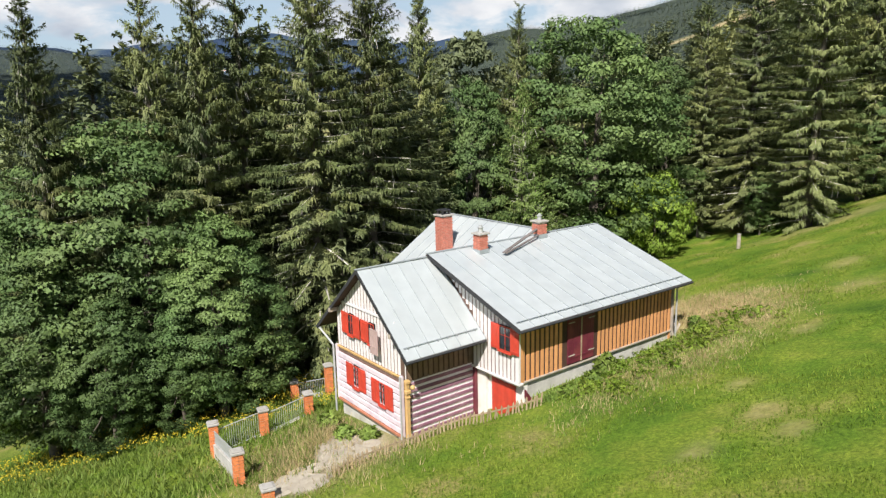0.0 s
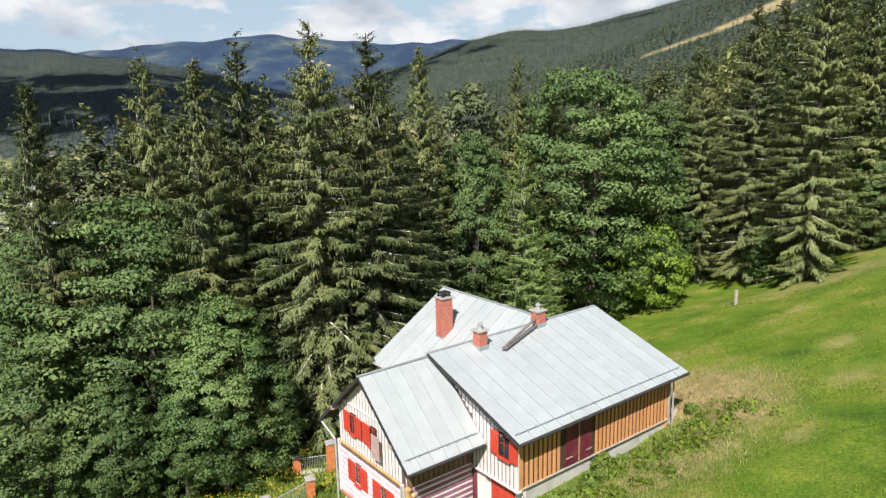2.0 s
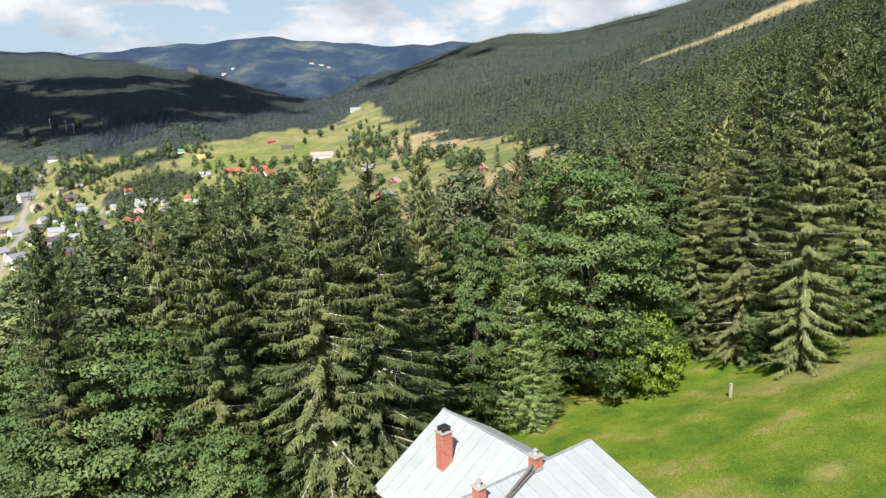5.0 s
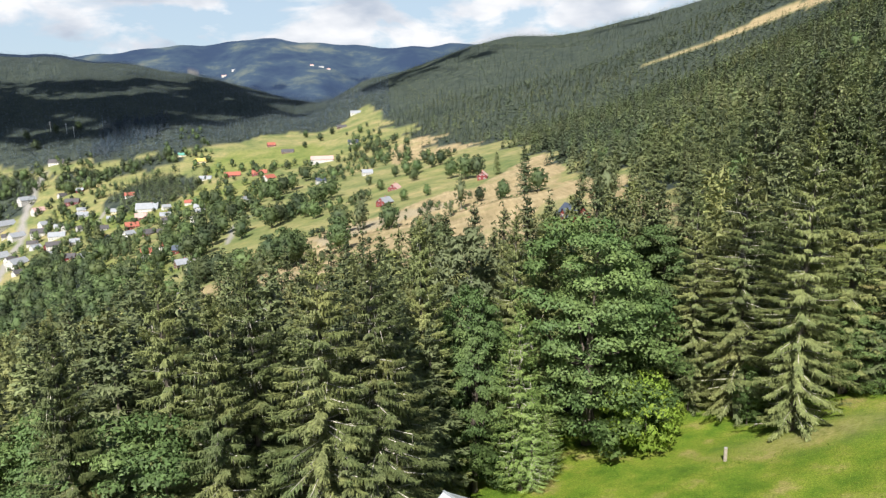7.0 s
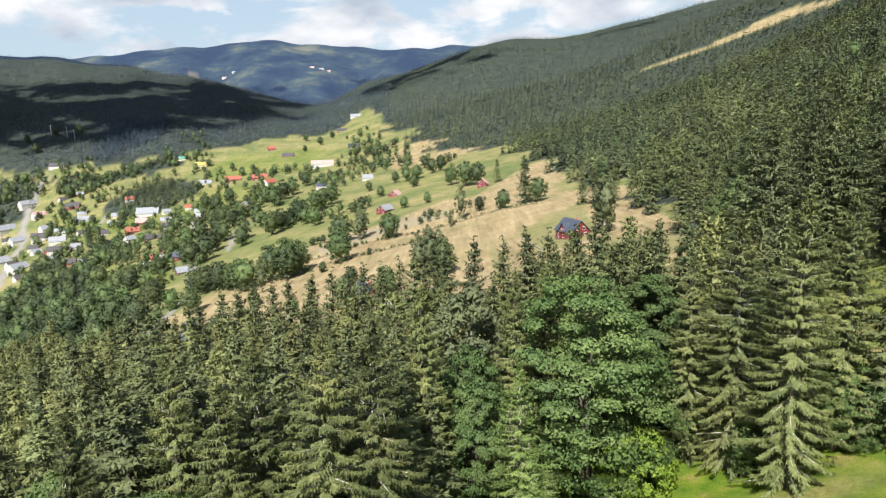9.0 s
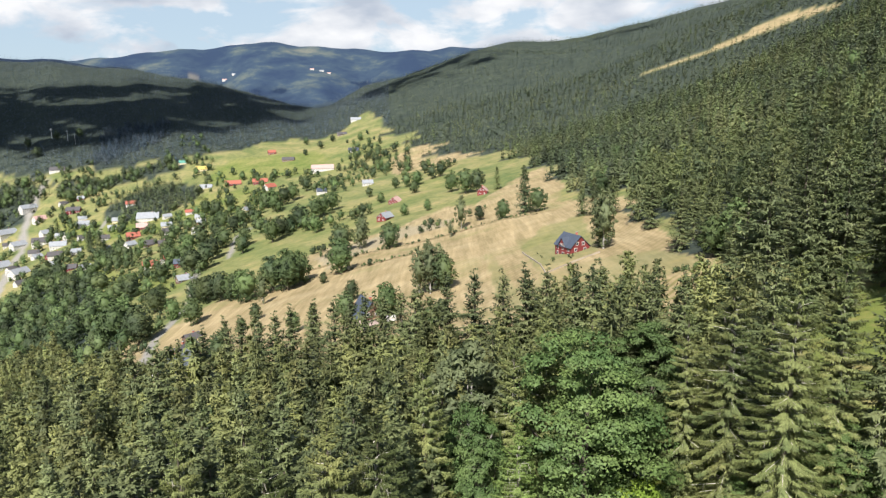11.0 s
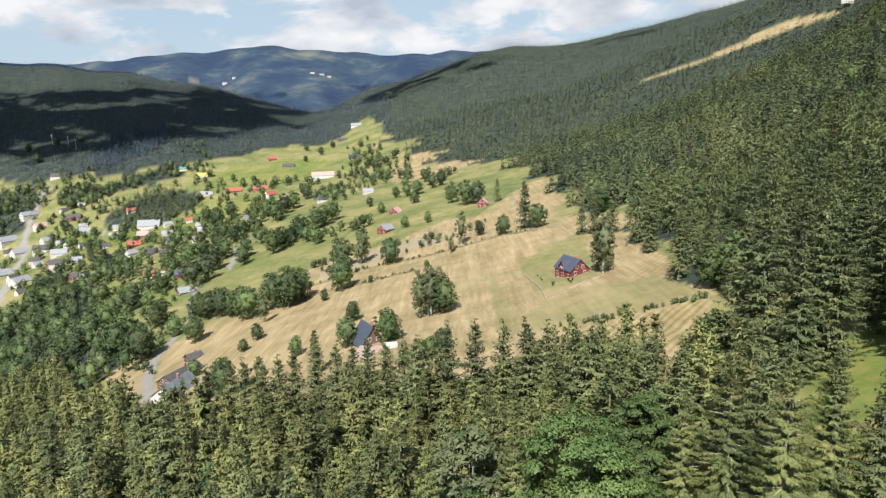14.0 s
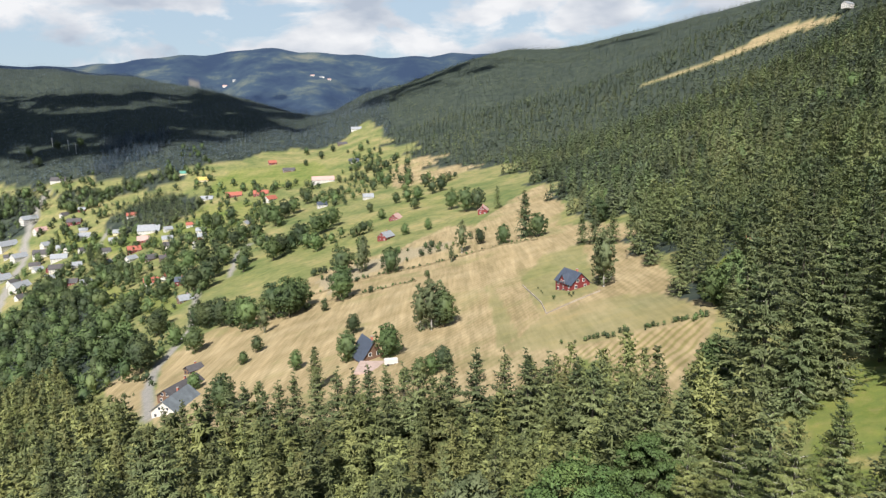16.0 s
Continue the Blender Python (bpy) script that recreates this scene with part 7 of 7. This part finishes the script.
STREET = ((-796, 1312, 30, 15, 10, 60, "g", "w"), (-676, 1137, 26, 16, 10, 15, "d", "w"), (-618, 1085, 24, 15, 8, 20, "g", "w"), (-618, 1121, 18, 12, 7, 70, "d", "w"), (-786, 1220, 34, 18, 12, 65, "g", "w"), (-704, 1062, 32, 18, 12, 60, "g", "w"), (-620, 978, 26, 16, 10, 70, "g", "w"), (-610, 880, 22, 14, 9, 20, "g", "w"), (-586, 1017, 20, 14, 8, 25, "d", "w"), (-678, 1255, 24, 14, 8, 10, "d", "k"), (-622, 1176, 20, 14, 7, 30, "g", "w"), (-740, 1250, 22, 14, 9, 60, "p", "w"))
LANESIDE = ((-655, 1020, 18, 12, 8, 65, "d", "w"), (-690, 1180, 20, 14, 9, 60, "g", "w"), (-730, 1160, 24, 15, 10, 60, "g", "w"), (-640, 920, 20, 13, 8, 70, "d", "w"), (-560, 940, 16, 12, 7, 20, "t", "w"), (-545, 1000, 14, 11, 6, 30, "g", "w"), (-500, 900, 16, 11, 6, 10, "d", "k"), (-465, 870, 14, 10, 6, 40, "g", "w"), (-410, 1010, 15, 11, 6, 20, "g", "c"), (-580, 1090, 14, 11, 6, 50, "d", "w"), (-560, 1230, 16, 12, 6, 20, "t", "w"))
SCATTERED = tuple((x_, y_, L_, L_ * 0.72, 5.5, t_, r_, w_) for x_, y_, L_, t_, r_, w_ in (
    (-640, 1060, 15, 60, "g", "w"), (-662, 1090, 16, 20, "d", "w"), (-700, 1010, 18, 65, "g", "w"), (-735, 1100, 18, 60, "g", "c"), (-760, 1180, 16, 30, "d", "w"), (-650, 1150, 14, 15, "g", "w"), (-600, 1030, 14, 70, "d", "k"),
    (-575, 980, 14, 25, "g", "w"), (-590, 930, 15, 60, "d", "w"), (-540, 1110, 13, 20, "g", "w"), (-505, 1150, 14, 10, "d", "w"), (-440, 1090, 13, 40, "g", "w"), (-400, 1080, 12, 20, "t", "w"), (-640, 1210, 14, 30, "g", "w"),
    (-720, 1300, 15, 60, "d", "w"), (-690, 1310, 13, 10, "g", "k"), (-620, 860, 16, 65, "g", "w"), (-360, 870, 12, 30, "d", "b"), (-340, 960, 12, 15, "g", "w"), (-480, 960, 13, 60, "g", "c")))
ROOFS = {"t": (M_TILE, "red-tiled"), "s": (M_SLATE, "slate-roofed"), "g": (M_ASHROOF, "grey-roofed"), "d": (M_DARKROOF, "dark-roofed"), "p": (M_PINKROOF, "faded pink-roofed"), "y": (M_YELLOWROOF, "yellow-roofed"), "e": (M_GREENROOF, "green-roofed")}
WALLS = {"w": (M_WALLWHITE, "white"), "r": (M_WALLRED, "red timber"), "k": (M_WALLRED, "reddish"), "b": (M_WALLBROWN, "brown timber"), "c": (M_WALLCREAM, "cream")}
for rows, where, floors in ((COTTAGES, "on the valley slope", 1), (UPPER, "on the upper meadow", 2), (TOWNSIDE, "at the edge of the village", 2), (STREET, "along the village street", 3), (LANESIDE, "beside the village lanes", 2), (SCATTERED, "among the village gardens", 1)):
    for x, y, L, W, H, turn, rk, wk in rows:
        village_house(x, y, L, W, H, turn, ROOFS[rk][0], WALLS[wk][0], f"{ROOFS[rk][1]} {WALLS[wk][1]} house {where}", 0.85, floors, group="houses " + where)

# garden wall round the red house, parked trailer by the chalet, trough in the meadow
gw = tagged(new("garden_wall"), "low dry-stone wall round the red house's garden", "wall")
cor = [(41, 337), (43, 288), (42, 267), (67, 281)]
gw.matrix_basis = pose(41, 300, 0)
for (x0, y0), (x1, y1) in zip(cor, cor[1:]):
    n = int(math.hypot(x1 - x0, y1 - y0) / 4)
    for k in range(n):
        p0, p1 = Vector((x0, y0)).lerp(Vector((x1, y1)), k / n), Vector((x0, y0)).lerp(Vector((x1, y1)), (k + 0.97) / n)
        z0, z1 = float(ground_z(*p0)), float(ground_z(*p1))
        part("wall_section", prism([(p0.x - 41, p0.y - 300, z0 - 0.4), (p1.x - 41, p1.y - 300, z1 - 0.4), (p1.x - 41, p1.y - 300, z1 + 0.75), (p0.x - 41, p0.y - 300, z0 + 0.75)], (0.35, 0.35, 0)), M_WOODGREY, gw)
trailer = tagged(new("white_trailer"), "white box trailer parked on the chalet's paved yard", "trailer")
placed(trailer, -20, 250, float(ground_z(-20, 250)), 12)
part("trailer_body", boxes((0, 0, 1.5, 5.2, 2.2, 2.0), bevel=0.08), M_WALLWHITE, trailer)
for q in (-1.4, 1.4):
    bm = bmesh.new()
    rod(bm, (q, -1.15, 0.4), (q, 1.25, 0.4), 0.42, 12)
    part("wheel_pair", bm, M_IRON, trailer)
yard_pad = tagged(new("chalet_yard"), "pinkish paved yard beside the dark chalet", "paving", kind="structure")
zz = float(ground_z(-27, 252))
part("pad", prism([(-34, 247, zz - 0.6), (-20, 244, zz - 0.3), (-18, 257, zz - 0.2), (-33, 259, zz - 0.5)], (0, 0, 0.9)), mat("pink_gravel", (0.42, 0.32, 0.28), 0.9, 0.12, 0.8), yard_pad)
for x, y, h in ((-872, 1660, 26), (-905, 1690, 26), (-960, 1720, 26)):
    mast = tagged(new("power_pylon"), "slim pale power pylon above the valley wood", "pylon", "power pylons")
    placed(mast, x, y, float(ground_z(x, y)))
    bm = bmesh.new(); rod(bm, (0, 0, 0), (0, 0, h), 0.6, 6)
    part("mast", bm, M_RAIL, mast)
    part("cross_arm", boxes((0, 0, h * 0.9, 7, 0.5, 0.5)), M_RAIL, mast)

# hotels on the far mountain and the lift house above the piste
for x, y, L, W, H, turn, rk, wk in ((-1173, 3902, 42, 16, 7, 10, "p", "w"), (-1120, 3898, 30, 14, 6, 0, "g", "w"), (-1290, 3880, 22, 12, 5, 20, "g", "w"), (-690, 3885, 22, 12, 5, 0, "p", "w"), (-640, 3888, 26, 12, 5, 10, "g", "w"), (-600, 3889, 20, 12, 5, 0, "p", "w"), (700, 1215, 20, 11, 6, 30, "g", "w")):
    village_house(x, y, L, W, H, turn, ROOFS[rk][0], WALLS[wk][0], f"{ROOFS[rk][1]} white mountain lodge high on the slope", 0.7, 2, group="lodges on the mountain", lift=9.4)

# ---- grass, weeds and shrubs round the cottage ----
def tufts(name, x, y, tall, blades, wide, material, label, seed, spread=0.10, lay=0.35):
    """Standing grass: a few bent blades from each tuft."""
    rng = np.random.default_rng(seed)
    z = ground_z(x, y)
    n = len(x) * blades
    base = np.repeat(np.stack((x, y, z), 1), blades, 0) + np.concatenate((rng.normal(0, spread, (n, 2)), np.full((n, 1), -0.03)), 1)
    way = unit(np.concatenate((rng.normal(0, lay, (n, 2)), np.ones((n, 1))), 1))
    h = np.repeat(tall, blades) * rng.uniform(0.6, 1.3, n)
    me = mesh_of(name, *kites(base, way, h, np.full(n, wide) * rng.uniform(0.7, 1.4, n), 0.1, rng), material)
    return tagged(new(name, me), label, "grass", kind="stuff")


def clear_of_house(x, y):
    a, b = local(x, y)
    return ~(((a > -8.0) & (a < -3.0) & (b > -2.7) & (b < 4.2)) | ((a > -3.4) & (a < 8.8) & (b > -5.9) & (b < 10.2)))


grng = np.random.default_rng(201)
x, y = grng.uniform(-8, 45, 170000), grng.uniform(13, 66, 170000)
ok = clear_of_house(x, y) & (np.abs(x) < 0.72 * y + 1) & (grng.random(170000) < np.interp(y, (13, 30, 62), (1.0, 0.55, 0.2))) & (dryness(*local(x, y)) < 0.25)
patch = np.sin(x * 0.55 + 1.1 * np.sin(y * 0.4)) * np.sin(y * 0.62 + 0.7) > -0.2
tufts("meadow_grass", x[ok & patch], y[ok & patch], grng.uniform(0.07, 0.19, (ok & patch).sum()), 3, 0.042, M_GRASS, "fresh green meadow grass", 202)
a, b = grng.normal(12.6, 2.2, 2600), grng.normal(-4.6, 2.4, 2600)
a4, b4 = grng.normal(12.6, 2.0, 2400), grng.normal(-4.6, 2.2, 2400)
a2, b2 = grng.normal(4.5, 4.2, 3600), grng.normal(-9.2, 1.3, 3600)
a3, b3 = grng.normal(-10.8, 1.9, 4200), grng.normal(-0.3, 2.3, 4200)
a, b = np.concatenate((a, a2, a3)), np.concatenate((b, b2, b3))
x, y = HOUSE_AT[0] + a * UX[0] + b * UY[0], HOUSE_AT[1] + a * UX[1] + b * UY[1]
ok = clear_of_house(x, y) & ~((a > -10.6) & (a < -7.8) & (b > -3.0) & (b < -1.0)) & (~inside(x, y, YARD_PATH) | (grng.random(len(x)) < 0.12)) & ((a > -8) | (grng.random(len(x)) < 0.8))
half = grng.random(len(x)) < np.where(a > 9, 0.85, np.where(a < -8, 0.5, 0.42))
tufts("dry_tall_grass", x[ok & half], y[ok & half], grng.uniform(0.12, 0.34, (ok & half).sum()) * np.where(a[ok & half] < -8, 1.9, 1.0), 6, 0.024, M_STRAW, "tall bleached grass beside the cottage", 203, 0.22, 0.35)
tufts("green_tall_grass", x[ok & ~half], y[ok & ~half], grng.uniform(0.12, 0.32, (ok & ~half).sum()), 6, 0.03, M_WEED, "tall green weeds beside the cottage", 204, 0.22, 0.45)
# strip of weeds along the plinth and round the yard
a, b = grng.uniform(-3.0, 8.6, 1500), grng.normal(-6.5, 0.35, 1500)
x, y = HOUSE_AT[0] + a * UX[0] + b * UY[0], HOUSE_AT[1] + a * UX[1] + b * UY[1]
tufts("plinth_weeds", x, y, grng.uniform(0.10, 0.30, 1500), 4, 0.06, M_WEED, "weeds along the foot of the plinth", 205, 0.12, 0.5)
# rank clumps of weeds over the bank before the front wall
a, b = grng.uniform(-2.5, 11.0, 130), grng.normal(-8.3, 1.2, 130)
keep_ = (b < -6.4) & ~((a < 0) & (b > -7.2))
x, y = HOUSE_AT[0] + a * UX[0] + b * UY[0], HOUSE_AT[1] + a * UX[1] + b * UY[1]
weedy = [crown_arrays(310 + s, 1.0, 0.75, 9, 16, 0.20, -0.1, 3, limbs=0)[0] for s in range(3)]
scattered("weed_clumps", weedy, x[keep_], y[keep_], grng.uniform(0.20, 0.6, keep_.sum()), M_GRASS, "rank clumps of green weeds on the bank", "weeds", 311, 1.0)
# flowering bank below the wood
x = grng.uniform(-34, -6, 9000)
y = grng.uniform(27, 52, 9000)
ok = clear_of_house(x, y) & (y < 47 + 0.2 * (x + 20)) & (np.abs(x) < 0.72 * y)
tufts("bank_weeds", x[ok], y[ok], grng.uniform(0.2, 0.6, ok.sum()), 4, 0.075, M_WEED, "rank green weeds on the bank below the wood", 206, 0.16, 0.5)
yl = ok & (y > 37) & (grng.random(9000) < 0.5)
fx, fy = x[yl], y[yl]
fz = ground_z(fx, fy) + grng.uniform(0.45, 0.75, len(fx))
flower_at = np.repeat(np.stack((fx, fy, fz), 1), 3, 0) + grng.normal(0, 0.10, (3 * len(fx), 3)) * np.array((1, 1, 0.4))
fm = mesh_of("yellow_flowers", *kites(flower_at, unit(grng.normal(size=flower_at.shape) + np.array((0, 0, 0.4))), np.full(len(flower_at), 0.10), np.full(len(flower_at), 0.09), 0.1, grng), M_FLOWER)
tagged(new("yellow_flowers", fm), "yellow flower heads over the weedy bank", "flowers", kind="stuff")


def shrub(x, y, r, h, seed, material=None, label="low leafy shrub at the foot of the cottage wall"):
    t = tree_thing("shrub", crown_arrays(seed, h, r, 26, 26, 0.20, -0.1, 4), material or M_WEED, M_BARK, label, "shrub", "shrubs round the cottage", 0.3)
    t.matrix_basis = pose(x, y, ground_at(x, y) - 0.1)
    return t


for k, (a, b, r, h) in enumerate(((1.9, -6.3, 0.55, 0.95), (0.2, -7.0, 0.45, 0.5), (-1.6, -7.2, 0.45, 0.5), (10.2, -6.0, 0.35, 0.45), (-9.0, 2.4, 0.6, 0.9), (-9.3, 0.4, 0.5, 0.7), (5.2, -7.8, 0.4, 0.4), (8.0, -7.4, 0.4, 0.4), (-8.5, -0.6, 0.45, 0.6))):
    p = HOUSE_AT + a * UX + b * UY
    shrub(p[0], p[1], r, h, 300 + k)
